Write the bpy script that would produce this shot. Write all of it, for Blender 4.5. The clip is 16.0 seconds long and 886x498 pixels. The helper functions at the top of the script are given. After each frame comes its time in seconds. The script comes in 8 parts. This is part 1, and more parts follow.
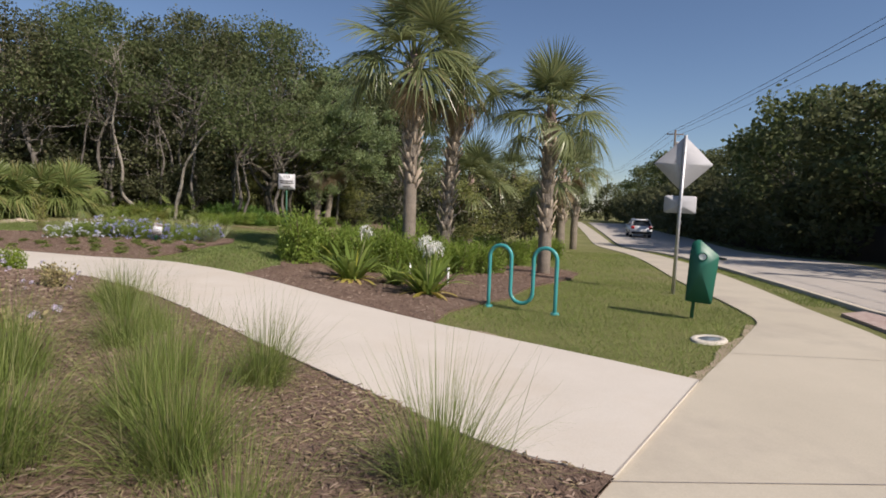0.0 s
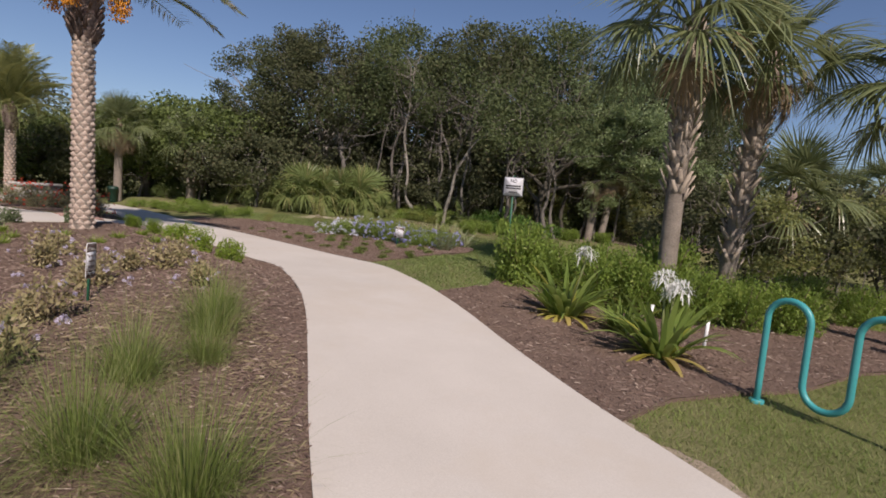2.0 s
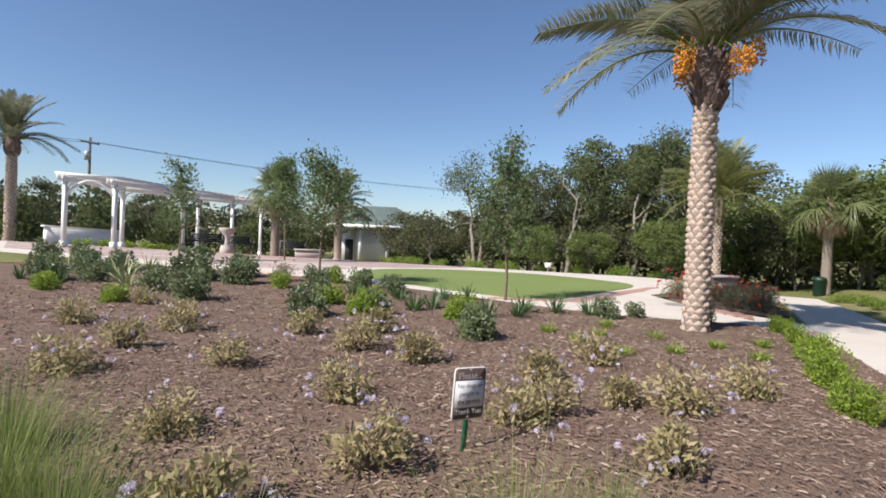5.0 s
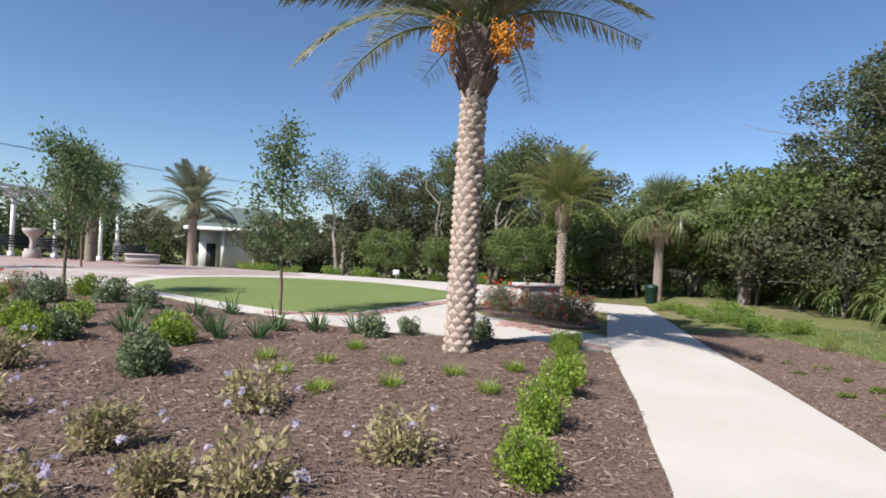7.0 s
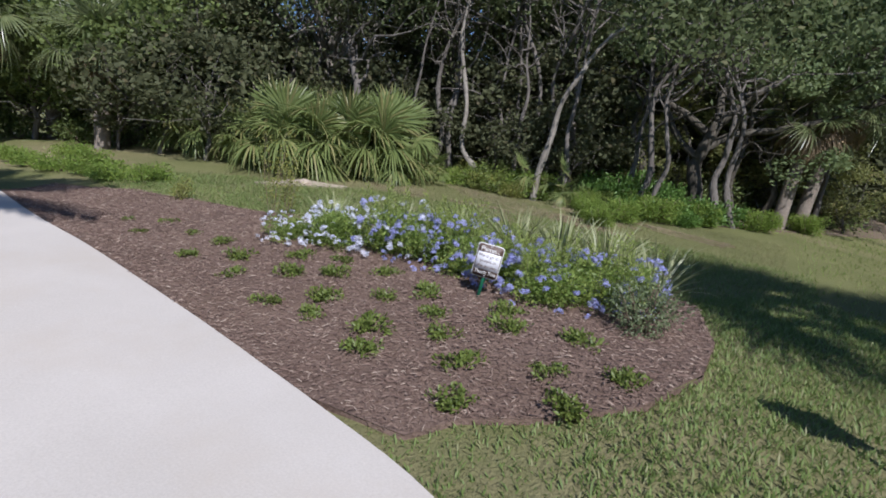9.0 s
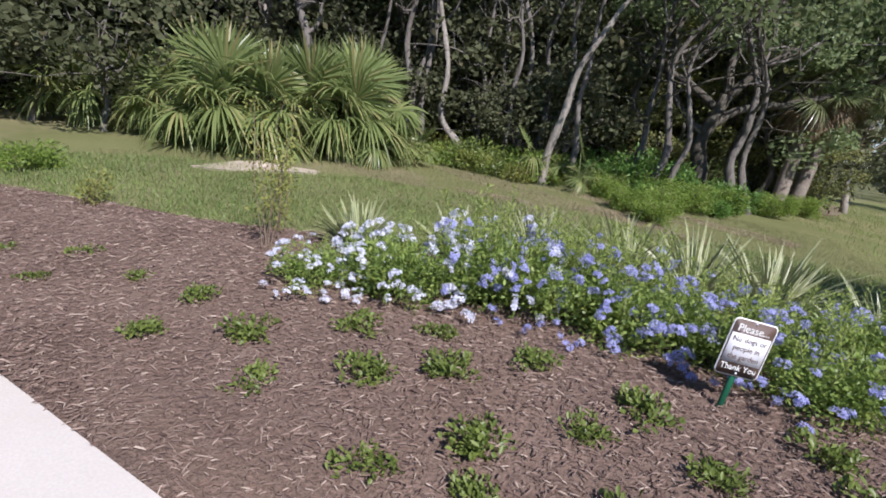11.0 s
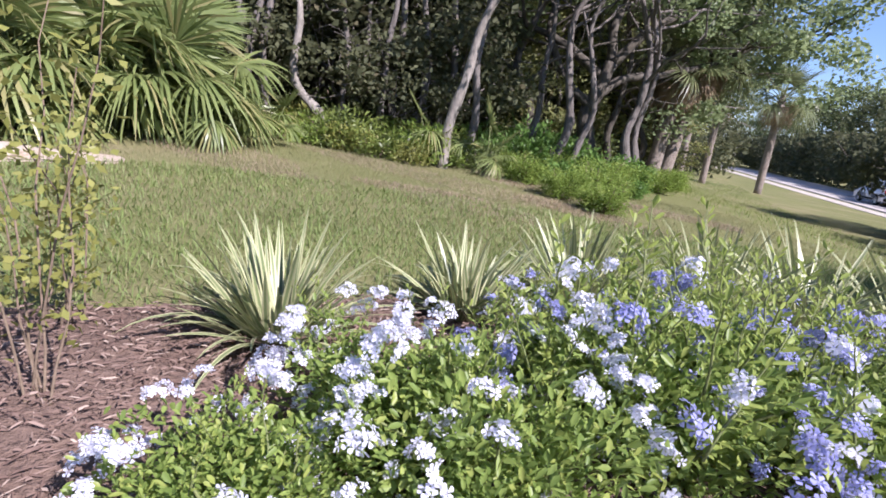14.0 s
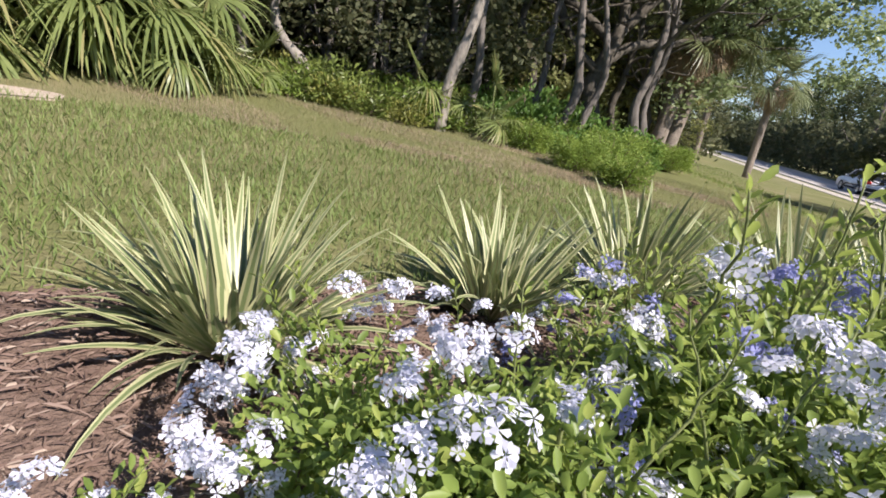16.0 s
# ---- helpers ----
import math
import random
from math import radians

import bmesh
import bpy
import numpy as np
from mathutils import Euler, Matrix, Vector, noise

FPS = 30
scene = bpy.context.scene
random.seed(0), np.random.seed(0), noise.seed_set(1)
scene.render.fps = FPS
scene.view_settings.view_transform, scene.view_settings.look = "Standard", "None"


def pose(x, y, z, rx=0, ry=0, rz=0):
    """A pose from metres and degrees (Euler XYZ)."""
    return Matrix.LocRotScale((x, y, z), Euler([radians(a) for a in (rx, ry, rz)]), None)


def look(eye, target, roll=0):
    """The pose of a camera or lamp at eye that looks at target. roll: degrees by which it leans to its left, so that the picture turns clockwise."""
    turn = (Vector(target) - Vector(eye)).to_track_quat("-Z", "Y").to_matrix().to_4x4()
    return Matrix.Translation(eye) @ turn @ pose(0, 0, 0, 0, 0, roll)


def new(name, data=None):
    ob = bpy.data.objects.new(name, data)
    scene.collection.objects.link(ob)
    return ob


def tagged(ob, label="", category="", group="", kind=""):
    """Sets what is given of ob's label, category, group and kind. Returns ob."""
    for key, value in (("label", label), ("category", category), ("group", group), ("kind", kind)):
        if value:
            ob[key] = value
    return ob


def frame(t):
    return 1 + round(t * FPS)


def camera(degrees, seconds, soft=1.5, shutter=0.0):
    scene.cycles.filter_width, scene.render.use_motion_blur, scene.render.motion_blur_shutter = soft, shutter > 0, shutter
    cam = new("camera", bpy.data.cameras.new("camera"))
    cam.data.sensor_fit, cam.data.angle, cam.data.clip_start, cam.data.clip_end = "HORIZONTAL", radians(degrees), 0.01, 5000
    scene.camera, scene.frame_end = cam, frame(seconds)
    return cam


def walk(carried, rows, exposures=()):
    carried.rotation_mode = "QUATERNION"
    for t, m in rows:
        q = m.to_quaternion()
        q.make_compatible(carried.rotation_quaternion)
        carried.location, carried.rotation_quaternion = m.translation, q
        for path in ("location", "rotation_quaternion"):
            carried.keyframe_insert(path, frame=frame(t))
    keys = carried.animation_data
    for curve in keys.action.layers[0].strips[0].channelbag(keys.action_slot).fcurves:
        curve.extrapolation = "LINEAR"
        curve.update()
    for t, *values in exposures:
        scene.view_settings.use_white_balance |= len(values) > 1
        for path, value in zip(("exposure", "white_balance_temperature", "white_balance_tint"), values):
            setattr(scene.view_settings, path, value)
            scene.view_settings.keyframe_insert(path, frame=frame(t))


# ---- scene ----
cam = camera(79.5, 16.0, soft=1.75)
PATH = [
    (0, (0.009, -0.000, 1.471), (0.003, 1.993, 1.312), 2.0),
    (0.5, (0.259, 0.596, 1.464), (0.052, 2.579, 1.306), 2.9),
    (1, (0.549, 1.302, 1.523), (0.062, 3.234, 1.351), 3.6),
    (1.5, (0.712, 1.915, 1.499), (-0.062, 3.751, 1.328), 4.4),
    (2, (0.723, 2.543, 1.518), (-0.342, 4.226, 1.339), 4.9),
    (2.5, (0.591, 3.147, 1.575), (-0.764, 4.605, 1.389), 4.8),
    (3, (0.199, 3.636, 1.570), (-1.408, 4.813, 1.394), 4.9),
    (3.5, (-0.140, 4.086, 1.564), (-1.976, 4.862, 1.389), 5.0),
    (4, (-0.509, 4.436, 1.585), (-2.482, 4.711, 1.413), 4.9),
    (4.2, (-0.658, 4.589, 1.582), (-2.651, 4.639, 1.420), 4.7),
    (6.3, (-2.130, 6.597, 1.770), (-3.984, 5.850, 1.826), 1.7),
    (6.5, (-2.343, 6.742, 1.753), (-4.247, 6.133, 1.813), 2.1),
    (7, (-2.893, 7.257, 1.730), (-4.885, 7.083, 1.736), 3.0),
    (7.5, (-3.370, 7.725, 1.673), (-5.334, 8.094, 1.588), 2.9),
    (8, (-3.853, 8.121, 1.617), (-5.631, 9.019, 1.442), 4.0),
    (8.5, (-4.256, 8.499, 1.561), (-5.724, 9.828, 1.285), 4.7),
    (8.7, (-4.387, 8.617, 1.553), (-5.700, 10.089, 1.225), 5.2),
    (10.8, (-6.757, 9.642, 1.524), (-7.532, 11.424, 1.048), 7.3),
    (11, (-6.957, 9.696, 1.523), (-7.750, 11.470, 1.050), 6.9),
    (11.5, (-7.444, 9.894, 1.495), (-8.174, 11.699, 1.039), 6.4),
    (12, (-7.852, 10.151, 1.461), (-8.397, 12.024, 1.017), 5.1),
    (12.5, (-8.120, 10.533, 1.429), (-8.480, 12.448, 0.976), 5.1),
    (13, (-8.314, 10.913, 1.395), (-8.536, 12.845, 0.929), 6.5),
    (13.5, (-8.428, 11.195, 1.342), (-8.594, 13.132, 0.875), 7.1),
    (14, (-8.490, 11.345, 1.303), (-8.626, 13.282, 0.824), 7.5),
    (14.5, (-8.539, 11.490, 1.261), (-8.658, 13.422, 0.759), 7.8),
    (15, (-8.584, 11.632, 1.227), (-8.685, 13.573, 0.755), 7.6),
    (15.5, (-8.634, 11.800, 1.182), (-8.698, 13.738, 0.692), 8.2),
    (16, (-8.676, 11.919, 1.135), (-8.722, 13.846, 0.565), 10.4),
]
EXPO = [(0, 0.22, 6700, 16), (2.0, 0.0, 6600, 21), (3.5, 0.0, 6500, 21), (4.2, 0.3, 6450, 18), (6.3, 0.75, 6100, 12), (7.0, 0.6, 6050, 13), (8.0, 0.25, 5700, 16), (8.7, 0.2, 5650, 16), (11.0, 0.6, 5750, 19), (12.0, 0.75, 5950, 28), (12.5, 1.05, 5650, 29), (14.0, 1.1, 5750, 28), (16.0, 0.9, 6300, 19)]
walk(cam, [(t, look(eye, target, roll)) for t, eye, target, roll in PATH], EXPO)

# ---- light ----
SUN_EL, SUN_AZ = radians(43.0), math.atan2(0.78, -0.62)
world = bpy.data.worlds.new("sky")
scene.world = world
world.use_nodes = True
_wn = world.node_tree.nodes
_sky = _wn.new("ShaderNodeTexSky")
_sky.sky_type, _sky.sun_disc = "NISHITA", False
_sky.sun_elevation, _sky.sun_rotation = SUN_EL, SUN_AZ
_sky.air_density, _sky.dust_density, _sky.ozone_density = 1.0, 0.25, 4.5
world.node_tree.links.new(_sky.outputs[0], _wn["Background"].inputs["Color"])
_wn["Background"].inputs["Strength"].default_value = 0.082
sun_data = bpy.data.lights.new("sun", "SUN")
sun_data.energy, sun_data.angle, sun_data.color = 4.9, radians(0.53), (1.0, 0.93, 0.83)
sun = new("sun", sun_data)
_to = Vector((math.sin(SUN_AZ) * math.cos(SUN_EL), math.cos(SUN_AZ) * math.cos(SUN_EL), math.sin(SUN_EL)))
sun.matrix_world = look(_to * 60, (0, 0, 0))
scene.view_settings.exposure = 0.0

# ---- materials ----


def ramp(nt, fac, stops):
    n = nt.nodes.new("ShaderNodeValToRGB")
    el = n.color_ramp.elements
    while len(el) < len(stops):
        el.new(0.5)
    for e, (p, c) in zip(el, stops):
        e.position, e.color = p, (*c, 1)
    nt.links.new(fac, n.inputs[0])
    return n.outputs[0]


def noise_tex(nt, coord, scale, detail=4.0, rough=0.6, stretch=None):
    n = nt.nodes.new("ShaderNodeTexNoise")
    n.inputs["Scale"].default_value, n.inputs["Detail"].default_value, n.inputs["Roughness"].default_value = scale, detail, rough
    if stretch:
        m = nt.nodes.new("ShaderNodeMapping")
        m.inputs["Scale"].default_value = stretch
        nt.links.new(coord, m.inputs["Vector"])
        coord = m.outputs[0]
    nt.links.new(coord, n.inputs["Vector"])
    return n.outputs["Fac"]


def blend(nt, fac, a, b, mode="MIX"):
    n = nt.nodes.new("ShaderNodeMix")
    n.data_type, n.blend_type = "RGBA", mode
    for sock, val in ((n.inputs[0], fac), (n.inputs[6], a), (n.inputs[7], b)):
        if isinstance(val, (int, float)):
            sock.default_value = val
        elif isinstance(val, tuple):
            sock.default_value = (*val, 1)
        else:
            nt.links.new(val, sock)
    return n.outputs[2]


def start(name):
    m = bpy.data.materials.new(name)
    m.use_nodes = True
    nt = m.node_tree
    return m, nt, nt.nodes["Principled BSDF"], nt.nodes["Material Output"]


def surface(name, dark, light, scale=6.0, fine=60.0, rough=0.8, metal=0.0, bump=0.3, depth=0.01, stretch=None, third=None, spec=0.4, where="Object"):
    """Two scales of colour change with fine relief."""
    m, nt, p, _ = start(name)
    co = nt.nodes.new("ShaderNodeTexCoord").outputs[where]
    big = noise_tex(nt, co, scale, 5, 0.6, stretch)
    small = noise_tex(nt, co, fine, 4, 0.65, stretch)
    col = ramp(nt, big, [(0.3, dark), (0.7, light)])
    col = blend(nt, 0.55, col, ramp(nt, small, [(0.3, dark), (0.68, light)]))
    if third:
        spots = ramp(nt, noise_tex(nt, co, scale * 0.37, 6, 0.7), [(0.5, (0, 0, 0)), (0.72, (1, 1, 1))])
        col = blend(nt, spots, col, third)
    nt.links.new(col, p.inputs["Base Color"])
    p.inputs["Roughness"].default_value, p.inputs["Metallic"].default_value = rough, metal
    p.inputs["Specular IOR Level"].default_value = spec
    b = nt.nodes.new("ShaderNodeBump")
    b.inputs["Strength"].default_value, b.inputs["Distance"].default_value = bump, depth
    nt.links.new(small, b.inputs["Height"])
    nt.links.new(b.outputs[0], p.inputs["Normal"])
    return m


def leafy(name, dark, light, glow=0.35, rough=0.5, dry=None, share=0.06, spec=0.35):
    """Leaves: each island its own shade, some light let through."""
    m, nt, p, out = start(name)
    geo = nt.nodes.new("ShaderNodeNewGeometry")
    mid = tuple((a + b) / 2 for a, b in zip(dark, light))
    stops = [(0.0, dark), (0.5, mid), (1.0 - share - 0.01, light)]
    if dry:
        stops.append((1.0 - share, dry))
    col = ramp(nt, geo.outputs["Random Per Island"], stops)
    co = nt.nodes.new("ShaderNodeTexCoord").outputs["Object"]
    col = blend(nt, 0.5, col, ramp(nt, noise_tex(nt, co, 1.1, 3), [(0.3, dark), (0.7, light)]))
    nt.links.new(col, p.inputs["Base Color"])
    p.inputs["Roughness"].default_value = rough
    p.inputs["Specular IOR Level"].default_value = spec
    tr = nt.nodes.new("ShaderNodeBsdfTranslucent")
    nt.links.new(blend(nt, 0.4, col, light), tr.inputs["Color"])
    mix = nt.nodes.new("ShaderNodeMixShader")
    mix.inputs[0].default_value = glow
    nt.links.new(p.outputs[0], mix.inputs[1])
    nt.links.new(tr.outputs[0], mix.inputs[2])
    nt.links.new(mix.outputs[0], out.inputs["Surface"])
    return m


def plain(name, colour, rough=0.5, metal=0.0, spec=0.5):
    return surface(name, tuple(c * 0.86 for c in colour), tuple(min(1, c * 1.08) for c in colour), 5, 70, rough, metal, 0.06, 0.003, spec=spec)


MAT = {
    "concrete": surface("concrete", (0.47, 0.43, 0.37), (0.60, 0.555, 0.49), 0.9, 90, 0.85, bump=0.25, depth=0.004, third=(0.50, 0.44, 0.36)),
    "walkway": surface("old_concrete", (0.40, 0.36, 0.285), (0.50, 0.45, 0.36), 0.9, 80, 0.88, bump=0.3, depth=0.004, third=(0.34, 0.30, 0.25)),
    "asphalt": surface("asphalt", (0.34, 0.31, 0.27), (0.45, 0.41, 0.365), 0.8, 120, 0.9, bump=0.4, depth=0.006),
    "mulch": surface("mulch", (0.095, 0.063, 0.048), (0.235, 0.167, 0.128), 2.2, 38, 0.95, bump=0.9, depth=0.03, third=(0.18, 0.125, 0.09), spec=0.15),
    "soil": surface("grass_soil", (0.105, 0.118, 0.042), (0.215, 0.215, 0.088), 0.7, 45, 0.95, bump=0.8, depth=0.03, third=(0.27, 0.225, 0.13), spec=0.1),
    "litter": surface("leaf_litter", (0.11, 0.085, 0.06), (0.28, 0.22, 0.155), 1.5, 30, 0.95, bump=0.9, depth=0.04, spec=0.1),
    "worn": surface("worn_soil", (0.22, 0.175, 0.12), (0.42, 0.35, 0.26), 4, 50, 0.95, bump=0.6, depth=0.02, spec=0.1),
    "sand": surface("sand", (0.34, 0.27, 0.20), (0.52, 0.44, 0.34), 3, 60, 0.95, bump=0.6, depth=0.02),
    "brickred": surface("red_paver", (0.30, 0.17, 0.135), (0.46, 0.30, 0.25), 5, 60, 0.85, bump=0.3, depth=0.005),
    "bark": surface("oak_bark", (0.075, 0.066, 0.056), (0.21, 0.19, 0.165), 4, 22, 0.95, bump=0.9, depth=0.03, stretch=(1, 1, 0.35), spec=0.15),
    "palebark": surface("pale_bark", (0.13, 0.115, 0.095), (0.34, 0.31, 0.26), 5, 26, 0.9, bump=0.7, depth=0.02, stretch=(1, 1, 0.4), spec=0.2),
    "palmbark": surface("palm_bark", (0.14, 0.115, 0.09), (0.33, 0.285, 0.235), 3, 30, 0.95, bump=0.9, depth=0.02, stretch=(1, 1, 2.0), spec=0.15),
    "boot": surface("palm_boots", (0.23, 0.18, 0.13), (0.47, 0.40, 0.32), 6, 40, 0.9, bump=0.7, depth=0.01, spec=0.2),
    "dateboot": surface("date_boots", (0.28, 0.20, 0.15), (0.56, 0.46, 0.38), 7, 46, 0.9, bump=0.7, depth=0.01, spec=0.2),
    "fibre": surface("palm_fibre", (0.12, 0.085, 0.07), (0.31, 0.235, 0.20), 8, 50, 0.95, bump=0.9, depth=0.02, stretch=(1, 1, 0.3), spec=0.1),
    "oakleaf": leafy("oak_leaves", (0.062, 0.080, 0.036), (0.165, 0.18, 0.085), 0.42, 0.6, (0.20, 0.16, 0.10), 0.04, 0.18),
    "oakleaf2": leafy("oak_leaves_bright", (0.062, 0.088, 0.034), (0.165, 0.195, 0.082), 0.42, 0.6, (0.21, 0.18, 0.09), 0.03, 0.18),
    "oakleaf3": leafy("oak_leaves_olive", (0.060, 0.070, 0.034), (0.15, 0.16, 0.08), 0.40, 0.65, (0.19, 0.15, 0.09), 0.06, 0.15),
    # leaf colour lightened and yellowed to stand for sunlight reaching the understorey
    "suntintleaf": leafy("sunlit_understorey_leaves", (0.16, 0.18, 0.06), (0.36, 0.38, 0.14), 0.55, 0.5, (0.40, 0.30, 0.15), 0.08),
    "lushleaf": leafy("lush_green_leaves", (0.07, 0.14, 0.03), (0.20, 0.33, 0.075), 0.45, 0.4),
    # base colour lightened in place of sunlight on the corner oak's crown
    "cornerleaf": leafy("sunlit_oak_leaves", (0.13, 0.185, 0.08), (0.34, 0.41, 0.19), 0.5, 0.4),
    # mossy tone of the oak bark, darkened further to imitate canopy shade
    "darkbark": surface("dark_mossy_bark", (0.045, 0.04, 0.03), (0.14, 0.125, 0.10), 4, 22, 0.95, bump=0.9, depth=0.03, stretch=(1, 1, 0.35), spec=0.15),
    "greybark": surface("lichen_grey_bark", (0.14, 0.125, 0.105), (0.36, 0.33, 0.28), 5, 26, 0.95, bump=0.8, depth=0.02, stretch=(1, 1, 0.4), spec=0.15),
    "vineleaf": leafy("vine_leaves", (0.075, 0.11, 0.03), (0.21, 0.26, 0.08), 0.4, 0.5),
    "treeleaf": leafy("young_tree_leaves", (0.07, 0.115, 0.04), (0.18, 0.24, 0.095), 0.5, 0.5),
    "hedgeleaf": leafy("hedge_leaves", (0.11, 0.18, 0.03), (0.31, 0.41, 0.085), 0.45, 0.5, (0.38, 0.40, 0.10), 0.08, 0.25),
    "boxleaf": leafy("boxwood_leaves", (0.11, 0.19, 0.02), (0.36, 0.46, 0.07), 0.4, 0.4),
    "coverleaf": leafy("groundcover_leaves", (0.075, 0.115, 0.022), (0.24, 0.29, 0.07), 0.35, 0.4),
    "plumleaf": leafy("plumbago_leaves", (0.11, 0.18, 0.04), (0.38, 0.48, 0.12), 0.48, 0.42, (0.48, 0.52, 0.13), 0.18),
    "shootleaf": leafy("fresh_plumbago_leaves", (0.22, 0.29, 0.05), (0.42, 0.50, 0.13), 0.5, 0.42),
    "darkshrub": leafy("dark_shrub_leaves", (0.085, 0.12, 0.055), (0.235, 0.28, 0.14), 0.3, 0.4),
    "roseleaf": leafy("bronze_rose_leaves", (0.13, 0.14, 0.07), (0.32, 0.31, 0.17), 0.35, 0.45, (0.36, 0.15, 0.09), 0.14),
    "yellowleaf": leafy("dry_yellow_leaves", (0.28, 0.225, 0.115), (0.51, 0.44, 0.235), 0.35, 0.6, (0.22, 0.24, 0.07), 0.22),
    "muhly": leafy("muhly_blades", (0.10, 0.15, 0.03), (0.27, 0.33, 0.09), 0.35, 0.55, (0.46, 0.40, 0.22), 0.2),
    "lawn": leafy("lawn_blades", (0.09, 0.145, 0.03), (0.27, 0.34, 0.085), 0.4, 0.6, (0.42, 0.36, 0.19), 0.18),
    "lawnthick": leafy("thick_lawn_blades", (0.12, 0.185, 0.045), (0.30, 0.375, 0.12), 0.45, 0.55, (0.46, 0.39, 0.24), 0.11),
    "strawgrass": leafy("dead_straw_blades", (0.24, 0.19, 0.12), (0.46, 0.36, 0.25), 0.3, 0.7, (0.22, 0.26, 0.09), 0.12),
    "drygrass": leafy("straw_and_green_blades", (0.13, 0.155, 0.052), (0.29, 0.29, 0.12), 0.4, 0.65, (0.44, 0.34, 0.23), 0.34),
    "lawnfar": surface("mown_lawn", (0.14, 0.19, 0.06), (0.205, 0.25, 0.09), 0.7, 60, 0.95, bump=0.6, depth=0.02, spec=0.1),
    "oldstrap": leafy("yellowed_strap_leaves", (0.36, 0.32, 0.06), (0.58, 0.50, 0.12), 0.35, 0.4, (0.40, 0.28, 0.14), 0.25),
    "strap": leafy("strap_leaves", (0.12, 0.19, 0.035), (0.31, 0.39, 0.10), 0.4, 0.35, (0.56, 0.48, 0.07), 0.09),
    "agap": leafy("blue_green_straps", (0.05, 0.10, 0.035), (0.12, 0.20, 0.07), 0.3, 0.4),
    "frond": leafy("fan_fronds", (0.10, 0.135, 0.055), (0.27, 0.30, 0.135), 0.35, 0.32, (0.40, 0.32, 0.17), 0.06, 0.5),
    "palmetto": leafy("palmetto_fronds", (0.12, 0.165, 0.05), (0.30, 0.35, 0.125), 0.4, 0.35, (0.40, 0.32, 0.15), 0.10),
    "datefrond": leafy("date_fronds", (0.12, 0.14, 0.085), (0.27, 0.285, 0.18), 0.35, 0.4, (0.46, 0.34, 0.26), 0.16, 0.5),
    "datefrond2": leafy("date_fronds_golden", (0.15, 0.17, 0.055), (0.32, 0.32, 0.12), 0.3, 0.4),
    "deadfrond": leafy("dead_fronds", (0.20, 0.14, 0.08), (0.42, 0.32, 0.20), 0.25, 0.8),
    "date": plain("orange_dates", (0.72, 0.30, 0.03), 0.4),
    "white_petal": leafy("white_petals", (0.74, 0.74, 0.70), (0.88, 0.88, 0.84), 0.35, 0.5),
    "blue_petal": leafy("blue_petals", (0.31, 0.32, 0.63), (0.47, 0.48, 0.76), 0.4, 0.5, (0.58, 0.59, 0.80), 0.12),
    "pale_petal": leafy("pale_blue_petals", (0.66, 0.67, 0.80), (0.84, 0.84, 0.90), 0.4, 0.5),
    "lavender": leafy("lavender_petals", (0.46, 0.40, 0.56), (0.70, 0.64, 0.74), 0.35, 0.6),
    "red_petal": leafy("red_petals", (0.48, 0.05, 0.03), (0.75, 0.12, 0.06), 0.3, 0.5),
    "stem": surface("green_stems", (0.10, 0.13, 0.04), (0.20, 0.22, 0.08), 8, 60, 0.7),
    "twig": surface("brown_twigs", (0.11, 0.08, 0.05), (0.25, 0.19, 0.13), 8, 60, 0.9),
    "teal": plain("teal_powder_coat", (0.045, 0.30, 0.30), 0.38),
    "green": plain("dark_green_plastic", (0.012, 0.12, 0.08), 0.45),
    "darkgreen": plain("green_post_paint", (0.01, 0.10, 0.05), 0.5),
    "steel": surface("galvanised_steel", (0.40, 0.40, 0.41), (0.58, 0.58, 0.58), 10, 90, 0.45, 0.7, 0.1, 0.002),
    "signback": surface("bare_aluminium", (0.36, 0.36, 0.38), (0.46, 0.46, 0.48), 3, 50, 0.7, 0.0, 0.08, 0.002),
    "white": surface("white_paint", (0.62, 0.62, 0.60), (0.76, 0.76, 0.73), 3, 50, 0.55, bump=0.1, depth=0.003),
    "cream": surface("cream_stucco", (0.66, 0.63, 0.55), (0.78, 0.75, 0.67), 3, 60, 0.85, bump=0.3, depth=0.005),
    "brownsign": plain("brown_sign_print", (0.10, 0.065, 0.05), 0.5),
    "ink": plain("dark_ink", (0.06, 0.06, 0.06), 0.6),
    "roof": surface("green_grey_shingles", (0.08, 0.115, 0.10), (0.15, 0.19, 0.17), 2, 30, 0.9, bump=0.5, depth=0.01),
    "darkroof": surface("grey_shingles", (0.20, 0.18, 0.17), (0.30, 0.28, 0.26), 2, 30, 0.9, bump=0.5, depth=0.01),
    "darkmetal": plain("black_metal", (0.025, 0.028, 0.03), 0.45),
    "woodpole": surface("weathered_pole", (0.09, 0.075, 0.06), (0.20, 0.17, 0.14), 4, 40, 0.95, bump=0.4, stretch=(1, 1, 0.2)),
    "fence": surface("dark_fence_boards", (0.035, 0.028, 0.022), (0.085, 0.068, 0.055), 3, 30, 0.95, bump=0.5, stretch=(1, 1, 0.2)),
    "stone": surface("cast_stone", (0.34, 0.31, 0.28), (0.50, 0.46, 0.42), 4, 60, 0.9, bump=0.4),
    "glass": plain("dark_car_glass", (0.02, 0.025, 0.03), 0.08),
    "carwhite": plain("white_car_paint", (0.70, 0.71, 0.72), 0.25),
    "can": plain("blackish_green_paint", (0.008, 0.035, 0.022), 0.5),
    "rubber": plain("tyre_rubber", (0.02, 0.02, 0.02), 0.85),
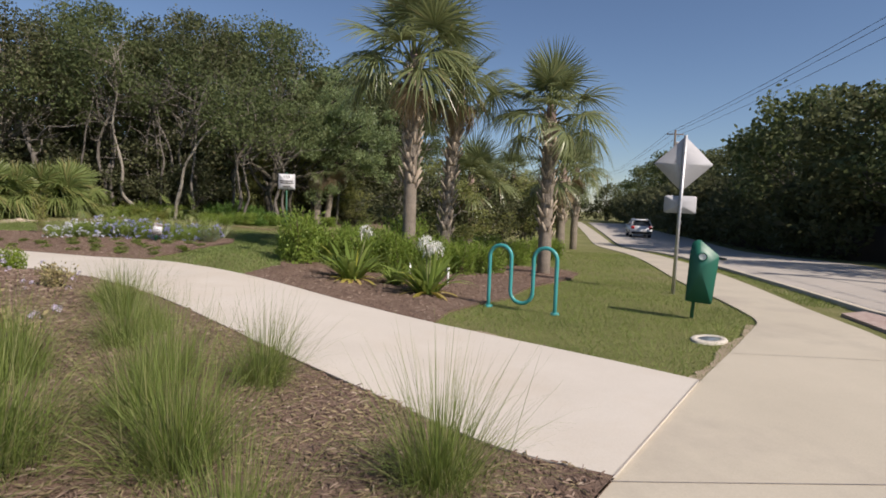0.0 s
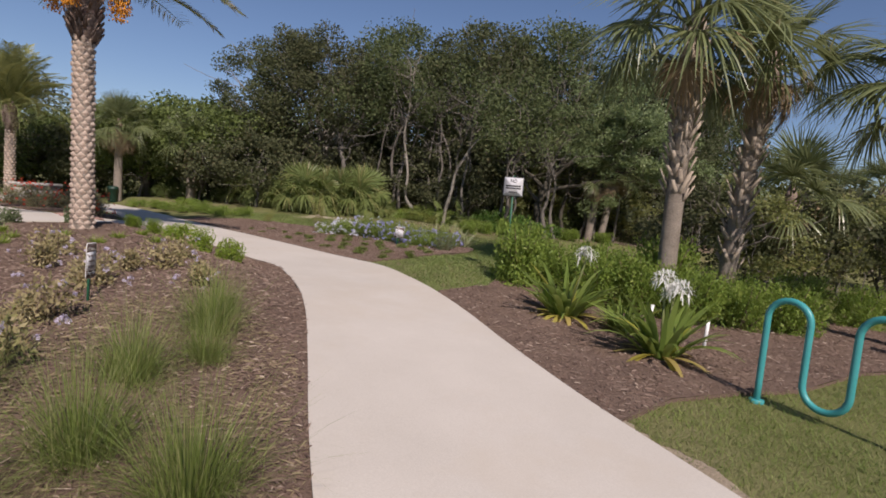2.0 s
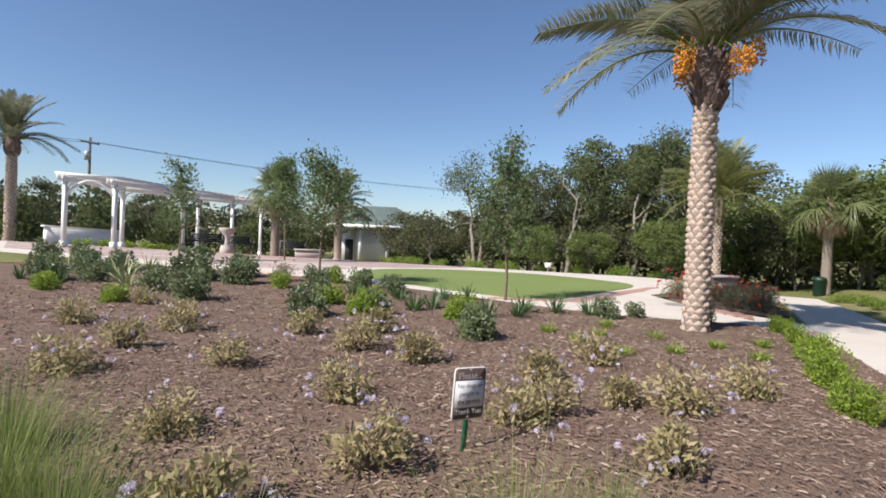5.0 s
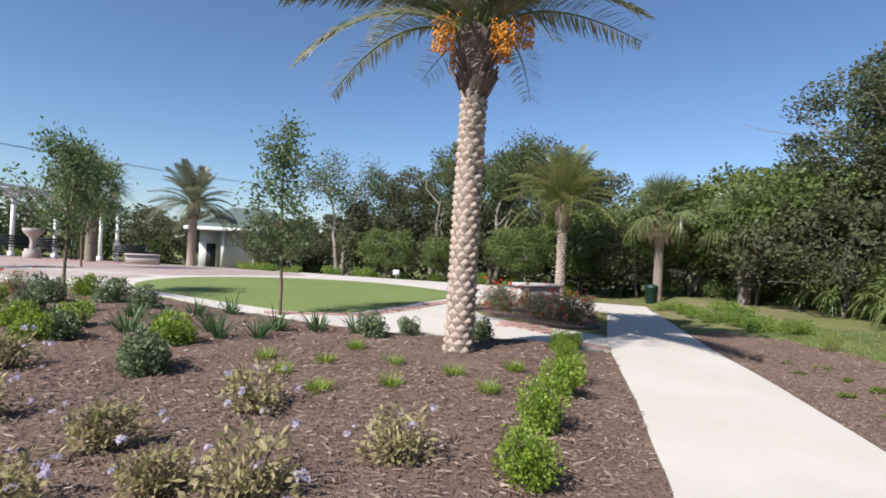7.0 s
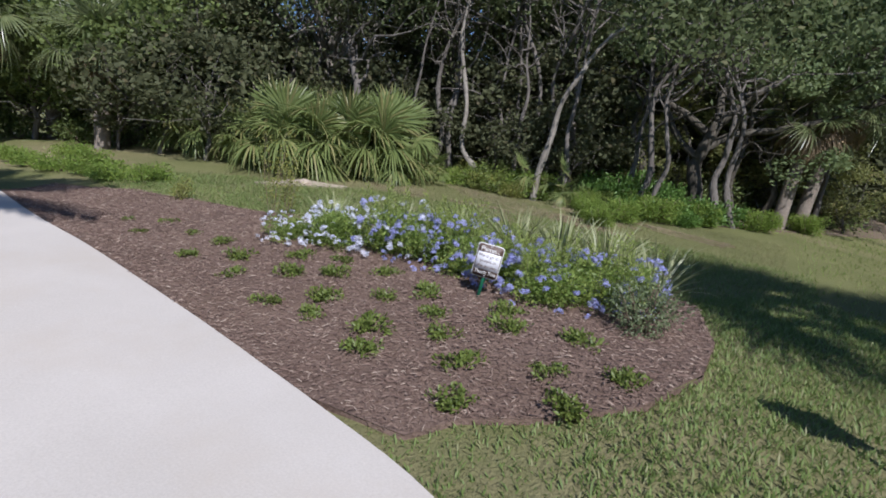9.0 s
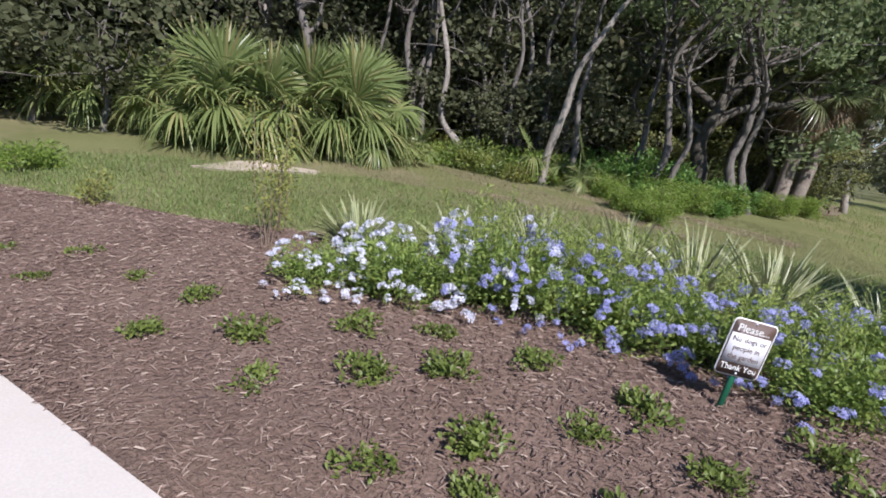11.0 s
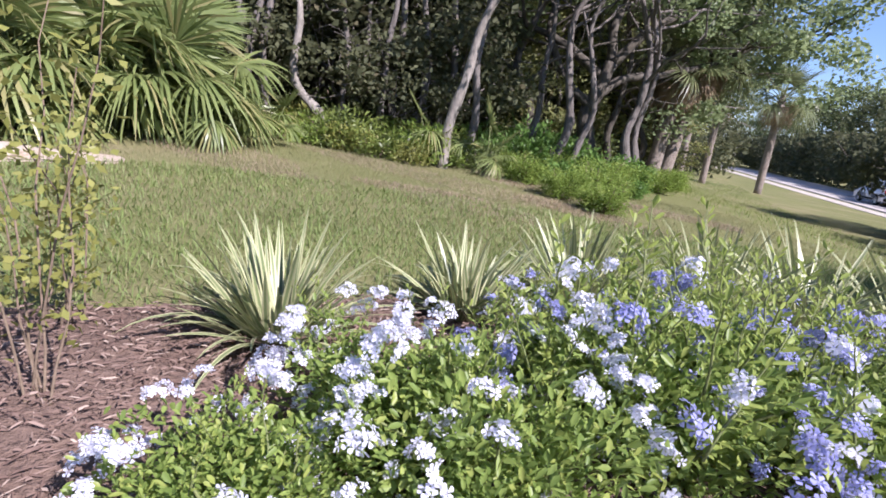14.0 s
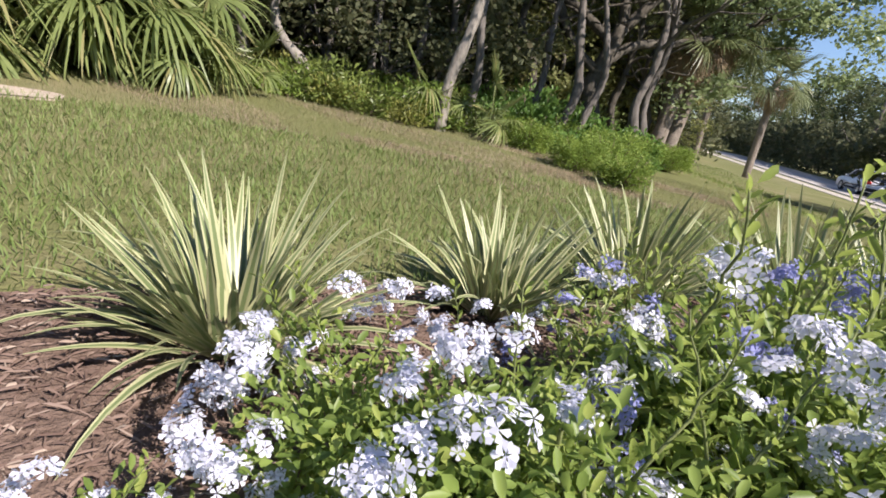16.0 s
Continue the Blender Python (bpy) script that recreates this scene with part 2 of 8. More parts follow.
    "alloy": surface("wheel_alloy", (0.45, 0.45, 0.46), (0.6, 0.6, 0.6), 8, 60, 0.35, 0.8),
    "redlamp": plain("red_lamp_lens", (0.45, 0.02, 0.02), 0.25),
    "pvc": plain("white_pvc", (0.78, 0.78, 0.76), 0.4),
    "plazabrick": surface("pinkish_clay_paving", (0.27, 0.19, 0.165), (0.44, 0.35, 0.31), 0.8, 9, 0.9, bump=0.3, depth=0.006, third=(0.46, 0.41, 0.36)),
    "boxlid": plain("blue_grey_plastic", (0.13, 0.16, 0.19), 0.6),
    "joint": surface("dark_joint", (0.30, 0.265, 0.23), (0.38, 0.34, 0.30), 8, 60, 0.95),
    "straw": leafy("dry_straw", (0.20, 0.155, 0.095), (0.36, 0.29, 0.18), 0.2, 0.85, None, 0.06, 0.15),
    "chip": None,
}


def chips(name):
    m, nt, p, _ = start(name)
    geo = nt.nodes.new("ShaderNodeNewGeometry")
    col = ramp(nt, geo.outputs["Random Per Island"], [(0.0, (0.11, 0.073, 0.057)), (0.5, (0.175, 0.12, 0.094)), (0.85, (0.24, 0.175, 0.138)), (1.0, (0.40, 0.32, 0.25))])
    nt.links.new(col, p.inputs["Base Color"])
    p.inputs["Roughness"].default_value = 0.92
    p.inputs["Specular IOR Level"].default_value = 0.15
    return m


MAT["chip"] = chips("bark_chips")

# ---- mesh helpers ----
RNG = np.random.default_rng(7)


class Geo:
    """Collects quads and triangles, each with a material slot."""

    def __init__(self):
        self.v, self.q, self.t, self.qm, self.tm, self.n = [], [], [], [], [], 0

    def add(self, v, quads=None, tris=None, slot=0):
        v = np.asarray(v, float).reshape(-1, 3)
        if quads is not None and len(quads):
            q = np.asarray(quads, int).reshape(-1, 4)
            self.q.append(q + self.n)
            self.qm.append(np.full(len(q), slot))
        if tris is not None and len(tris):
            t = np.asarray(tris, int).reshape(-1, 3)
            self.t.append(t + self.n)
            self.tm.append(np.full(len(t), slot))
        self.v.append(v)
        self.n += len(v)
        return self

    def mesh(self, name, mats, smooth=False):
        me = bpy.data.meshes.new(name)
        v = np.concatenate(self.v) if self.v else np.zeros((0, 3))
        q = np.concatenate(self.q) if self.q else np.zeros((0, 4), int)
        t = np.concatenate(self.t) if self.t else np.zeros((0, 3), int)
        me.vertices.add(len(v))
        me.vertices.foreach_set("co", v.astype(np.float32).ravel())
        loops = np.concatenate([q.ravel(), t.ravel()]).astype(np.int32)
        me.loops.add(len(loops))
        me.loops.foreach_set("vertex_index", loops)
        begin = np.concatenate([np.arange(len(q)) * 4, len(q) * 4 + np.arange(len(t)) * 3]).astype(np.int32)
        me.polygons.add(len(begin))
        me.polygons.foreach_set("loop_start", begin)
        idx = np.concatenate((self.qm or [np.zeros(0)]) + (self.tm or [np.zeros(0)])).astype(np.int32)
        for m in mats:
            me.materials.append(m)
        me.update(calc_edges=True)
        me.polygons.foreach_set("material_index", idx)
        if smooth:
            me.polygons.foreach_set("use_smooth", np.ones(len(begin), bool))
        me.validate()
        return me

    def box(self, c, s, slot=0, rot=None, bevel=0.0):
        """A box with chamfered upright edges when bevel is given."""
        x, y, z = (a / 2 for a in s)
        if bevel:
            b = bevel
            ring = [(-x + b, -y), (x - b, -y), (x, -y + b), (x, y - b), (x - b, y), (-x + b, y), (-x, y - b), (-x, -y + b)]
        else:
            ring = [(-x, -y), (x, -y), (x, y), (-x, y)]
        return self.prism(ring, -z, z, c, rot, slot)

    def prism(self, ring, z0, z1, c=(0, 0, 0), rot=None, slot=0):
        n = len(ring)
        v = np.array([(a, b, z0) for a, b in ring] + [(a, b, z1) for a, b in ring] + [(sum(p[0] for p in ring) / n, sum(p[1] for p in ring) / n, z0), (sum(p[0] for p in ring) / n, sum(p[1] for p in ring) / n, z1)], float)
        if rot is not None:
            v = v @ np.array(rot.to_3x3()).T
        q = [(i, (i + 1) % n, (i + 1) % n + n, i + n) for i in range(n)]
        t = [(2 * n, (i + 1) % n, i) for i in range(n)] + [(2 * n + 1, i + n, (i + 1) % n + n) for i in range(n)]
        return self.add(v + np.array(c), q, t, slot)

    def tube(self, pts, rad, sides=8, slot=0, cap=True, wob=0.0):
        p = np.asarray(pts, float)
        r = np.broadcast_to(np.asarray(rad, float), (len(p),))
        d = np.gradient(p, axis=0)
        d /= np.linalg.norm(d, axis=1, keepdims=True) + 1e-9
        ref = np.array([0, 0, 1.0]) if abs(d[0][2]) < 0.9 else np.array([1.0, 0, 0])
        out, u = [], None
        a = np.linspace(0, 2 * np.pi, sides, endpoint=False)
        for k in range(len(p)):
            u = np.cross(ref if u is None else np.cross(d[k], u), d[k]) if u is None else u - d[k] * (u @ d[k])
            u /= np.linalg.norm(u) + 1e-9
            w = np.cross(d[k], u)
            rr = r[k] * (1 + (RNG.uniform(-wob, wob, sides) if wob else 0))
            out.append(p[k] + (np.cos(a) * rr)[:, None] * u + (np.sin(a) * rr)[:, None] * w)
        v = np.concatenate(out)
        i = np.arange(sides)
        q = np.concatenate([np.stack([k * sides + i, k * sides + (i + 1) % sides, (k + 1) * sides + (i + 1) % sides, (k + 1) * sides + i], 1) for k in range(len(p) - 1)])
        t = []
        if cap:
            v = np.concatenate([v, p[:1], p[-1:]])
            m = len(v) - 2
            e = (len(p) - 1) * sides
            t = [(m, (j + 1) % sides, j) for j in range(sides)] + [(m + 1, e + j, e + (j + 1) % sides) for j in range(sides)]
        return self.add(v, q, t, slot)

    def lathe(self, profile, c=(0, 0, 0), sides=24, slot=0):
        a = np.linspace(0, 2 * np.pi, sides, endpoint=False)
        v = np.concatenate([np.stack([np.cos(a) * r, np.sin(a) * r, np.full(sides, z)], 1) for r, z in profile]) + np.array(c)
        i = np.arange(sides)
        q = np.concatenate([np.stack([k * sides + i, k * sides + (i + 1) % sides, (k + 1) * sides + (i + 1) % sides, (k + 1) * sides + i], 1) for k in range(len(profile) - 1)])
        return self.add(v, q, None, slot)

    def leaves(self, c, length, width, d=None, slot=0, fold=0.18, flat=0.0):
        """Rhombic folded leaves at the places c, turned at random or along d."""
        c = np.asarray(c, float)
        n = len(c)
        if d is None:
            d = RNG.normal(size=(n, 3))
            d[:, 2] *= 1 - flat
        d = d / (np.linalg.norm(d, axis=1, keepdims=True) + 1e-9)
        s = np.cross(d, RNG.normal(size=(n, 3)) * (1, 1, 1 - flat) + (0, 0, 2 * flat))
        s /= np.linalg.norm(s, axis=1, keepdims=True) + 1e-9
        up = np.cross(s, d)
        ln = (length * RNG.uniform(0.65, 1.25, n))[:, None]
        wd = (width * RNG.uniform(0.7, 1.2, n))[:, None]
        v = np.stack([c - d * ln / 2, c + s * wd / 2 + up * wd * fold, c + d * ln / 2, c - s * wd / 2 + up * wd * fold], 1).reshape(-1, 3)
        return self.add(v, np.arange(4 * n).reshape(-1, 4), None, slot)

    def broad(self, c, length, width, d, slot=0):
        """Broad leaves, rounded towards the tip and folded along the midrib."""
        c = np.asarray(c, float)
        n = len(c)
        d = d / (np.linalg.norm(d, axis=1, keepdims=True) + 1e-9)
        s = np.cross(d, RNG.normal(size=(n, 3)) * 0.5 + (0, 0, 1.0))
        s /= np.linalg.norm(s, axis=1, keepdims=True) + 1e-9
        up = np.cross(s, d)
        ln, wd = (length * RNG.uniform(0.6, 1.25, n))[:, None], (width * RNG.uniform(0.75, 1.2, n))[:, None]
        b = c - d * ln / 2
        v = np.stack([b, b + d * ln * 0.55 - up * wd * 0.10, b + d * ln - up * wd * 0.25, b + d * ln * 0.42 + s * wd * 0.42 + up * wd * 0.12, b + d * ln * 0.78 + s * wd * 0.40 + up * wd * 0.05, b + d * ln * 0.42 - s * wd * 0.42 + up * wd * 0.12, b + d * ln * 0.78 - s * wd * 0.40 + up * wd * 0.05], 1).reshape(-1, 3)
        o = np.arange(n) * 7
        q = np.concatenate([np.stack([o, o + 3, o + 4, o + 1], 1), np.stack([o, o + 1, o + 6, o + 5], 1)])
        t = np.concatenate([np.stack([o + 1, o + 4, o + 2], 1), np.stack([o + 1, o + 2, o + 6], 1)])
        return self.add(v, q, t, slot)

    def ribbons(self, base, d, length, width, droop, k=4, side=None, slot=0, tip=0.05, wide=0.35, fold=0.0):
        """Arching blades: from base along d, sinking by droop, widest at the share 'wide' of the length."""
        base, d = np.asarray(base, float), np.asarray(d, float)
        n = len(base)
        d = d / (np.linalg.norm(d, axis=1, keepdims=True) + 1e-9)
        ln = np.broadcast_to(np.asarray(length, float), (n,))[:, None]
        wd = np.broadcast_to(np.asarray(width, float), (n,))[:, None]
        dr = np.broadcast_to(np.asarray(droop, float), (n,))[:, None]
        if side is None:
            side = np.cross(d, np.array([0, 0, 1.0]) + RNG.normal(size=(n, 3)) * 0.15)
        side = side / (np.linalg.norm(side, axis=1, keepdims=True) + 1e-9)
        up = np.cross(side, d)
        rows = []
        for s in np.linspace(0, 1, k + 1):
            w = (0.45 + 0.55 * s / wide) if s < wide else 1 - (1 - tip) * ((s - wide) / (1 - wide)) ** 1.6
            p = base + d * ln * s - np.array([0, 0, 1.0]) * dr * ln * s**2
            rows += [p - side * wd * w / 2 + up * wd * w * fold, p + side * wd * w / 2 + up * wd * w * fold]
        v = np.stack(rows, 1)
        m = 2 * (k + 1)
        o = (np.arange(n) * m)[:, None]
        q = np.concatenate([np.stack([o[:, 0] + 2 * j, o[:, 0] + 2 * j + 1, o[:, 0] + 2 * j + 3, o[:, 0] + 2 * j + 2], 1) for j in range(k)])
        return self.add(v.reshape(-1, 3), q, None, slot)


JOINED = {"tuft", "leaf_clump", "foliage", "woody_base", "boot_pattern", "crown", "fruit", "shoot"}


def part(name, geo, mats, parent, label="", smooth=False, at=None):
    """One mesh object, linked under a thing or a part."""
    me = geo if isinstance(geo, bpy.types.Mesh) else geo.mesh(name, mats if isinstance(mats, (list, tuple)) else [mats], smooth)
    ob = new(name, me)
    ob.parent = parent
    if at is not None:
        ob.matrix_basis = at
    if name in JOINED:
        tagged(ob, label, kind="stuff")
    elif label:
        tagged(ob, label)
    return ob


def thing(name, m, label, category, group="", kind=""):
    ob = new(name)
    ob.empty_display_size = 0.1
    ob.matrix_basis = m if isinstance(m, Matrix) else Matrix.Translation(m)
    return tagged(ob, label, category, group, kind)


def solid(name, geo, mats, label, category, group="", kind="", smooth=False):
    ob = new(name, geo.mesh(name, mats if isinstance(mats, (list, tuple)) else [mats], smooth))
    return tagged(ob, label, category, group, kind)


# ---- lie of the land ----


def step(a, b, x):
    t = np.clip((np.asarray(x, float) - a) / (b - a), 0, 1)
    return t * t * (3 - 2 * t)


MID_X = [-40, -16, -12, -10, -8.5, -7.5, -6.5, -5.5, -4.5, -3.5, -2.5, -1]
MID_Y = [10.9, 10.76, 10.2, 10.06, 9.86, 9.7, 9.52, 9.17, 8.53, 7.8, 7.0, 5.8]


def gz(x, y):
    """Ground height: level by the road, a bank up to the garden, beds crowned beside the path, a low mound before the wood, the road falling away gently."""
    x, y = np.asarray(x, float), np.asarray(y, float)
    z = 0.20 * step(0.8, -4.8, x + 0.10 * (np.minimum(y, 14) - 8))
    z = z + 0.03 * np.clip(-x - 7, 0, 9)
    z = z + 0.22 * step(0, 1.6, np.abs(y - np.interp(x, MID_X, MID_Y)) - 1.0) * step(-1.2, -5.0, x)
    z = z + 0.22 * step(12.8, 18.0, y) * step(-3, -9, x)
    z = z - 0.05 * np.maximum(0, -x - 20)
    z = z - 0.75 * step(13, 37, y) * step(-6, 14, x)
    return np.where(x < 0, np.maximum(z, -0.30), z)


def on(x, y, dz=0.0):
    return (x, y, float(gz(x, y)) + dz)


def spline(pts, n):
    """A smooth line through the points, n places along it."""
    p = np.asarray(pts, float)
    p = np.concatenate([2 * p[:1] - p[1:2], p, 2 * p[-1:] - p[-2:-1]])
    out = []
    for u in np.linspace(0, len(p) - 3 - 1e-6, n):
        i, f = int(u), u - int(u)
        a, b, c, d = p[i : i + 4]
        out.append(0.5 * (2 * b + (c - a) * f + (2 * a - 5 * b + 4 * c - d) * f**2 + (3 * b - a - 3 * c + d) * f**3))
    return np.array(out)


def inside(poly, x, y):
    p = np.asarray(poly, float)
    x, y = np.asarray(x, float), np.asarray(y, float)
    hit = np.zeros(x.shape, bool)
    for (ax, ay), (bx, by) in zip(p, np.roll(p, -1, 0)):
        if ay == by:
            continue
        hit ^= ((ay > y) != (by > y)) & (x < (bx - ax) * (y - ay) / (by - ay) + ax)
    return hit


def sheet(poly, dz, gap, skirt=0.08, bumps=0.0, seed=1):
    """A sheet over the ground inside an outline, with a rim that goes down into the ground."""
    from mathutils import geometry

    p = np.asarray(poly, float)
    e = []
    for a, b in zip(p, np.roll(p, -1, 0)):
        k = max(1, int(np.linalg.norm(b - a) / gap))
        e += [a + (b - a) * j / k for j in range(k)]
    e = np.array(e)
    lo, hi = p.min(0), p.max(0)
    gx, gy = np.meshgrid(np.arange(lo[0], hi[0], gap), np.arange(lo[1], hi[1], gap))
    g = np.stack([gx.ravel(), gy.ravel()], 1)
    g = g[inside(p, g[:, 0], g[:, 1])]
    near = np.array([np.min(((e - q) ** 2).sum(1)) for q in g]) if len(g) else np.zeros(0)
    g = g[near > (gap * 0.45) ** 2]
    v2 = np.concatenate([e, g])
    n = len(e)
    vo, _, fo, *_ = geometry.delaunay_2d_cdt([Vector(a) for a in v2], [(i, (i + 1) % n) for i in range(n)], [], 1, 1e-5)
    v = np.array([(a.x, a.y) for a in vo])
    z = gz(v[:, 0], v[:, 1]) + dz
    if bumps:
        z = z + np.array([noise.noise((a * 1.7, b * 1.7, seed)) for a, b in v]) * bumps
    geo = Geo()
    t = np.array([tuple(f) for f in fo])
    a, b, c = v[t[:, 0]], v[t[:, 1]], v[t[:, 2]]
    turn = (b[:, 0] - a[:, 0]) * (c[:, 1] - a[:, 1]) - (b[:, 1] - a[:, 1]) * (c[:, 0] - a[:, 0])
    t[turn < 0] = t[turn < 0][:, ::-1]
    geo.add(np.column_stack([v, z]), None, t)
    rim = np.column_stack([e, gz(e[:, 0], e[:, 1]) + dz])
    low = rim - (0, 0, skirt + dz)
    i = np.arange(n)
    geo.add(np.concatenate([rim, low]), np.stack([i, i + n, (i + 1) % n + n, (i + 1) % n], 1))
    return geo


def scatter(poly, count, rng, margin=None):
    """Random places inside an outline."""
    p = np.asarray(poly, float)
    lo, hi = p.min(0), p.max(0)
    got = np.zeros((0, 2))
    while len(got) < count:
        q = rng.uniform(lo, hi, (count * 2, 2))
        q = q[inside(p, q[:, 0], q[:, 1])]
        got = np.concatenate([got, q])
    return got[:count]

# ---- ground, paths, road ----
NEAR = [(0.98, 2.81), (0.3, 3.14), (-0.5, 3.86), (-1.5, 4.74), (-2.5, 5.66), (-3.5, 6.56), (-4.5, 7.36), (-5.5, 8.03), (-6.0, 8.33), (-6.5, 8.53), (-7.5, 8.68), (-8.5, 8.84), (-10.0, 9.02), (-12.0, 9.3), (-16.0, 10.15)]
FAR = [(2.28, 4.58), (1.74, 5.05), (1.05, 5.6), (0.3, 6.15), (-0.5, 6.72), (-1.5, 7.5), (-2.5, 8.32), (-3.5, 9.06), (-4.5, 9.7), (-5.5, 10.26), (-6.5, 10.47), (-7.5, 10.6), (-8.5, 10.69), (-10.0, 10.81), (-12.0, 10.9), (-16.1, 11.3)]
near_edge, far_edge = spline(NEAR, 90), spline(FAR, 90)
PATH_POLY = np.concatenate([near_edge, far_edge[::-1]])

# one sheet of ground out to the horizon, finer where the camera walks
ax = np.concatenate([[-2500, -900, -400, -200, -120, -80, -60], np.arange(-46, -18, 2.0), np.arange(-18, 12, 0.4), np.arange(12, 40, 4.0), [60, 100, 200, 500, 2500]])
ay = np.concatenate([[-2500, -900, -400, -200, -100, -60], np.arange(-40, -8, 4.0), np.arange(-8, 24, 0.4), np.arange(24, 60, 1.0), [60, 70, 80, 120, 200, 400, 900, 2500]])
gx, gy = np.meshgrid(ax, ay)
g = Geo()
nx, ny = len(ax), len(ay)
i, j = np.meshgrid(np.arange(nx - 1), np.arange(ny - 1))
o = (j * nx + i).ravel()
g.add(np.stack([gx.ravel(), gy.ravel(), gz(gx, gy).ravel() - 0.012], 1), np.stack([o, o + 1, o + nx + 1, o + nx], 1))
solid("ground", g, MAT["soil"], "sandy ground under thin mown grass", "ground", kind="structure", smooth=True)

solid("garden_path", sheet(PATH_POLY, 0.035, 0.45), MAT["concrete"], "pale broom-finished concrete garden path, curving", "path", kind="structure")

WALK_L = [(-3.2, -3.2), (-1.6, -0.85), (0.0, 1.45), (0.98, 2.81), (1.41, 3.4), (2.26, 4.55), (3.09, 5.61), (4.0, 6.8), (4.45, 7.45), (4.67, 8.26), (4.9, 9.53), (5.31, 12.21), (6.9, 19.5), (9.4, 33), (14.6, 56), (26, 108)]
WALK_R = [(-0.9, -4.6), (0.9, -1.8), (2.4, 1.0), (3.7, 3.4), (4.83, 5.16), (5.53, 6.56), (5.96, 8.59), (6.84, 12.5), (8.2, 20), (10.75, 33), (16.0, 56), (27.5, 108)]
SIDE_POLY = np.concatenate([spline(WALK_L, 60), spline(WALK_R, 60)[::-1]])
solid("sidewalk", sheet(SIDE_POLY, 0.015, 0.9), MAT["walkway"], "worn tan concrete pavement beside the road", "pavement", kind="structure")
ROAD_N = [(1.6, -8), (4.2, 0.6), (6.71, 7.12), (6.96, 8.63), (7.39, 11.15), (7.85, 14.4), (9.0, 20.7), (11.7, 35), (16.7, 56), (29, 108)]
ROAD_F = [(7.2, -8), (9.9, 2.0), (13.1, 14.1), (14.9, 19), (16.6, 25), (19.2, 35), (24.5, 56), (36.5, 108)]
solid("road", sheet(np.concatenate([spline(ROAD_N, 50), spline(ROAD_F, 50)[::-1]]), 0.006, 1.6), MAT["asphalt"], "sun-bleached grey two-lane asphalt road", "road", kind="structure")
for name, line, off in (("kerb", ROAD_N, -0.10),):
    p = spline(line, 120)
    d = np.gradient(p, axis=0)
    d /= np.linalg.norm(d, axis=1, keepdims=True)
    nrm = np.stack([-d[:, 1], d[:, 0]], 1)
    g = Geo()
    a, b = p + nrm * 0.0, p + nrm * 0.16
    za, zb = gz(a[:, 0], a[:, 1]), gz(b[:, 0], b[:, 1])
    v = np.concatenate([np.column_stack([a, za - 0.05]), np.column_stack([a, za + 0.055]), np.column_stack([b, zb + 0.06]), np.column_stack([b, zb - 0.05])])
    k = np.arange(119)
    g.add(v, np.concatenate([np.stack([k + s * 120, k + 1 + s * 120, k + 1 + (s + 1) * 120, k + (s + 1) * 120], 1) for s in range(3)]))
    solid("kerb", g, MAT["walkway"], "low concrete kerb along the road", "kerb", kind="structure")

# tactile brick ramp at the crossing
solid("ramp_pavers", sheet([(5.75, 6.2), (6.5, 7.05), (6.85, 8.5), (6.2, 8.2)], 0.034, 0.3), MAT["plazabrick"], "red brick warning strip at the kerb ramp", "paving", kind="structure")

# joints across the slabs
def joint(ob, a, b, dz, w=0.008):
    a, b = np.array(a, float), np.array(b, float)
    n = 12
    p = np.array([a + (b - a) * k / n for k in range(n + 1)])
    d = (b - a) / np.linalg.norm(b - a)
    s = np.array([-d[1], d[0]]) * w / 2
    g = Geo()
    z = gz(p[:, 0], p[:, 1]) + dz
    g.add(np.concatenate([np.column_stack([p - s, z]), np.column_stack([p + s, z])]), [(k, k + 1, k + n + 2, k + n + 1) for k in range(n)])
    return solid("slab_joint", g, MAT["joint"], "fine sawn joint across the concrete", "joint", "slab joints", "structure")


joint(None, NEAR[0], FAR[0], 0.039, 0.012)
for a, b in (((0.95, 2.78), (3.4, 2.9)), ((3.1, 5.6), (5.0, 5.5)), ((4.68, 8.3), (5.85, 8.25)), ((5.05, 10.5), (6.35, 10.3)), ((5.35, 12.4), (6.8, 12.3))):
    joint(None, a, b, 0.021)

# beds of mulch
BED_L = np.concatenate([near_edge[:84], [(-12.3, 9.3), (-11.9, 9.3), (-11.0, 9.15), (-10.75, 8.3), (-10.35, 7.4), (-10.3, 6.0), (-10.6, 4.8), (-11.2, 3.3), (-12.1, 1.4), (-12.7, -1.2), (-13, -7), (-9, -12), (-2.6, -8), (-2.4, -2.2), (-1.25, -0.35), (-0.1, 1.35)]])
BED_R = np.concatenate([far_edge[60:86][::-1], [(-5.98, 10.55), (-5.85, 10.8), (-5.5, 11.0), (-5.15, 11.3), (-5.0, 11.9), (-5.05, 12.6), (-5.3, 13.4), (-6.2, 14.25), (-7.6, 14.1), (-8.9, 13.5), (-9.6, 13.0), (-10.4, 12.6), (-11.5, 12.35), (-12.6, 12.1), (-13.6, 11.75)]])
BED_R = BED_R[~((BED_R[:, 0] > -6.0) & (BED_R[:, 1] < 10.5))]
BED_LILY = np.concatenate([far_edge[18:42], [(-3.3, 9.3), (-3.05, 9.9), (-3.3, 10.8), (-2.6, 11.8), (-0.8, 12.8), (1.4, 13.6), (2.7, 13.5), (3.15, 12.4), (2.75, 11.4), (1.6, 9.9), (1.05, 8.6), (0.55, 8.0), (0.1, 7.3)]])
BED_LILY = BED_LILY[~((BED_LILY[:, 0] > -0.05) & (BED_LILY[:, 1] < 7.1))]
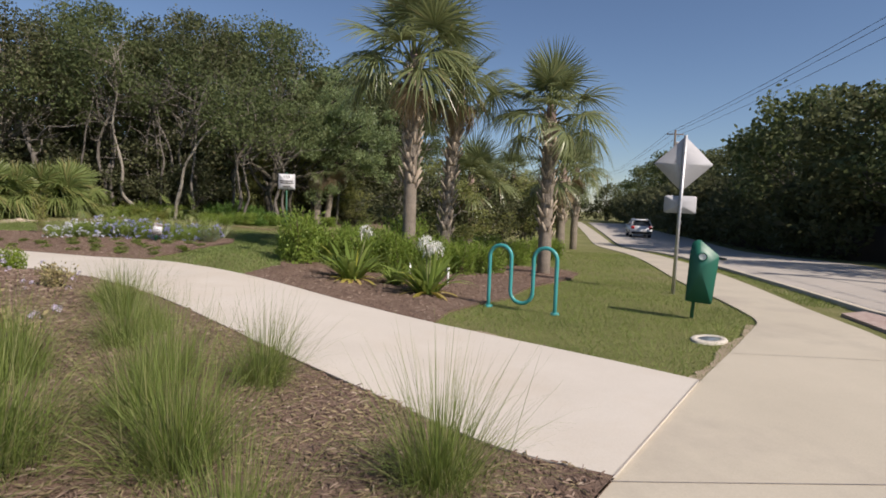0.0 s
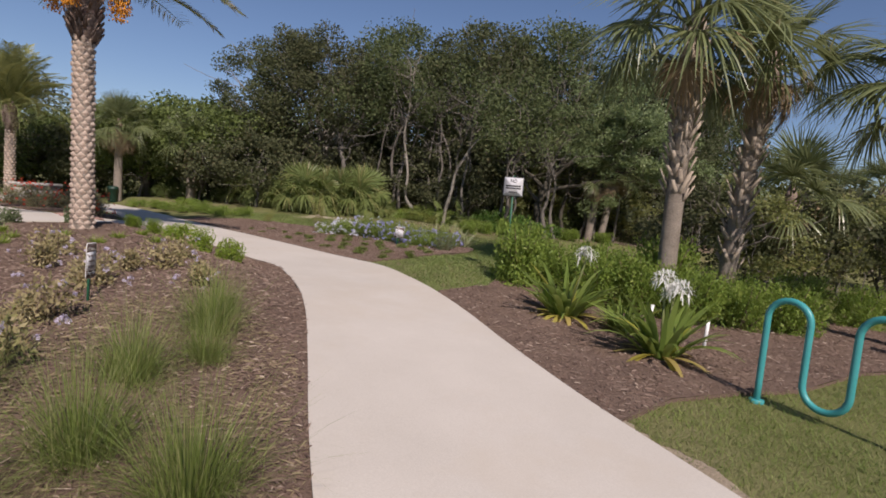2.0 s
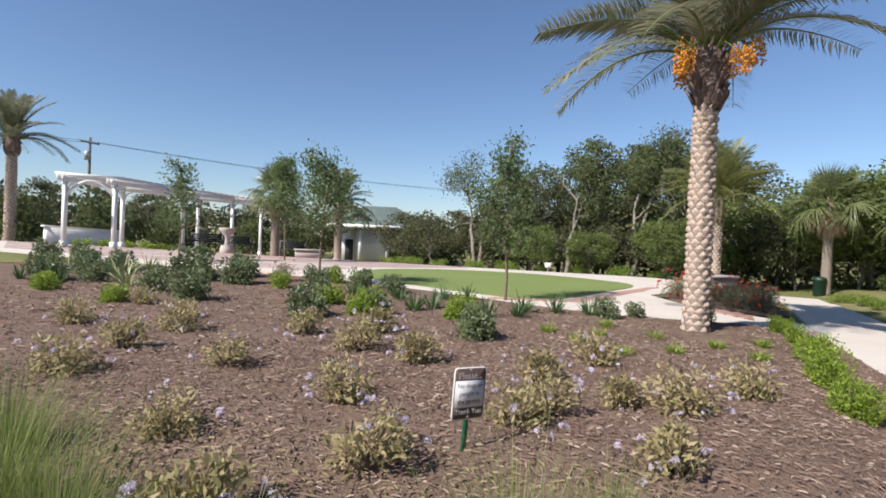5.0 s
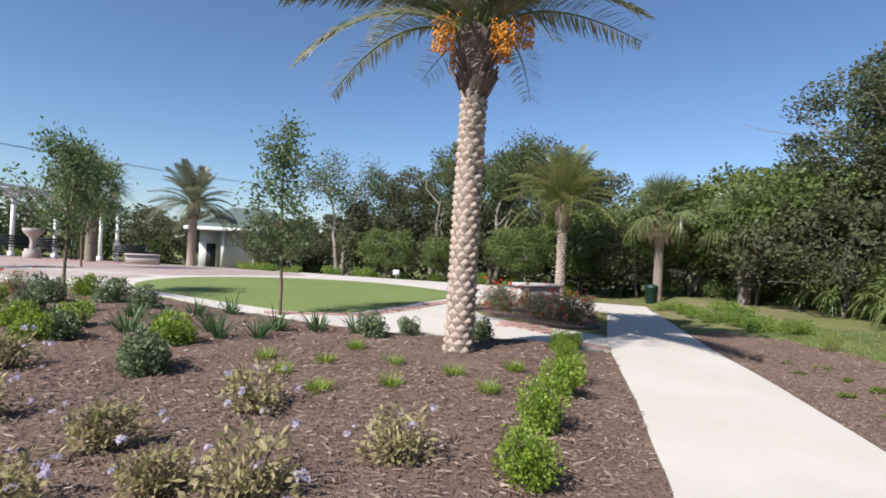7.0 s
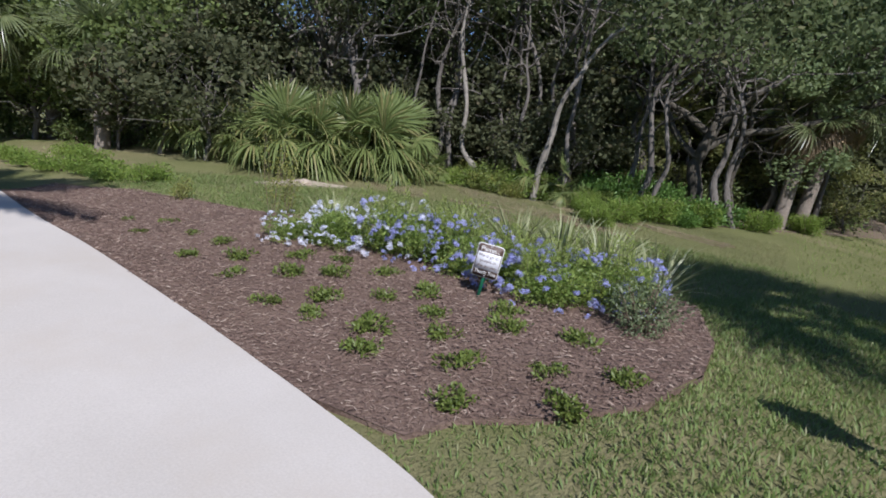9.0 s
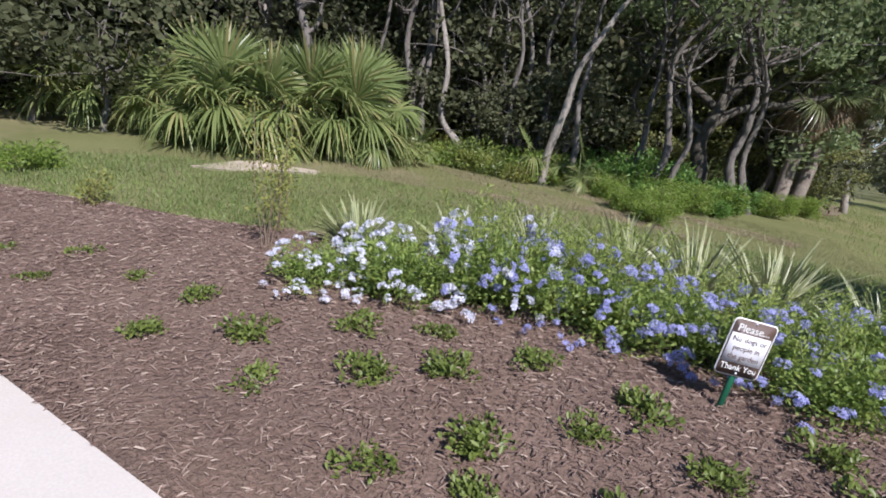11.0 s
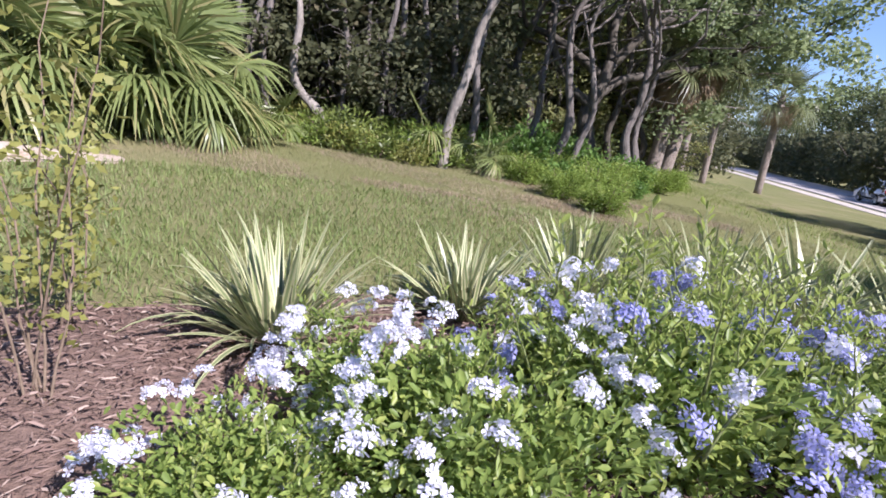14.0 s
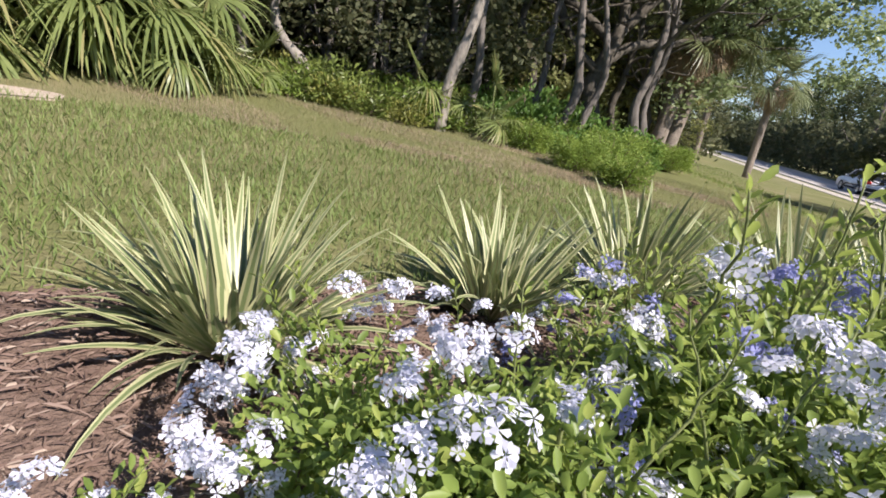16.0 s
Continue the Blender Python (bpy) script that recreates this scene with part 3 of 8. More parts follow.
BED_ROSE = [(-12.4, 8.4), (-12.6, 7.4), (-13.6, 7.0), (-15.2, 8.3), (-15.6, 9.75), (-13.4, 9.45)]
for poly, lab in ((BED_L, "planting bed of shredded reddish-brown bark mulch"), (BED_R, "mulched bed in front of the blue flowers"), (BED_LILY, "mulched bed under the lilies and palms"), (BED_ROSE, "small mulched rose bed beside the path")):
    solid("mulch_bed", sheet(poly, 0.022, 0.3, bumps=0.03), MAT["mulch"], lab, "mulch bed", "mulch beds", "structure", smooth=True)

# shredded bark lying on the beds
def bark(poly, count, seed, name, lab, big=1.0, keep=None, mat="chip", cat="bark chips"):
    r = np.random.default_rng(seed)
    c = scatter(poly, count, r)
    if keep is not None:
        c = c[keep(c)]
    n = len(c)
    a = r.uniform(0, 2 * np.pi, n)
    tilt = r.normal(0, 0.22, n)
    d = np.stack([np.cos(a) * np.cos(tilt), np.sin(a) * np.cos(tilt), np.sin(tilt)], 1)
    s = np.stack([-np.sin(a), np.cos(a), r.normal(0, 0.3, n)], 1)
    ln = (r.gamma(3.0, 0.012, n) * big + 0.014)[:, None]
    w = (r.uniform(0.004, 0.012, n) * big)[:, None]
    p = np.column_stack([c, gz(c[:, 0], c[:, 1]) + 0.026 + r.uniform(0, 0.016, n) + np.array([noise.noise((q[0] * 1.7, q[1] * 1.7, 1)) for q in c]) * 0.03])
    up = np.array([0, 0, 1.0]) * w * 0.8
    v = np.stack([p - d * ln / 2 - s * w / 2, p - d * ln / 2 + s * w / 2, p + d * ln / 2 + s * w * 0.3, p + d * ln / 2 - s * w * 0.3, p - d * ln * 0.2 + up, p + d * ln * 0.3 + up], 1)
    g = Geo()
    o = np.arange(n) * 6
    g.add(v.reshape(-1, 3), np.concatenate([np.stack([o, o + 3, o + 5, o + 4], 1), np.stack([o + 1, o + 4, o + 5, o + 2], 1)]))
    solid(name, g, MAT[mat], lab, cat, kind="stuff")


bark([(1.0, 2.8), (0.3, 3.3), (-2.3, 5.9), (-4.5, 7.6), (-7.4, 9.0), (-8.6, 9.0), (-8.6, 4.5), (-6.5, 2.0), (-4.5, 0.5), (-1.2, 0.2)], 34000, 3, "bark_chips", "loose shredded bark strips on the planting bed", keep=lambda c: inside(BED_L, c[:, 0], c[:, 1]))
bark(BED_R, 48000, 4, "bark_chips", "loose shredded bark strips around the groundcover", 0.6)
bark(BED_LILY, 9000, 5, "bark_chips", "loose shredded bark strips under the lilies")
bark([(-8.6, 9.0), (-11, 9.3), (-11, 3), (-11, -5), (-6, -5), (-4.5, 0.5), (-8.6, 4.5)], 7000, 6, "bark_chips", "loose shredded bark strips among the far shrubs", 1.5, keep=lambda c: inside(BED_L, c[:, 0], c[:, 1]))
bark([(0.9, 2.85), (-0.5, 3.9), (-2.4, 5.5), (-4.2, 6.0), (-4.2, 3.0), (-3.6, 0.8), (-1.0, 0.3)], 7000, 8, "straw_litter", "dry straw fallen between the grass clumps", 1.0, keep=lambda c: inside(BED_L, c[:, 0], c[:, 1]), mat="straw", cat="straw")

# lawns
LAWN = [(-11.6, 3.85), (-11.85, 4.9), (-13.4, 5.7), (-15.5, 6.6), (-16.9, 5.6), (-17.9, 3.8), (-17.8, 1.9), (-16.9, 0.4), (-15.2, -0.6), (-13.6, -0.2), (-12.5, 1.8)]
solid("round_lawn", sheet(spline(LAWN + LAWN[:1], 60)[:-1], 0.03, 0.8), MAT["lawnfar"], "closely mown green lawn inside the plaza", "lawn", kind="structure", smooth=True)
PLAZA = [(-11.2, 3.3), (-10.7, 4.8), (-10.45, 6.1), (-10.5, 7.35), (-10.85, 8.25), (-11.1, 9.2), (-12.1, 9.4), (-12.5, 9.35), (-12.25, 8.4), (-12.45, 7.25), (-13.7, 6.8), (-15.4, 8.1), (-15.9, 9.7), (-16.0, 11.25), (-17.9, 11.6), (-18.6, 9.2), (-21, 6.2), (-25, 1), (-33, -5), (-34, -15), (-28, -21), (-19, -22), (-14.5, -15), (-13.4, -6), (-13.0, -1.2), (-12.5, 1.2)]
solid("plaza_paving", sheet(PLAZA, 0.016, 0.9), MAT["concrete"], "pale concrete paving of the garden plaza", "paving", kind="structure")
PAVER_BANDS = [[(-11.15, 9.15), (-10.95, 8.45), (-11.3, 8.4), (-11.5, 9.2)], [(-11.6, 8.3), (-11.5, 7.5), (-12.0, 7.5), (-12.05, 8.3)], [(-12.45, 9.3), (-12.25, 8.6), (-12.05, 8.6), (-12.15, 9.3)], [(-11.4, 3.6), (-11.75, 5.05), (-13.4, 5.95), (-15.3, 6.9), (-15.4, 7.15), (-13.3, 6.2), (-11.6, 5.25), (-11.2, 3.7)], [(-19, -6), (-22, -5), (-26, -8), (-27, -11), (-24, -13), (-20, -10)]]
for k, poly in enumerate(PAVER_BANDS):
    solid("paver_band", sheet(poly, 0.024, 0.5), MAT["brickred"], "band of red clay pavers set in the paving", "paving", "paver bands", "structure")
solid("plaza_pavers", sheet([(-19.5, 1.5), (-24.0, -1.0), (-31.0, -6.0), (-32.5, -14.0), (-27.5, -19.0), (-19.5, -20.0), (-15.4, -14.5), (-14.4, -6), (-14.2, -1.6), (-16.5, -0.9)], 0.021, 0.9), MAT["plazabrick"], "pinkish clay paving laid over the middle of the plaza", "paving", kind="structure")
solid("sand_patch", sheet(spline([(-12.4, 14.2), (-12.05, 14.35), (-11.8, 14.75), (-11.35, 15.2), (-11.5, 15.4), (-12.0, 15.15), (-12.4, 14.85), (-12.4, 14.2)], 36)[:-1], 0.002, 0.12, bumps=0.035), MAT["sand"], "heap of bare pale sand before the palmettos", "sand", kind="structure", smooth=True)


LITTER = [(-19.5, 14.6), (-17.6, 15.6), (-15.0, 16.6), (-13.0, 17.6), (-11.0, 18.5), (-9.4, 18.6), (-8.2, 19.2), (-6.6, 19.6), (-5.4, 21.4), (-4.4, 23.8), (-3.2, 27.5), (-2.0, 33), (-1.5, 42), (-14, 44), (-30, 30), (-34, 18), (-26, 13.5), (-22.5, 13.2)]
solid("leaf_litter", sheet(LITTER, 0.012, 1.2), MAT["litter"], "dark brown leaf litter on the floor of the wood", "leaf litter", kind="structure", smooth=True)

# bare sandy soil where grass and mulch meet the paving
def frayed(line, wide, seed):
    r = np.random.default_rng(seed)
    p = spline(line, 40)
    d = np.gradient(p, axis=0)
    d /= np.linalg.norm(d, axis=1, keepdims=True)
    side = np.stack([-d[:, 1], d[:, 0]], 1)
    w = wide * (0.75 + 0.35 * np.sin(np.arange(40) * 0.31 + seed) + r.normal(0, 0.12, 40))
    return np.concatenate([p - side * 0.03, (p + side * w[:, None])[::-1]])


for line, wide, seed in ((FAR[:3], -0.10, 1), (FAR[2:5], -0.16, 3), ([(2.28, 4.62), (2.9, 5.4), (3.6, 6.3), (4.3, 7.2)], 0.10, 2)):
    solid("bare_soil", sheet(frayed(line, wide, seed), 0.004, 0.15, bumps=0.012), MAT["worn"], "strip of bare sandy soil beside the paving", "soil", "bare soil", "structure", smooth=True)


def turf(poly, count, seed, tall, lab, wide=0.006, not_in=(), lean=0.5, mat="lawn", name="lawn_grass", k=2):
    r = np.random.default_rng(seed)
    c = scatter(poly, count, r)
    for q in not_in:
        c = c[~inside(q, c[:, 0], c[:, 1])]
    f = np.array([noise.noise((a * 0.9, b * 0.9, 3.0)) for a, b in c])
    c = c[r.uniform(-0.7, 0.9, len(c)) < f + 0.55]
    n = len(c)
    a = r.uniform(0, 2 * np.pi, n)
    d = np.stack([np.cos(a) * lean, np.sin(a) * lean, np.ones(n)], 1) + r.normal(0, 0.15, (n, 3))
    g = Geo()
    g.ribbons(np.column_stack([c, gz(c[:, 0], c[:, 1]) - 0.014]), d, tall * r.uniform(0.5, 1.3, n), wide, r.uniform(0.1, 0.45, n), k, tip=0.1)
    solid(name, g, MAT[mat], lab, "grass", kind="stuff")


turf([(-0.4, 6.6), (2.3, 4.3), (3.6, 5.6), (5.0, 7.6), (5.4, 9.5), (5.6, 11.2), (1.2, 11.2), (0.2, 9.0)], 50000, 11, 0.085, "mown roadside grass around the bike rack", 0.011, (PATH_POLY, BED_LILY, SIDE_POLY), lean=0.8, k=1)
turf([(5.6, 11.2), (5.8, 12.2), (7.8, 20.5), (3.5, 21), (1.0, 14), (1.2, 11.2)], 26000, 17, 0.09, "mown roadside grass beyond the bike rack", 0.017, (PATH_POLY, BED_LILY, SIDE_POLY), lean=0.8, k=1)
turf([(-5.98, 10.4), (-4.4, 9.6), (-3.3, 9.0), (-3.0, 9.9), (-3.2, 10.8), (-2.4, 13), (-2.2, 15), (-4.7, 15), (-5.7, 13.5), (-5.6, 12.6), (-5.6, 11.9), (-5.6, 11.4), (-6.0, 11.1), (-6.2, 10.5)], 48000, 12, 0.055, "thick green lawn strip beside the path", 0.009, (PATH_POLY, BED_R, BED_LILY), mat="lawnthick")
turf([(-12.6, 12.1), (-10.4, 12.6), (-8.9, 13.5), (-7.6, 14.1), (-6.2, 14.3), (-5.3, 13.5), (-4.5, 15), (-4.6, 16.4), (-8.0, 16.2), (-10.8, 15.6), (-13.0, 14.4), (-14.4, 12.3)], 66000, 13, 0.07, "green uncut grass at the foot of the mound", 0.0055, (BED_R,), mat="lawnthick")
turf([(-4.8, 14.6), (-7.0, 14.9), (-9.4, 14.6), (-10.8, 13.9), (-12.4, 13.0), (-13.8, 14.0), (-12.2, 16.4), (-10.6, 18.4), (-8.0, 18.8), (-5.0, 19.2)], 72000, 16, 0.05, "straw-coloured sunlit grass on the crest of the mound", 0.007, (BED_R,), k=1, mat="drygrass")
for k, (x, y, a, b) in enumerate(((-9.3, 17.0, 1.5, 0.5), (-7.9, 17.5, 0.9, 0.4), (-7.5, 16.5, 0.8, 0.3), (-10.9, 16.2, 1.1, 0.4), (-8.7, 15.9, 0.9, 0.3), (-6.3, 17.6, 0.8, 0.35))):
    rim = [(x + a * math.cos(w) * (1 + 0.25 * math.sin(3 * w + k)), y - 0.35 * a * math.cos(w) + b * math.sin(w) * (1 + 0.3 * math.cos(2 * w + k))) for w in np.linspace(0, 6.0, 14)]
    turf(rim, 6500, 450 + k, 0.045, "worn patch of dead straw grass on the mound", 0.008, k=1, mat="strawgrass", name="straw_grass")
turf([(-4.5, 14.5), (-2.2, 13), (-2.0, 18), (1.0, 30), (6, 44), (2, 46), (-3, 36), (-5.5, 24), (-5.0, 19)], 18000, 14, 0.09, "grass running out to the roadside trees", 0.022, (BED_R, BED_LILY), k=1)
turf([(6.15, 8.9), (6.85, 8.9), (7.7, 14.2), (8.95, 20.5), (11.9, 34.5), (11.5, 33.5), (8.4, 20), (7.0, 12.6)], 9000, 15, 0.06, "grass verge between pavement and kerb", 0.01)

# ---- trees ----
def limb_path(a, b, n, rng, wob):
    t = np.linspace(0, 1, n)[:, None]
    p = np.array(a) + (np.array(b) - np.array(a)) * t
    k = rng.normal(0, wob, (n, 3))
    k[0] = k[-1] = 0
    return p + np.cumsum(k, 0) * np.sin(np.pi * t)


def oak_meshes(seed, height, spread, fork, n_clump, n_leaf, leaf, mat, bark="bark", low=0.35, lean=(0, 0), r0=0.12, bare=4, every=2, twigs=2, puff=1.0, plump=0.52, mid=0.62, rise=0.40):
    """Trunk with limbs, and a crown of leaf clumps held by them."""
    r = np.random.default_rng(seed)
    wood, crown = Geo(), Geo()
    top = np.array([lean[0], lean[1], height * fork])
    tr = limb_path((0, 0, -0.15), top, 9, r, 0.05)
    wood.tube(tr, np.linspace(r0 * 1.25, r0 * 0.75, 9), 9, wob=0.08)
    hub = np.array([lean[0] * 1.4, lean[1] * 1.4, height * mid])
    cs = []
    while len(cs) < n_clump:
        q = r.normal(size=3)
        q /= np.linalg.norm(q)
        q *= r.uniform(0.45, 1.0) ** 0.4
        c = hub + q * (spread, spread, height * rise)
        if c[2] > height * low:
            cs.append(c)
    cs = np.array(cs)
    for k, c in enumerate(cs):
        if k % every == 0:
            s = tr[r.integers(5, 9)]
            p = limb_path(s, c, 7, r, 0.11)
            wood.tube(p, np.linspace(r0 * 0.42, 0.012, 7), 5, cap=False)
            for _ in range(twigs):
                e = c + r.normal(0, 0.55, 3)
                wood.tube(limb_path(p[4], e, 5, r, 0.08), np.linspace(r0 * 0.15, 0.006, 5), 4, cap=False)
    for _ in range(bare):
        s = tr[r.integers(3, 9)]
        e = s + r.normal(0, 1, 3) * (spread * 0.5, spread * 0.5, 0.7) + (0, 0, 0.5)
        wood.tube(limb_path(s, e, 7, r, 0.12), np.linspace(r0 * 0.3, 0.008, 7), 5, cap=False)
    per = n_leaf // n_clump
    pts = []
    for c in cs:
        q = r.normal(size=(per, 3))
        q *= (r.uniform(0.15, 1.0, per) ** 0.45 / np.linalg.norm(q, axis=1))[:, None] * r.uniform(0.85, 1.12, per)[:, None]
        pts.append(c + q * (0.95, 0.95, 0.62) * r.uniform(0.7, 1.25) * puff * spread / 2.6)
    pts = np.concatenate(pts)
    crown.leaves(pts, leaf, leaf * plump, flat=0.35)
    return wood.mesh("trunk", [MAT[bark]], True), crown.mesh("crown", [MAT[mat]])


def tree(meshes, x, y, turn, size, label, name="oak_tree", category="tree", group="wood edge trees", tall=1.0):
    ob = thing(name, Matrix.LocRotScale(on(x, y), Euler((0, 0, radians(turn))), (size, size, size * tall)), label, category, group)
    part("trunk", meshes[0], None, ob)
    part("crown", meshes[1], None, ob)
    return ob


OAK_A = oak_meshes(21, 7.4, 2.7, 0.42, 120, 20400, 0.124, "oakleaf", "greybark", low=0.33, r0=0.1, every=3, puff=0.66, plump=0.6, bare=9)
OAK_B = oak_meshes(22, 7.8, 2.9, 0.40, 126, 20160, 0.124, "oakleaf2", "greybark", low=0.30, lean=(0.5, 0.2), r0=0.1, every=3, puff=0.66, plump=0.6, bare=9)
OAK_C = oak_meshes(23, 6.6, 2.5, 0.36, 100, 21000, 0.115, "oakleaf3", "greybark", low=0.42, lean=(-0.5, 0.3), every=3, puff=0.7, plump=0.6, bare=9)
OAK_D = oak_meshes(24, 5.2, 2.1, 0.35, 50, 6500, 0.17, "oakleaf3", "greybark", low=0.16, every=4, twigs=1, puff=0.85, plump=0.6)
FAR_A = oak_meshes(27, 7.4, 2.8, 0.42, 70, 4600, 0.30, "oakleaf", low=0.14, every=5, twigs=0, plump=0.62)
FAR_B = oak_meshes(28, 7.8, 3.0, 0.40, 72, 4600, 0.30, "oakleaf2", low=0.10, lean=(0.4, 0.2), every=5, twigs=0, plump=0.62)
MID_A = oak_meshes(33, 7.4, 2.8, 0.42, 96, 9500, 0.19, "oakleaf3", "greybark", low=0.24, every=4, twigs=1, puff=0.72, plump=0.62, bare=7)
MID_B = oak_meshes(34, 7.8, 3.0, 0.40, 96, 9500, 0.19, "oakleaf2", "greybark", low=0.20, lean=(0.4, 0.2), every=4, twigs=1, puff=0.72, plump=0.62, bare=7)
SCRUB = oak_meshes(25, 2.6, 1.5, 0.30, 40, 2200, 0.145, "oakleaf3", low=0.06, r0=0.05, bare=2, every=6, twigs=1, puff=0.9, plump=0.6)
SUN_TINTED = oak_meshes(35, 2.8, 1.4, 0.30, 34, 2400, 0.125, "suntintleaf", low=0.06, r0=0.05, bare=2, every=6, twigs=1, puff=0.9, plump=0.6)
VINE = oak_meshes(26, 3.6, 1.9, 0.30, 60, 8400, 0.135, "vineleaf", low=0.05, r0=0.06, bare=2, every=6, twigs=0, puff=0.9, plump=0.62)
WOOD = [
    # front row of the wood, left to right round the walk
    (OAK_A, -17.4, 17.6, 10, 0.92), (OAK_C, -15.0, 18.9, 80, 1.03), (OAK_B, -13.1, 21.2, 140, 1.0), (OAK_A, -10.6, 22.6, 200, 1.07),
    (OAK_B, -8.6, 25.6, 260, 1.1), (OAK_A, -4.4, 27.6, 300, 0.98), (OAK_C, -6.2, 27.6, 20, 1.0), (OAK_B, -2.6, 30.0, 60, 0.92),
    # second row, closing the wood behind
    (FAR_B, -17.6, 22.0, 35, 0.75), (FAR_A, -15.0, 23.5, 95, 0.95), (FAR_B, -11.6, 25.0, 170, 0.95), (FAR_A, -8.2, 26.5, 230, 0.95), (FAR_B, -5.6, 29.5, 290, 1.0),
    (FAR_A, -4.0, 34.5, 15, 1.0), (FAR_A, -7.5, 33.0, 75, 1.1), (FAR_B, -12.5, 31.0, 130, 1.15),
    # beyond the plaza lawn
    (MID_A, -30.6, 9.6, 40, 1.0), (MID_B, -31.0, 4.0, 120, 0.82), (OAK_D, -29.2, 1.0, 200, 0.7), (MID_A, -27.8, 12.0, 250, 0.78), (MID_B, -25.6, 14.6, 310, 0.5),
    (OAK_D, -33.0, -0.8, 10, 0.72), (MID_B, -36.0, 8.0, 70, 1.0), (OAK_D, -34.5, 2.0, 150, 0.9), (MID_B, -22.5, 18.0, 220, 0.5), (MID_A, -28.0, 18.0, 280, 0.6), (MID_B, -29.6, 6.0, 15, 0.86), (MID_A, -28.9, 2.6, 100, 0.72), (MID_A, -31.8, 7.4, 190, 0.95), (MID_B, -27.4, 9.8, 330, 0.8),
    (OAK_D, -38.5, -3.8, 30, 0.75), (OAK_D, -42.0, -16.0, 90, 0.7), (OAK_D, -46.0, -22.0, 160, 0.8), (OAK_D, -40.0, -30.0, 210, 0.6), (OAK_D, -36, -38, 20, 0.65), (OAK_D, -28.0, -42.0, 90, 0.6), (OAK_D, -19.0, -44.0, 40, 0.6), (OAK_D, -33, -25, 150, 0.6), (OAK_D, -37, -20, 10, 0.62),
]
for m, x, y, a, s in WOOD:
    tree(m, x, y, a, s, "dense live oak with dark green foliage at the wood edge")
ROADSIDE = [(FAR_B, 18.6, 20.5, 0, 0.95), (FAR_A, 19.4, 24.5, 60, 1.05), (FAR_B, 20.4, 29.5, 130, 1.12), (FAR_A, 22.6, 35.0, 190, 1.1), (FAR_B, 24.6, 41.0, 250, 1.1), (FAR_A, 27.0, 48.5, 310, 1.2), (FAR_A, 29.3, 57.0, 20, 1.25), (FAR_B, 32.0, 67.0, 90, 1.15), (FAR_A, 36.0, 78.0, 160, 1.5), (FAR_B, 38.5, 90.0, 220, 1.6), (FAR_A, 41.5, 103.0, 280, 1.6), (FAR_B, 17.5, 12.5, 90, 0.95), (FAR_A, 22.5, 17.0, 30, 1.05), (FAR_B, 25.0, 26, 200, 1.05), (FAR_A, 16.5, 5.5, 140, 0.95), (FAR_B, 44, 118, 40, 1.6), (FAR_A, 40, 132, 0, 1.2), (FAR_B, 34, 140, 90, 1.1), (FAR_A, 27, 135, 200, 1.0), (FAR_B, 22, 122, 10, 1.0), (FAR_A, 18.5, 106, 60, 0.9), (FAR_B, 47, 140, 10, 1.3)]
BACK = oak_meshes(29, 3.8, 2.2, 0.3, 46, 1500, 0.32, "oakleaf3", low=0.02, r0=0.05, bare=0, every=8, twigs=0, mid=0.43, rise=0.46)
for k, (x, y) in enumerate(((-28, 34), (-24.5, 35), (-21, 36), (-17.5, 37), (-14, 38), (-10.5, 39), (-7, 40), (-3.8, 41), (-22, 26), (-25.5, 25), (-18.2, 16.6), (-19.6, 15.8), (-21.6, 17.0), (-23.6, 15.6), (-25.6, 12.9), (-27.2, 10.0), (-28.6, 7.4), (-29.2, 4.4), (-29.4, 1.4), (-15.6, 21.6), (-13.8, 22.8), (-12.0, 23.8), (-9.8, 24.6), (-8.0, 25.0), (-6.4, 25.8), (-5.4, 27.6), (-17.4, 20.6), (-19.5, 22.5), (-17, 24.5), (-14.5, 26), (-12, 27.2), (-9.5, 28.5), (-7, 30), (-5, 32.5), (-3.5, 36), (-2, 40), (-21.5, 19.8), (-24, 20.5), (-27, 20), (-30, 16.5), (-32.5, 12.5), (-33.5, 6.5), (-35, 0.5), (-10.8, 24.2), (-13.4, 23.4), (-8.0, 25.2), (-37, -6), (-19, 19.5), (-16, 21.5))):
    near = -24 < x < -16 and y < 20
    tree(SCRUB if near else BACK, x, y, 71 * k, 1.35 if near else 1.0, "deep shaded thicket inside the wood", "thicket_shrub", "shrub", "inner thickets")
for k in range(20):
    y = 46 + 4.2 * k
    tree(BACK, 27.2 + (y - 56) * 0.232, y, 53 * k, 1.9, "dark thicket along the far side of the road", "thicket_shrub", "shrub", "roadside thickets")
for k, (x, y) in enumerate(((19, 112), (23, 122), (28, 131), (34, 137), (40, 134), (44, 126))):
    tree(BACK, x, y, 53 * k, 1.6, "dark thicket along the far side of the road", "thicket_shrub", "shrub", "roadside thickets")
for k in range(22):
    y = 24 + 1.9 * k
    tree(BACK, 19.0 + (y - 24) * 0.235 + (k % 3) * 0.7, y, 67 * k, (1.0, 1.3, 1.7)[k % 3], "dark thicket along the far side of the road", "thicket_shrub", "shrub", "roadside thickets")
for m, x, y, a, s in ROADSIDE:
    tree(m, x, y, a, s, "dark spreading oak overhanging the far side of the road", group="roadside trees")
for x, y, a, s in ((-20.4, 13.6, 0, 1.0), (-18.6, 14.6, 70, 0.95), (-17.4, 15.6, 140, 0.95), (-22.6, 14.4, 220, 1.05), (-24.6, 11.0, 300, 1.0), (-20.6, 16.2, 40, 1.15)):
    tree(VINE, x, y, a, s, "thicket of bright green vines at the wood edge", "vine_thicket", "shrub", "vine thickets")
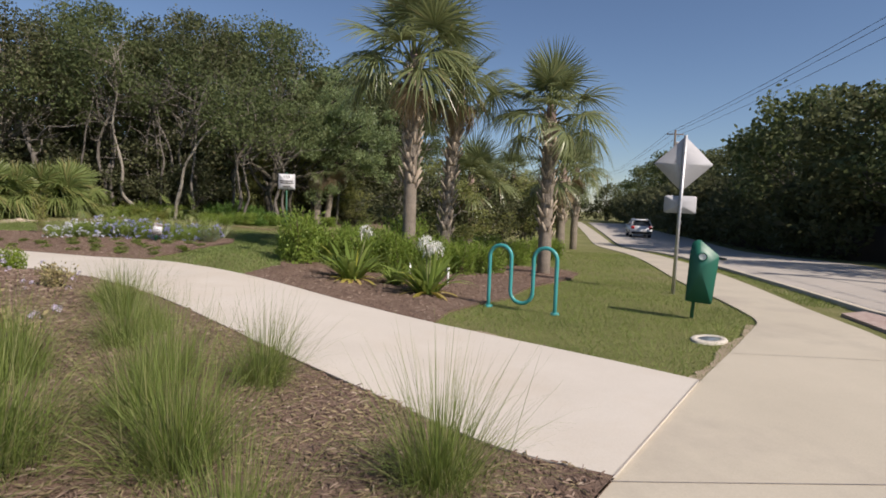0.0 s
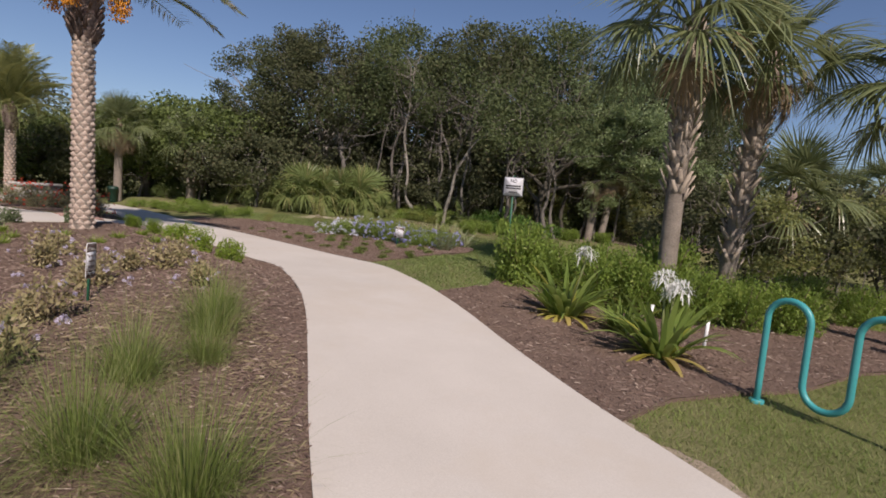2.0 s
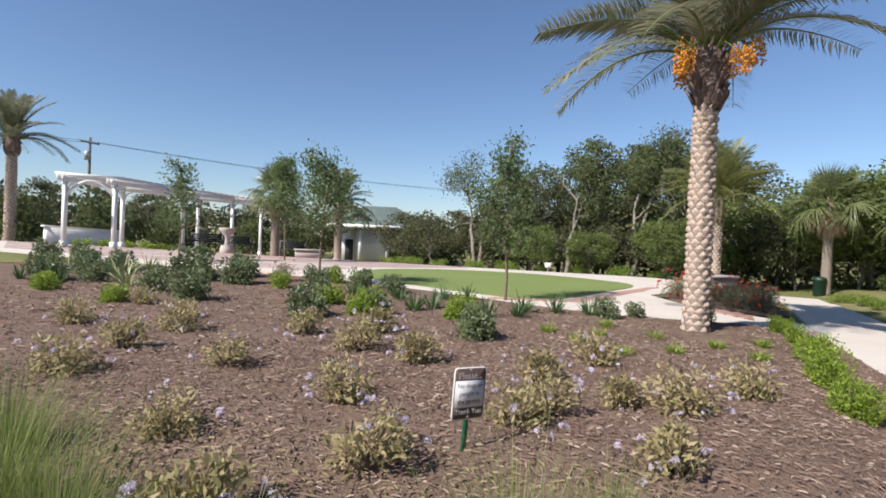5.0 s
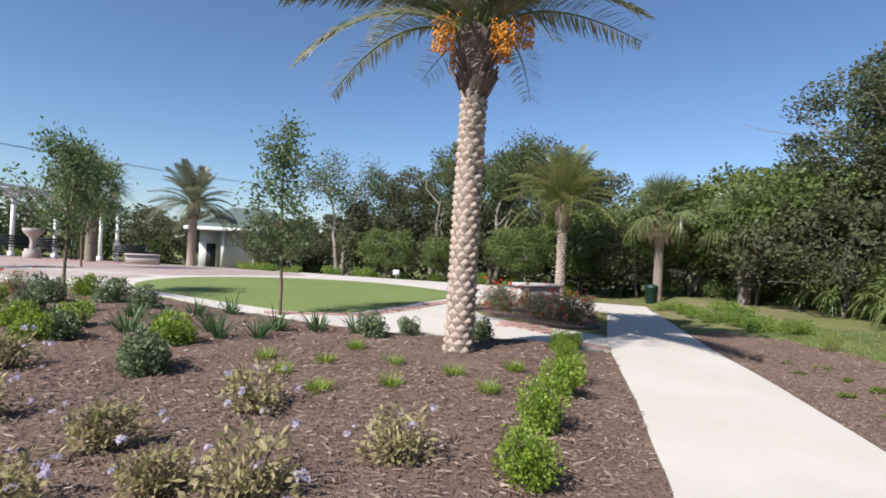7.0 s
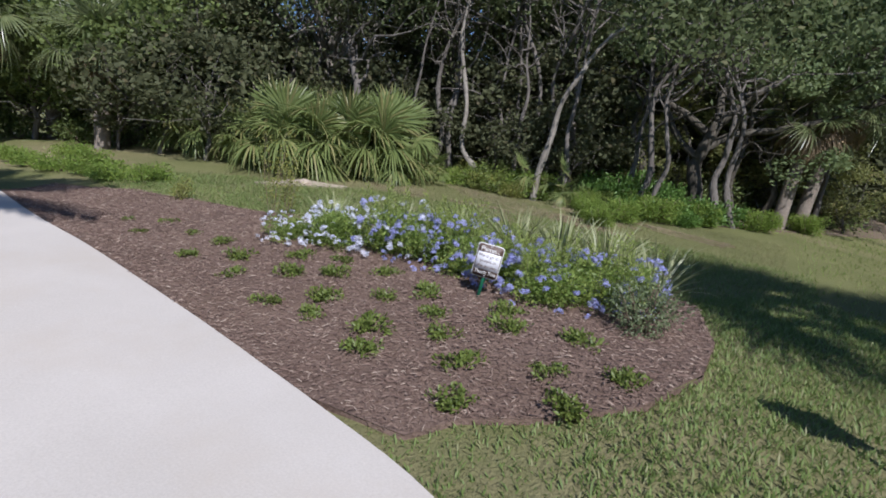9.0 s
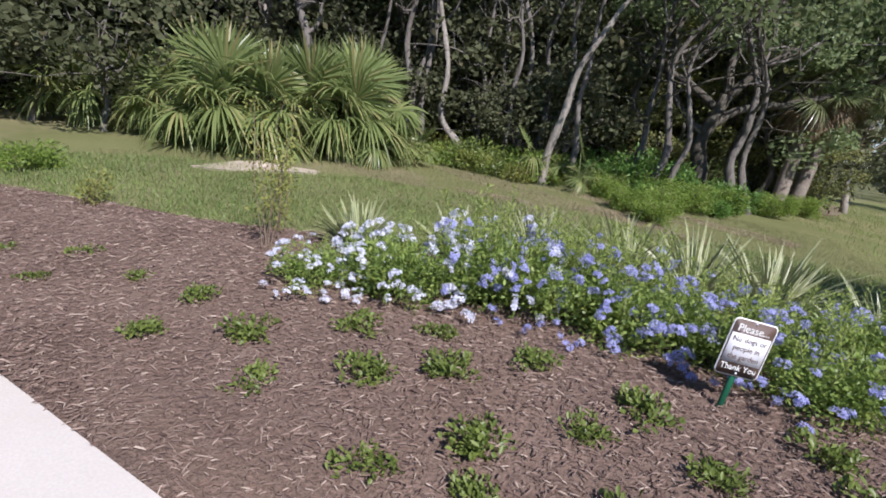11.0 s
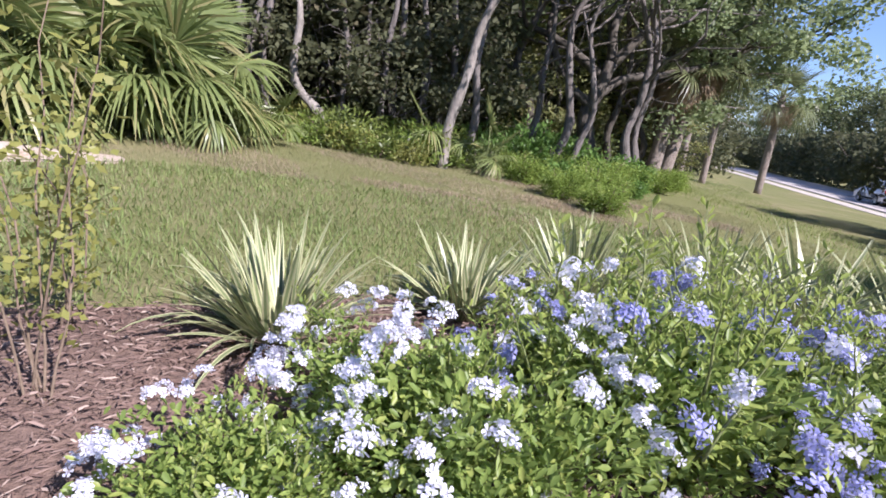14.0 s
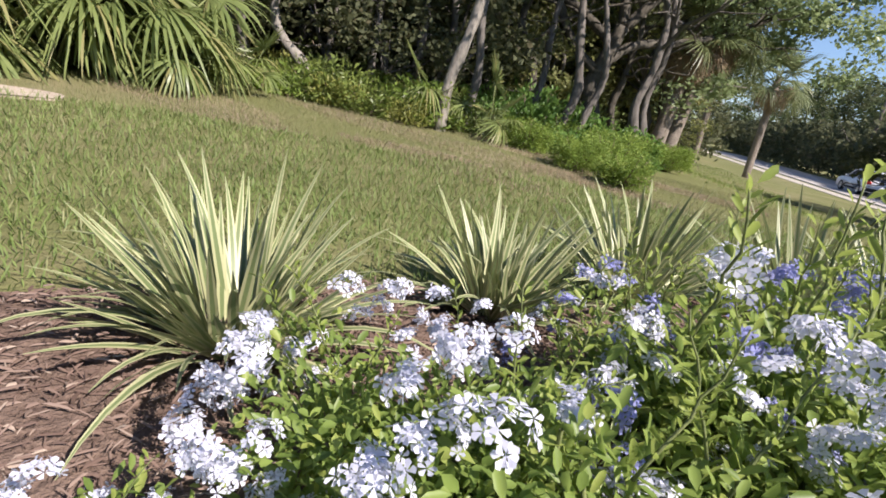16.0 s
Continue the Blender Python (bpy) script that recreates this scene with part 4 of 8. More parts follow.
SCRUBS = [(-17.5, 14.3), (-16.4, 14.7), (-15.2, 15.0), (-22.0, 12.4), (-15.6, 17.2), (-14.2, 18.6), (-9.6, 23.5), (-7.8, 24.5), (-12.2, 22.8), (-6.2, 26.2), (-17, 21), (-23, 12.2), (-25.5, 8.6), (-27.5, 4.4), (-28.0, 1.6), (-29.5, -2.8), (-27.0, 6.6), (-31, -5.0), (-34, -5.6), (-24.6, 13.2), (-21.5, 15.2), (1.5, 24.5)]
for k, (x, y) in enumerate(SCRUBS):
    tree(SCRUB, x, y, 67 * k, 0.8 + 0.35 * ((k * 37) % 10) / 10, "leafy dark understorey shrub below the oaks", "understorey_shrub", "shrub", "understorey shrubs")


def sinuous(name, pts, r0, lab, twigs, seed, mat="palebark", crown=None):
    """A slender pale trunk through the given places, with bare forked limbs."""
    r = np.random.default_rng(seed)
    base = np.array(pts[0])
    ob = thing(name, tuple(base), lab, "tree", "slender pale trunks")
    g = Geo()
    p = spline(np.array(pts) - base, 22)
    u = np.linspace(0, 1, 22)
    for axis in (0, 1):
        p[:, axis] += u * (1.15 - u) * (0.16 * np.sin(u * r.uniform(7, 12) + r.uniform(0, 6)) + 0.07 * np.sin(u * r.uniform(18, 26) + r.uniform(0, 6)))
    g.tube(p, np.linspace(r0 * 1.2, r0 * 0.3, 22) * r.uniform(0.85, 1.15, 22), 8, wob=0.14)
    part("trunk", g, MAT[mat], ob, smooth=True)
    for k in range(twigs):
        s = p[r.integers(10, 21)]
        e = s + r.normal(0, 1, 3) * (1.0, 0.7, 0.4) + (0, 0, 0.8)
        g = Geo()
        q = limb_path(s, e, 8, r, 0.09)
        g.tube(q, np.linspace(r0 * 0.42, 0.007, 8), 6, cap=False)
        for _ in range(3):
            s2 = q[r.integers(3, 7)]
            g.tube(limb_path(s2, s2 + r.normal(0, 0.35, 3) + (0, 0, 0.25), 5, r, 0.06), np.linspace(r0 * 0.16, 0.004, 5), 4, cap=False)
        part("branch", g, MAT[mat], ob, smooth=True)
    if crown:
        g = Geo()
        c = np.concatenate([p[-1] + r.normal(0, 1, 3) * (0.9, 0.7, 0.6) + r.normal(0, 0.34, (300, 3)) for _ in range(crown)])
        g.leaves(c, 0.13, 0.065)
        part("crown", g, MAT["oakleaf2"], ob)
    return ob


zA, zB = float(gz(-10.6, 18.4)), float(gz(-9.1, 17.9))
sinuous("bent_oak", [(-10.6, 18.4, zA - 0.1), (-10.9, 18.55, zA + 0.35), (-11.25, 18.6, zA + 0.75), (-11.2, 18.6, zA + 1.5), (-11.45, 18.7, zA + 2.2), (-11.75, 18.7, zA + 3.2), (-11.5, 18.8, zA + 4.4), (-11.7, 18.9, zA + 5.6)], 0.062, "pale bent oak trunk with bare forked limbs", 9, 31, crown=8)
sinuous("leaning_oak", [(-9.1, 17.9, zB - 0.1), (-9.05, 17.95, zB + 0.5), (-8.92, 18.0, zB + 1.2), (-8.8, 18.05, zB + 1.9), (-8.45, 18.1, zB + 2.6), (-7.9, 18.2, zB + 3.1), (-7.0, 18.3, zB + 3.5)], 0.06, "pale leaning oak trunk forking above the mound", 5, 32, crown=8)
sinuous("dead_snag", [(-13.3, 17.4, 0.6), (-13.4, 17.4, 1.6), (-13.6, 17.5, 2.6), (-13.9, 17.6, 3.6), (-14.0, 17.7, 4.6)], 0.11, "grey-brown oak trunk rising behind the palmettos", 6, 33, "bark", crown=6)
for k, (x, y, dx, h, rr) in enumerate(((-7.4, 20.2, 0.9, 4.2, 0.05), (-9.8, 20.3, 0.8, 4.8, 0.06), (-6.3, 21.0, -0.7, 4.0, 0.07), (-11.9, 19.8, -0.5, 4.6, 0.07), (-12.6, 19.2, 0.4, 4.0, 0.05), (-10.6, 20.4, -0.3, 4.7, 0.05), (-8.9, 19.4, 0.5, 4.6, 0.05), (-0.1, 15.4, -0.5, 2.0, 0.045))):
    y -= 0.8 if y > 17 else 0.0
    z = float(gz(x, y))
    sinuous("thin_tree", [(x, y, z - 0.1), (x + dx * 0.2, y, z + h * 0.25), (x + dx * 0.1, y + 0.1, z + h * 0.55), (x + dx, y + 0.1, z + h)], rr, "thin grey trunk in the shade of the wood", 4, 40 + k, "bark")
for k, (x, y, dx, h) in enumerate(((-15.5, 17.5, -0.5, 4.6), (-7.8, 19.5, 0.7, 4.4), (-6.0, 20.4, -0.6, 4.2), (-12.4, 18.9, 0.6, 4.8), (-9.9, 19.6, -0.6, 4.6))):
    z = float(gz(x, y))
    sinuous("twiggy_oak", [(x, y, z - 0.1), (x + dx * 0.5, y, z + h * 0.2), (x + dx * 0.25, y, z + h * 0.5), (x + dx * 1.2, y - 0.1, z + h * 0.8), (x + dx, y - 0.1, z + h)], 0.06, "grey twisted oak trunk with bare twigs before the wood", 11, 80 + k, "bark", crown=5)
for k, (x, y, h, dx) in enumerate(((-27.0, 7.3, 5.2, 0.6), (-26.9, 7.5, 5.4, 1.4), (-28.6, -0.2, 4.2, -0.5), (-28.4, 0.1, 4.4, 0.7), (-26.8, 4.6, 3.6, 0.4))):
    z = float(gz(x, y))
    sinuous("pale_tree", [(x, y, z - 0.1), (x + 0.1, y + dx * 0.2, z + h * 0.3), (x, y + dx * 0.45, z + h * 0.6), (x + 0.2, y + dx, z + h)], 0.11, "pale-barked tree in front of the far trees", 4, 60 + k, crown=7)

# ---- palms ----
def fan_mesh(seed, reach, stalk, blades, arc, droop, mat, width=0.034):
    """A fan frond: stalk, then stiff pleated blades spreading from its end."""
    r = np.random.default_rng(seed)
    g = Geo()
    end = np.array([stalk, 0, stalk * 0.10])
    g.tube([(0, 0, 0), (stalk * 0.5, 0, stalk * 0.12), tuple(end)], [0.022, 0.014, 0.010], 5, slot=1)
    a = np.linspace(-arc, arc, blades) + r.normal(0, 0.02, blades)
    cup = 0.25 * np.abs(np.sin(a))
    d = np.stack([np.cos(a), np.sin(a), cup + 0.1], 1)
    side = np.stack([-np.sin(a), np.cos(a), 0.35 * (-1.0) ** np.arange(blades)], 1)
    ln = reach * (1 - 0.28 * (np.abs(a) / arc) ** 2) * r.uniform(0.92, 1.05, blades)
    g.ribbons(np.repeat(end[None] - (stalk * 0.05, 0, 0), blades, 0), d, ln, width, droop * r.uniform(0.6, 1.5, blades), 4, side, tip=0.06, wide=0.45)
    return g.mesh("frond", [MAT[mat], MAT["stem"]])


def feather_mesh(seed, length, sag, leaflets, leaf, mat):
    """A feather frond: an arching rib with leaflets in a vee along both sides."""
    r = np.random.default_rng(seed)
    g = Geo()
    t = np.linspace(0, 1, 14)
    rib = np.stack([length * t, 0 * t, length * (0.30 * t - sag * t**2.3)], 1)
    g.tube(rib, np.linspace(0.028, 0.005, 14), 5, slot=1)
    s = np.linspace(0.10, 0.99, leaflets)
    p = np.stack([np.interp(s, t, rib[:, k]) for k in range(3)], 1)
    tan = np.gradient(rib, axis=0)
    tan = np.stack([np.interp(s, t, tan[:, k]) for k in range(3)], 1)
    tan /= np.linalg.norm(tan, axis=1, keepdims=True)
    for sgn in (-1, 1):
        d = tan * 0.75 + np.array([0, sgn * 1.0, 0]) + np.array([0, 0, 0.45]) + r.normal(0, 0.09, (leaflets, 3))
        ln = leaf * (0.45 + 0.75 * np.sin(np.pi * np.clip(s * 0.92 + 0.06, 0, 1))) * r.uniform(0.85, 1.1, leaflets)
        g.ribbons(p, d, ln, 0.024, r.uniform(0.15, 0.5, leaflets), 3, tip=0.05)
    return g.mesh("frond", [MAT[mat], MAT["stem"]])


def hung_fan(seed, stalk, rise, tilt, reach, blades, arc, droop, mat, width):
    """A fan leaf held up on a long stalk, its face turned outward and its tips hanging."""
    r = np.random.default_rng(seed)
    g = Geo()
    end = np.array([math.cos(rise) * stalk, 0, math.sin(rise) * stalk])
    g.tube([(0, 0, 0), tuple(end * 0.5 + (-0.05, 0, 0.03)), tuple(end)], [0.016, 0.012, 0.009], 5, slot=1)
    a = np.linspace(-arc, arc, blades) + r.normal(0, 0.02, blades)
    ct, st = math.cos(tilt), math.sin(tilt)
    cup = 0.14 * (1 - np.cos(a)) + 0.05
    lx, ly, lz = np.cos(a), np.sin(a), cup
    d = np.stack([lx * ct - lz * st, ly, lx * st + lz * ct], 1)
    sx, sy, sz = -np.sin(a), np.cos(a), 0.35 * (-1.0) ** np.arange(blades)
    side = np.stack([sx * ct - sz * st, sy, sx * st + sz * ct], 1)
    ln = reach * (1 - 0.22 * (np.abs(a) / arc) ** 2) * r.uniform(0.9, 1.06, blades)
    g.ribbons(np.repeat(end[None], blades, 0), d, ln, width, droop * r.uniform(0.6, 1.4, blades), 5, side, tip=0.06, wide=0.45)
    return g.mesh("frond", [MAT[mat], MAT["stem"]])


FANS = [fan_mesh(71 + k, 0.80, 0.72, 50, 2.2, d, "frond", 0.029) for k, d in enumerate((0.25, 0.55, 0.85))]
DEADFAN = fan_mesh(75, 0.72, 0.6, 34, 1.5, 0.75, "deadfrond")
METTO = [hung_fan(81 + k, s, radians(a), radians(b), 0.82, 36, 1.95, d, "palmetto", 0.046) for k, (s, a, b, d) in enumerate(((1.15, 82, 66, 0.15), (1.0, 68, 40, 0.55), (0.85, 52, 10, 0.95), (0.7, 60, 30, 0.6), (0.45, 40, 0, 0.85)))]
FEATHERS = [feather_mesh(91 + k, 2.1, s, 96, 0.40, "datefrond") for k, s in enumerate((0.28, 0.48, 0.72))]
FEATHERS2 = [feather_mesh(95 + k, 2.2, s, 60, 0.42, "datefrond2") for k, s in enumerate((0.42, 0.6, 0.8))]


def crown_at(ob, top, fronds, n, rng, lift, scale, start_r=0.05, name="frond"):
    golden = 2.39996
    for k in range(n):
        u = k / max(1, n - 1)
        el = radians(lift[0] + (lift[1] - lift[0]) * u + rng.normal(0, 6))
        az = k * golden + rng.normal(0, 0.2)
        m = fronds[min(len(fronds) - 1, int(u * len(fronds)))]
        s = scale * rng.uniform(0.88, 1.1)
        rot = Euler((rng.normal(0, 0.25), -el, az)).to_matrix().to_4x4()
        part(name, m, None, ob, at=Matrix.Translation(Vector(top) + Vector((math.cos(az) * start_r, math.sin(az) * start_r, -0.25 * u * scale))) @ rot @ Matrix.Diagonal((s, s, s, 1)))


def sabal(x, y, h, r0, seed, lab, boots=True, fronds=26, dead=6, size=1.0, lean=(0, 0), smooth_to=0.42):
    r = np.random.default_rng(seed)
    ob = thing("cabbage_palm", on(x, y), lab, "palm tree", "cabbage palms")
    g = Geo()
    t = np.linspace(0, 1, 16)
    p = np.stack([lean[0] * t**1.5, lean[1] * t**1.5, -0.1 + (h + 0.1) * t], 1)
    g.tube(p, r0 * (1.12 - 0.12 * t), 14, wob=0.03)
    part("trunk", g, MAT["palmbark"], ob, smooth=True)
    if boots:
        g = Geo()
        n = int(34 * h / 3)
        for k in range(n):
            u = smooth_to + (1 - smooth_to) * k / n
            c = np.array([np.interp(u, t, p[:, j]) for j in range(3)])
            a = k * 2.4 + r.normal(0, 0.15)
            rr = r0 * (1.0 + 0.15 * u)
            b = c + np.array([math.cos(a), math.sin(a), 0]) * rr * 0.85
            for sgn in (-1, 1):
                d = np.array([math.cos(a) * 0.42, math.sin(a) * 0.42, 1.0]) + np.array([-math.sin(a), math.cos(a), 0]) * sgn * 0.42
                L = r.uniform(0.20, 0.32)
                e = b + d * L
                w = np.array([-math.sin(a), math.cos(a), 0]) * 0.042
                o = np.array([math.cos(a), math.sin(a), 0]) * 0.022
                g.add([b - w, b + w, e + w * 0.55, e - w * 0.55, b - w - o, b + w - o, e + w * 0.55 - o, e - w * 0.55 - o], [(0, 1, 2, 3), (4, 7, 6, 5), (0, 4, 5, 1), (2, 6, 7, 3), (1, 5, 6, 2), (0, 3, 7, 4)])
        part("boot_pattern", g, MAT["boot"], ob, "split pale leaf bases crossing on the trunk")
    top = p[-1]
    g = Geo()
    g.tube([top - (0, 0, 0.35), top + (0, 0, 0.25), top + (0, 0, 0.5)], [r0 * 1.1, r0 * 0.9, 0.03], 10, wob=0.15)
    part("crown_heart", g, MAT["fibre"], ob, smooth=True)
    crown_at(ob, top + (0, 0, 0.25), FANS, fronds, r, (80, -26), size)
    crown_at(ob, top + (0, 0, 0.1), [DEADFAN], dead, r, (-25, -60), size * 0.7, name="dead_frond")
    return ob


sabal(-0.78, 11.6, 4.35, 0.132, 101, "tall cabbage palm with crossed leaf boots and a full crown", size=1.28, fronds=26, dead=4)
sabal(-0.02, 12.7, 4.0, 0.128, 102, "cabbage palm with brown hanging dead fronds", size=0.98, fronds=18, dead=10, lean=(0.25, 0.1), smooth_to=0.2)
sabal(2.3, 12.2, 3.45, 0.135, 103, "cabbage palm beside the bike rack", size=1.06, fronds=24, dead=0, smooth_to=0.25)
sabal(4.0, 18.5, 2.6, 0.14, 104, "cabbage palm at the grass edge", size=1.15, fronds=18, dead=3)
sabal(0.75, 17.0, 2.1, 0.13, 105, "shorter cabbage palm with brown skirts at the wood edge", size=1.1, fronds=18, dead=9)
sabal(5.6, 23.2, 3.2, 0.14, 106, "cabbage palm by the roadside", fronds=20, dead=5)
sabal(-19.3, 12.3, 2.45, 0.125, 107, "cabbage palm with a brown skirt at the end of the path", size=0.88, fronds=24, dead=26, boots=False)
sabal(-17.6, 14.0, 1.9, 0.14, 108, "low cabbage palm hung with dead fronds", size=0.85, fronds=18, dead=14)
sabal(-21.2, 14.3, 2.1, 0.15, 115, "cabbage palm half hidden in the vines", size=0.9, fronds=20, dead=10)
sabal(-5.05, 22.6, 2.4, 0.12, 109, "cabbage palm with a brown skirt at the back of the lawn", size=0.8, fronds=14, dead=26, lean=(0.35, 0.1), boots=False)
sabal(-5.4, 22.2, 2.0, 0.125, 110, "brown cabbage palm hung with dead fronds by the lawn", size=0.75, fronds=9, dead=28, lean=(0.2, 0.1), boots=False)
sabal(4.9, 39.6, 4.4, 0.165, 111, "lone cabbage palm on the roadside verge", size=1.4, fronds=22, dead=8, boots=False)
sabal(4.4, 50.0, 4.8, 0.2, 112, "straight cabbage palm by the road", size=1.4, fronds=20, dead=8, boots=False)
sabal(1.9, 39.0, 4.0, 0.14, 113, "cabbage palm among the roadside trees", size=1.2, fronds=20, dead=8, boots=False)
sabal(-21.6, -7.6, 2.5, 0.17, 114, "cabbage palm behind the pergola", size=1.0, fronds=28, dead=10, boots=False)


BASE_V = [(0, -0.072, 0), (0, 0, -0.056), (0, 0.072, 0), (0, 0, 0.07), (0.036, -0.040, 0.018), (0.036, 0, 0.0), (0.036, 0.040, 0.018), (0.036, 0, 0.05)]
BASE_Q = [(0, 1, 5, 4), (1, 2, 6, 5), (2, 3, 7, 6), (3, 0, 4, 7), (4, 5, 6, 7)]
LEAF_BASE = Geo().add(BASE_V, BASE_Q).mesh("leaf_base", [MAT["dateboot"]])


def date_palm(x, y, h, r0, seed, lab, feathers, n, size, fruit=True, lean=(0, 0), bulge=True, lift=(82, -22)):
    r = np.random.default_rng(seed)
    ob = thing("date_palm", on(x, y), lab, "palm tree", "date palms")
    t = np.linspace(0, 1, 14)
    p = np.stack([lean[0] * t, lean[1] * t, -0.1 + (h + 0.1) * t], 1)
    g = Geo()
    g.tube(p, r0 * np.interp(t, [0, 0.06, 1], [1.25, 0.95, 0.86]), 16)
    part("trunk", g, MAT["palmbark"], ob, smooth=True)
    rows = int(h / 0.085)
    g = Geo()
    for k in range(rows):
        u = (k + 0.5) / rows
        c = np.array([np.interp(u, t, p[:, j]) for j in range(3)])
        rr = r0 * np.interp(u, [0, 0.06, 1], [1.25, 0.98, 0.88])
        for j in range(7):
            a = (j + 0.5 * (k % 2)) * 2 * np.pi / 7 + k * 0.05 + r.normal(0, 0.05)
            m = Matrix.Translation(c + np.array([math.cos(a), math.sin(a), 0]) * rr * 0.95) @ Matrix.Rotation(a, 4, "Z") @ Matrix.Diagonal((r.uniform(0.7, 1.25), rr / 0.16 * r.uniform(0.85, 1.1), r.uniform(0.9, 1.1), 1))
            if bulge and fruit:
                part("leaf_base", LEAF_BASE, None, ob, at=m)
            else:
                g.add(np.array([m @ Vector(q) for q in BASE_V]), BASE_Q)
    if not (bulge and fruit):
        part("boot_pattern", g, MAT["dateboot"], ob, "diamond pattern of cut leaf bases up the trunk")
    top = p[-1]
    g = Geo()
    g.tube([top - (0, 0, 0.1), top + (0, 0, 0.25), top + (0, 0, 0.75), top + (0, 0, 1.0)], [r0 * 0.9, r0 * 1.15, r0 * 1.3, 0.05], 14, wob=0.12)
    for k in range(90 if bulge else 30):
        a, u = r.uniform(0, 2 * np.pi), r.uniform(0, 1)
        b = top + np.array([math.cos(a) * r0 * 1.0, math.sin(a) * r0 * 1.0, u * 0.75 - 0.1])
        e = b + np.array([math.cos(a) * 0.13, math.sin(a) * 0.13, 0.22])
        g.tube([b, (b + e) / 2 + (0, 0, 0.02), e], [0.03, 0.026, 0.012], 4)
    part("fibre_collar", g, MAT["fibre"], ob, "ragged brown collar of old leaf stalks")
    crown_at(ob, top + (0, 0, 0.95), feathers, n, r, lift, size, 0.09)
    if fruit:
        for k, (a, out, dz) in enumerate(((3.6, 0.42, 0.6), (4.5, 0.2, 0.95), (2.5, 0.4, 0.7), (5.5, 0.42, 0.55), (0.6, 0.45, 0.5), (1.5, 0.45, 0.75))):
            c = top + np.array([math.cos(a) * (out + 0.12), math.sin(a) * (out + 0.12), dz])
            g = Geo()
            for q in np.clip(r.normal(0, 1, (190, 3)), -1.5, 1.5) * (0.085, 0.085, 0.115):
                v = np.array([(1, 0, 0), (0, 1, 0), (-1, 0, 0), (0, -1, 0), (0, 0, 1.3), (0, 0, -1.3)]) * 0.017 + c + q
                g.add(v, None, [(0, 1, 4), (1, 2, 4), (2, 3, 4), (3, 0, 4), (1, 0, 5), (2, 1, 5), (3, 2, 5), (0, 3, 5)])
            s = top + (0, 0, 0.75)
            g.tube([s, (s + c) / 2 + (0, 0, 0.22), c + (0, 0, 0.1)], [0.016, 0.013, 0.01], 5, slot=1)
            part("fruit", g, [MAT["date"], MAT["stem"]], ob, "hanging bunch of orange dates")
    return ob


date_palm(-9.43, 6.94, 3.25, 0.165, 121, "date palm with diamond-patterned trunk and orange fruit", FEATHERS, 46, 0.98, lean=(-0.18, 0.02), lift=(88, 8))
date_palm(-20.6, 9.6, 2.15, 0.14, 122, "smaller golden-green date palm beside the roses", FEATHERS2, 54, 0.86, fruit=False, bulge=False, lift=(80, 2))
date_palm(-21.9, -23.2, 4.5, 0.26, 123, "wind-swept date palm beyond the pergola", FEATHERS, 30, 1.15, fruit=False, lift=(70, 5))
date_palm(-32.0, -9.7, 2.75, 0.24, 124, "date palm in front of the kiosk", FEATHERS, 36, 1.1, fruit=False, lift=(75, -15))

# ---- palmetto thicket ----
r_ = np.random.default_rng(130)
PALMETTO_AT = [(-13.2, 15.3), (-12.7, 15.8), (-12.2, 16.3), (-11.75, 16.75), (-13.7, 15.8), (-13.3, 16.5), (-12.7, 17.1), (-12.2, 17.6), (-14.1, 16.6), (-14.3, 15.4), (-16.0, 15.0), (-15.4, 16.0)]
for k, (x, y) in enumerate(PALMETTO_AT):
    ob = thing("saw_palmetto", on(x, y), "saw palmetto with stiff yellow-green fan leaves", "palmetto", "palmetto thicket")
    big = 1.0 if k < 9 else 0.75
    for j in range(17):
        az = j * 2.4 + r_.normal(0, 0.3)
        s = big * r_.uniform(0.72, 1.05)
        part("fan_leaf", METTO[(0, 1, 0, 3, 1, 2, 0, 1, 4, 3, 0, 1, 2, 3, 0, 1, 4)[j]], None, ob, at=Euler((r_.normal(0, 0.12), r_.normal(0, 0.12), az)).to_matrix().to_4x4() @ Matrix.Diagonal((s, s, s, 1)))
for x, y in ((-9.3, 18.1), (-10.3, 19.2), (-8.6, 18.0), (-11.0, 17.3), (-11.3, 16.7)):
    ob = thing("young_palmetto", on(x, y), "young palmetto with a few drooping yellow leaves", "palmetto", "young palmettos")
    for j in range(6):
        s = r_.uniform(0.36, 0.52)
        part("fan_leaf", METTO[j % 4], None, ob, at=Euler((r_.normal(0, 0.2), r_.normal(0.1, 0.2), j * 2.4)).to_matrix().to_4x4() @ Matrix.Diagonal((s, s, s, 1)))

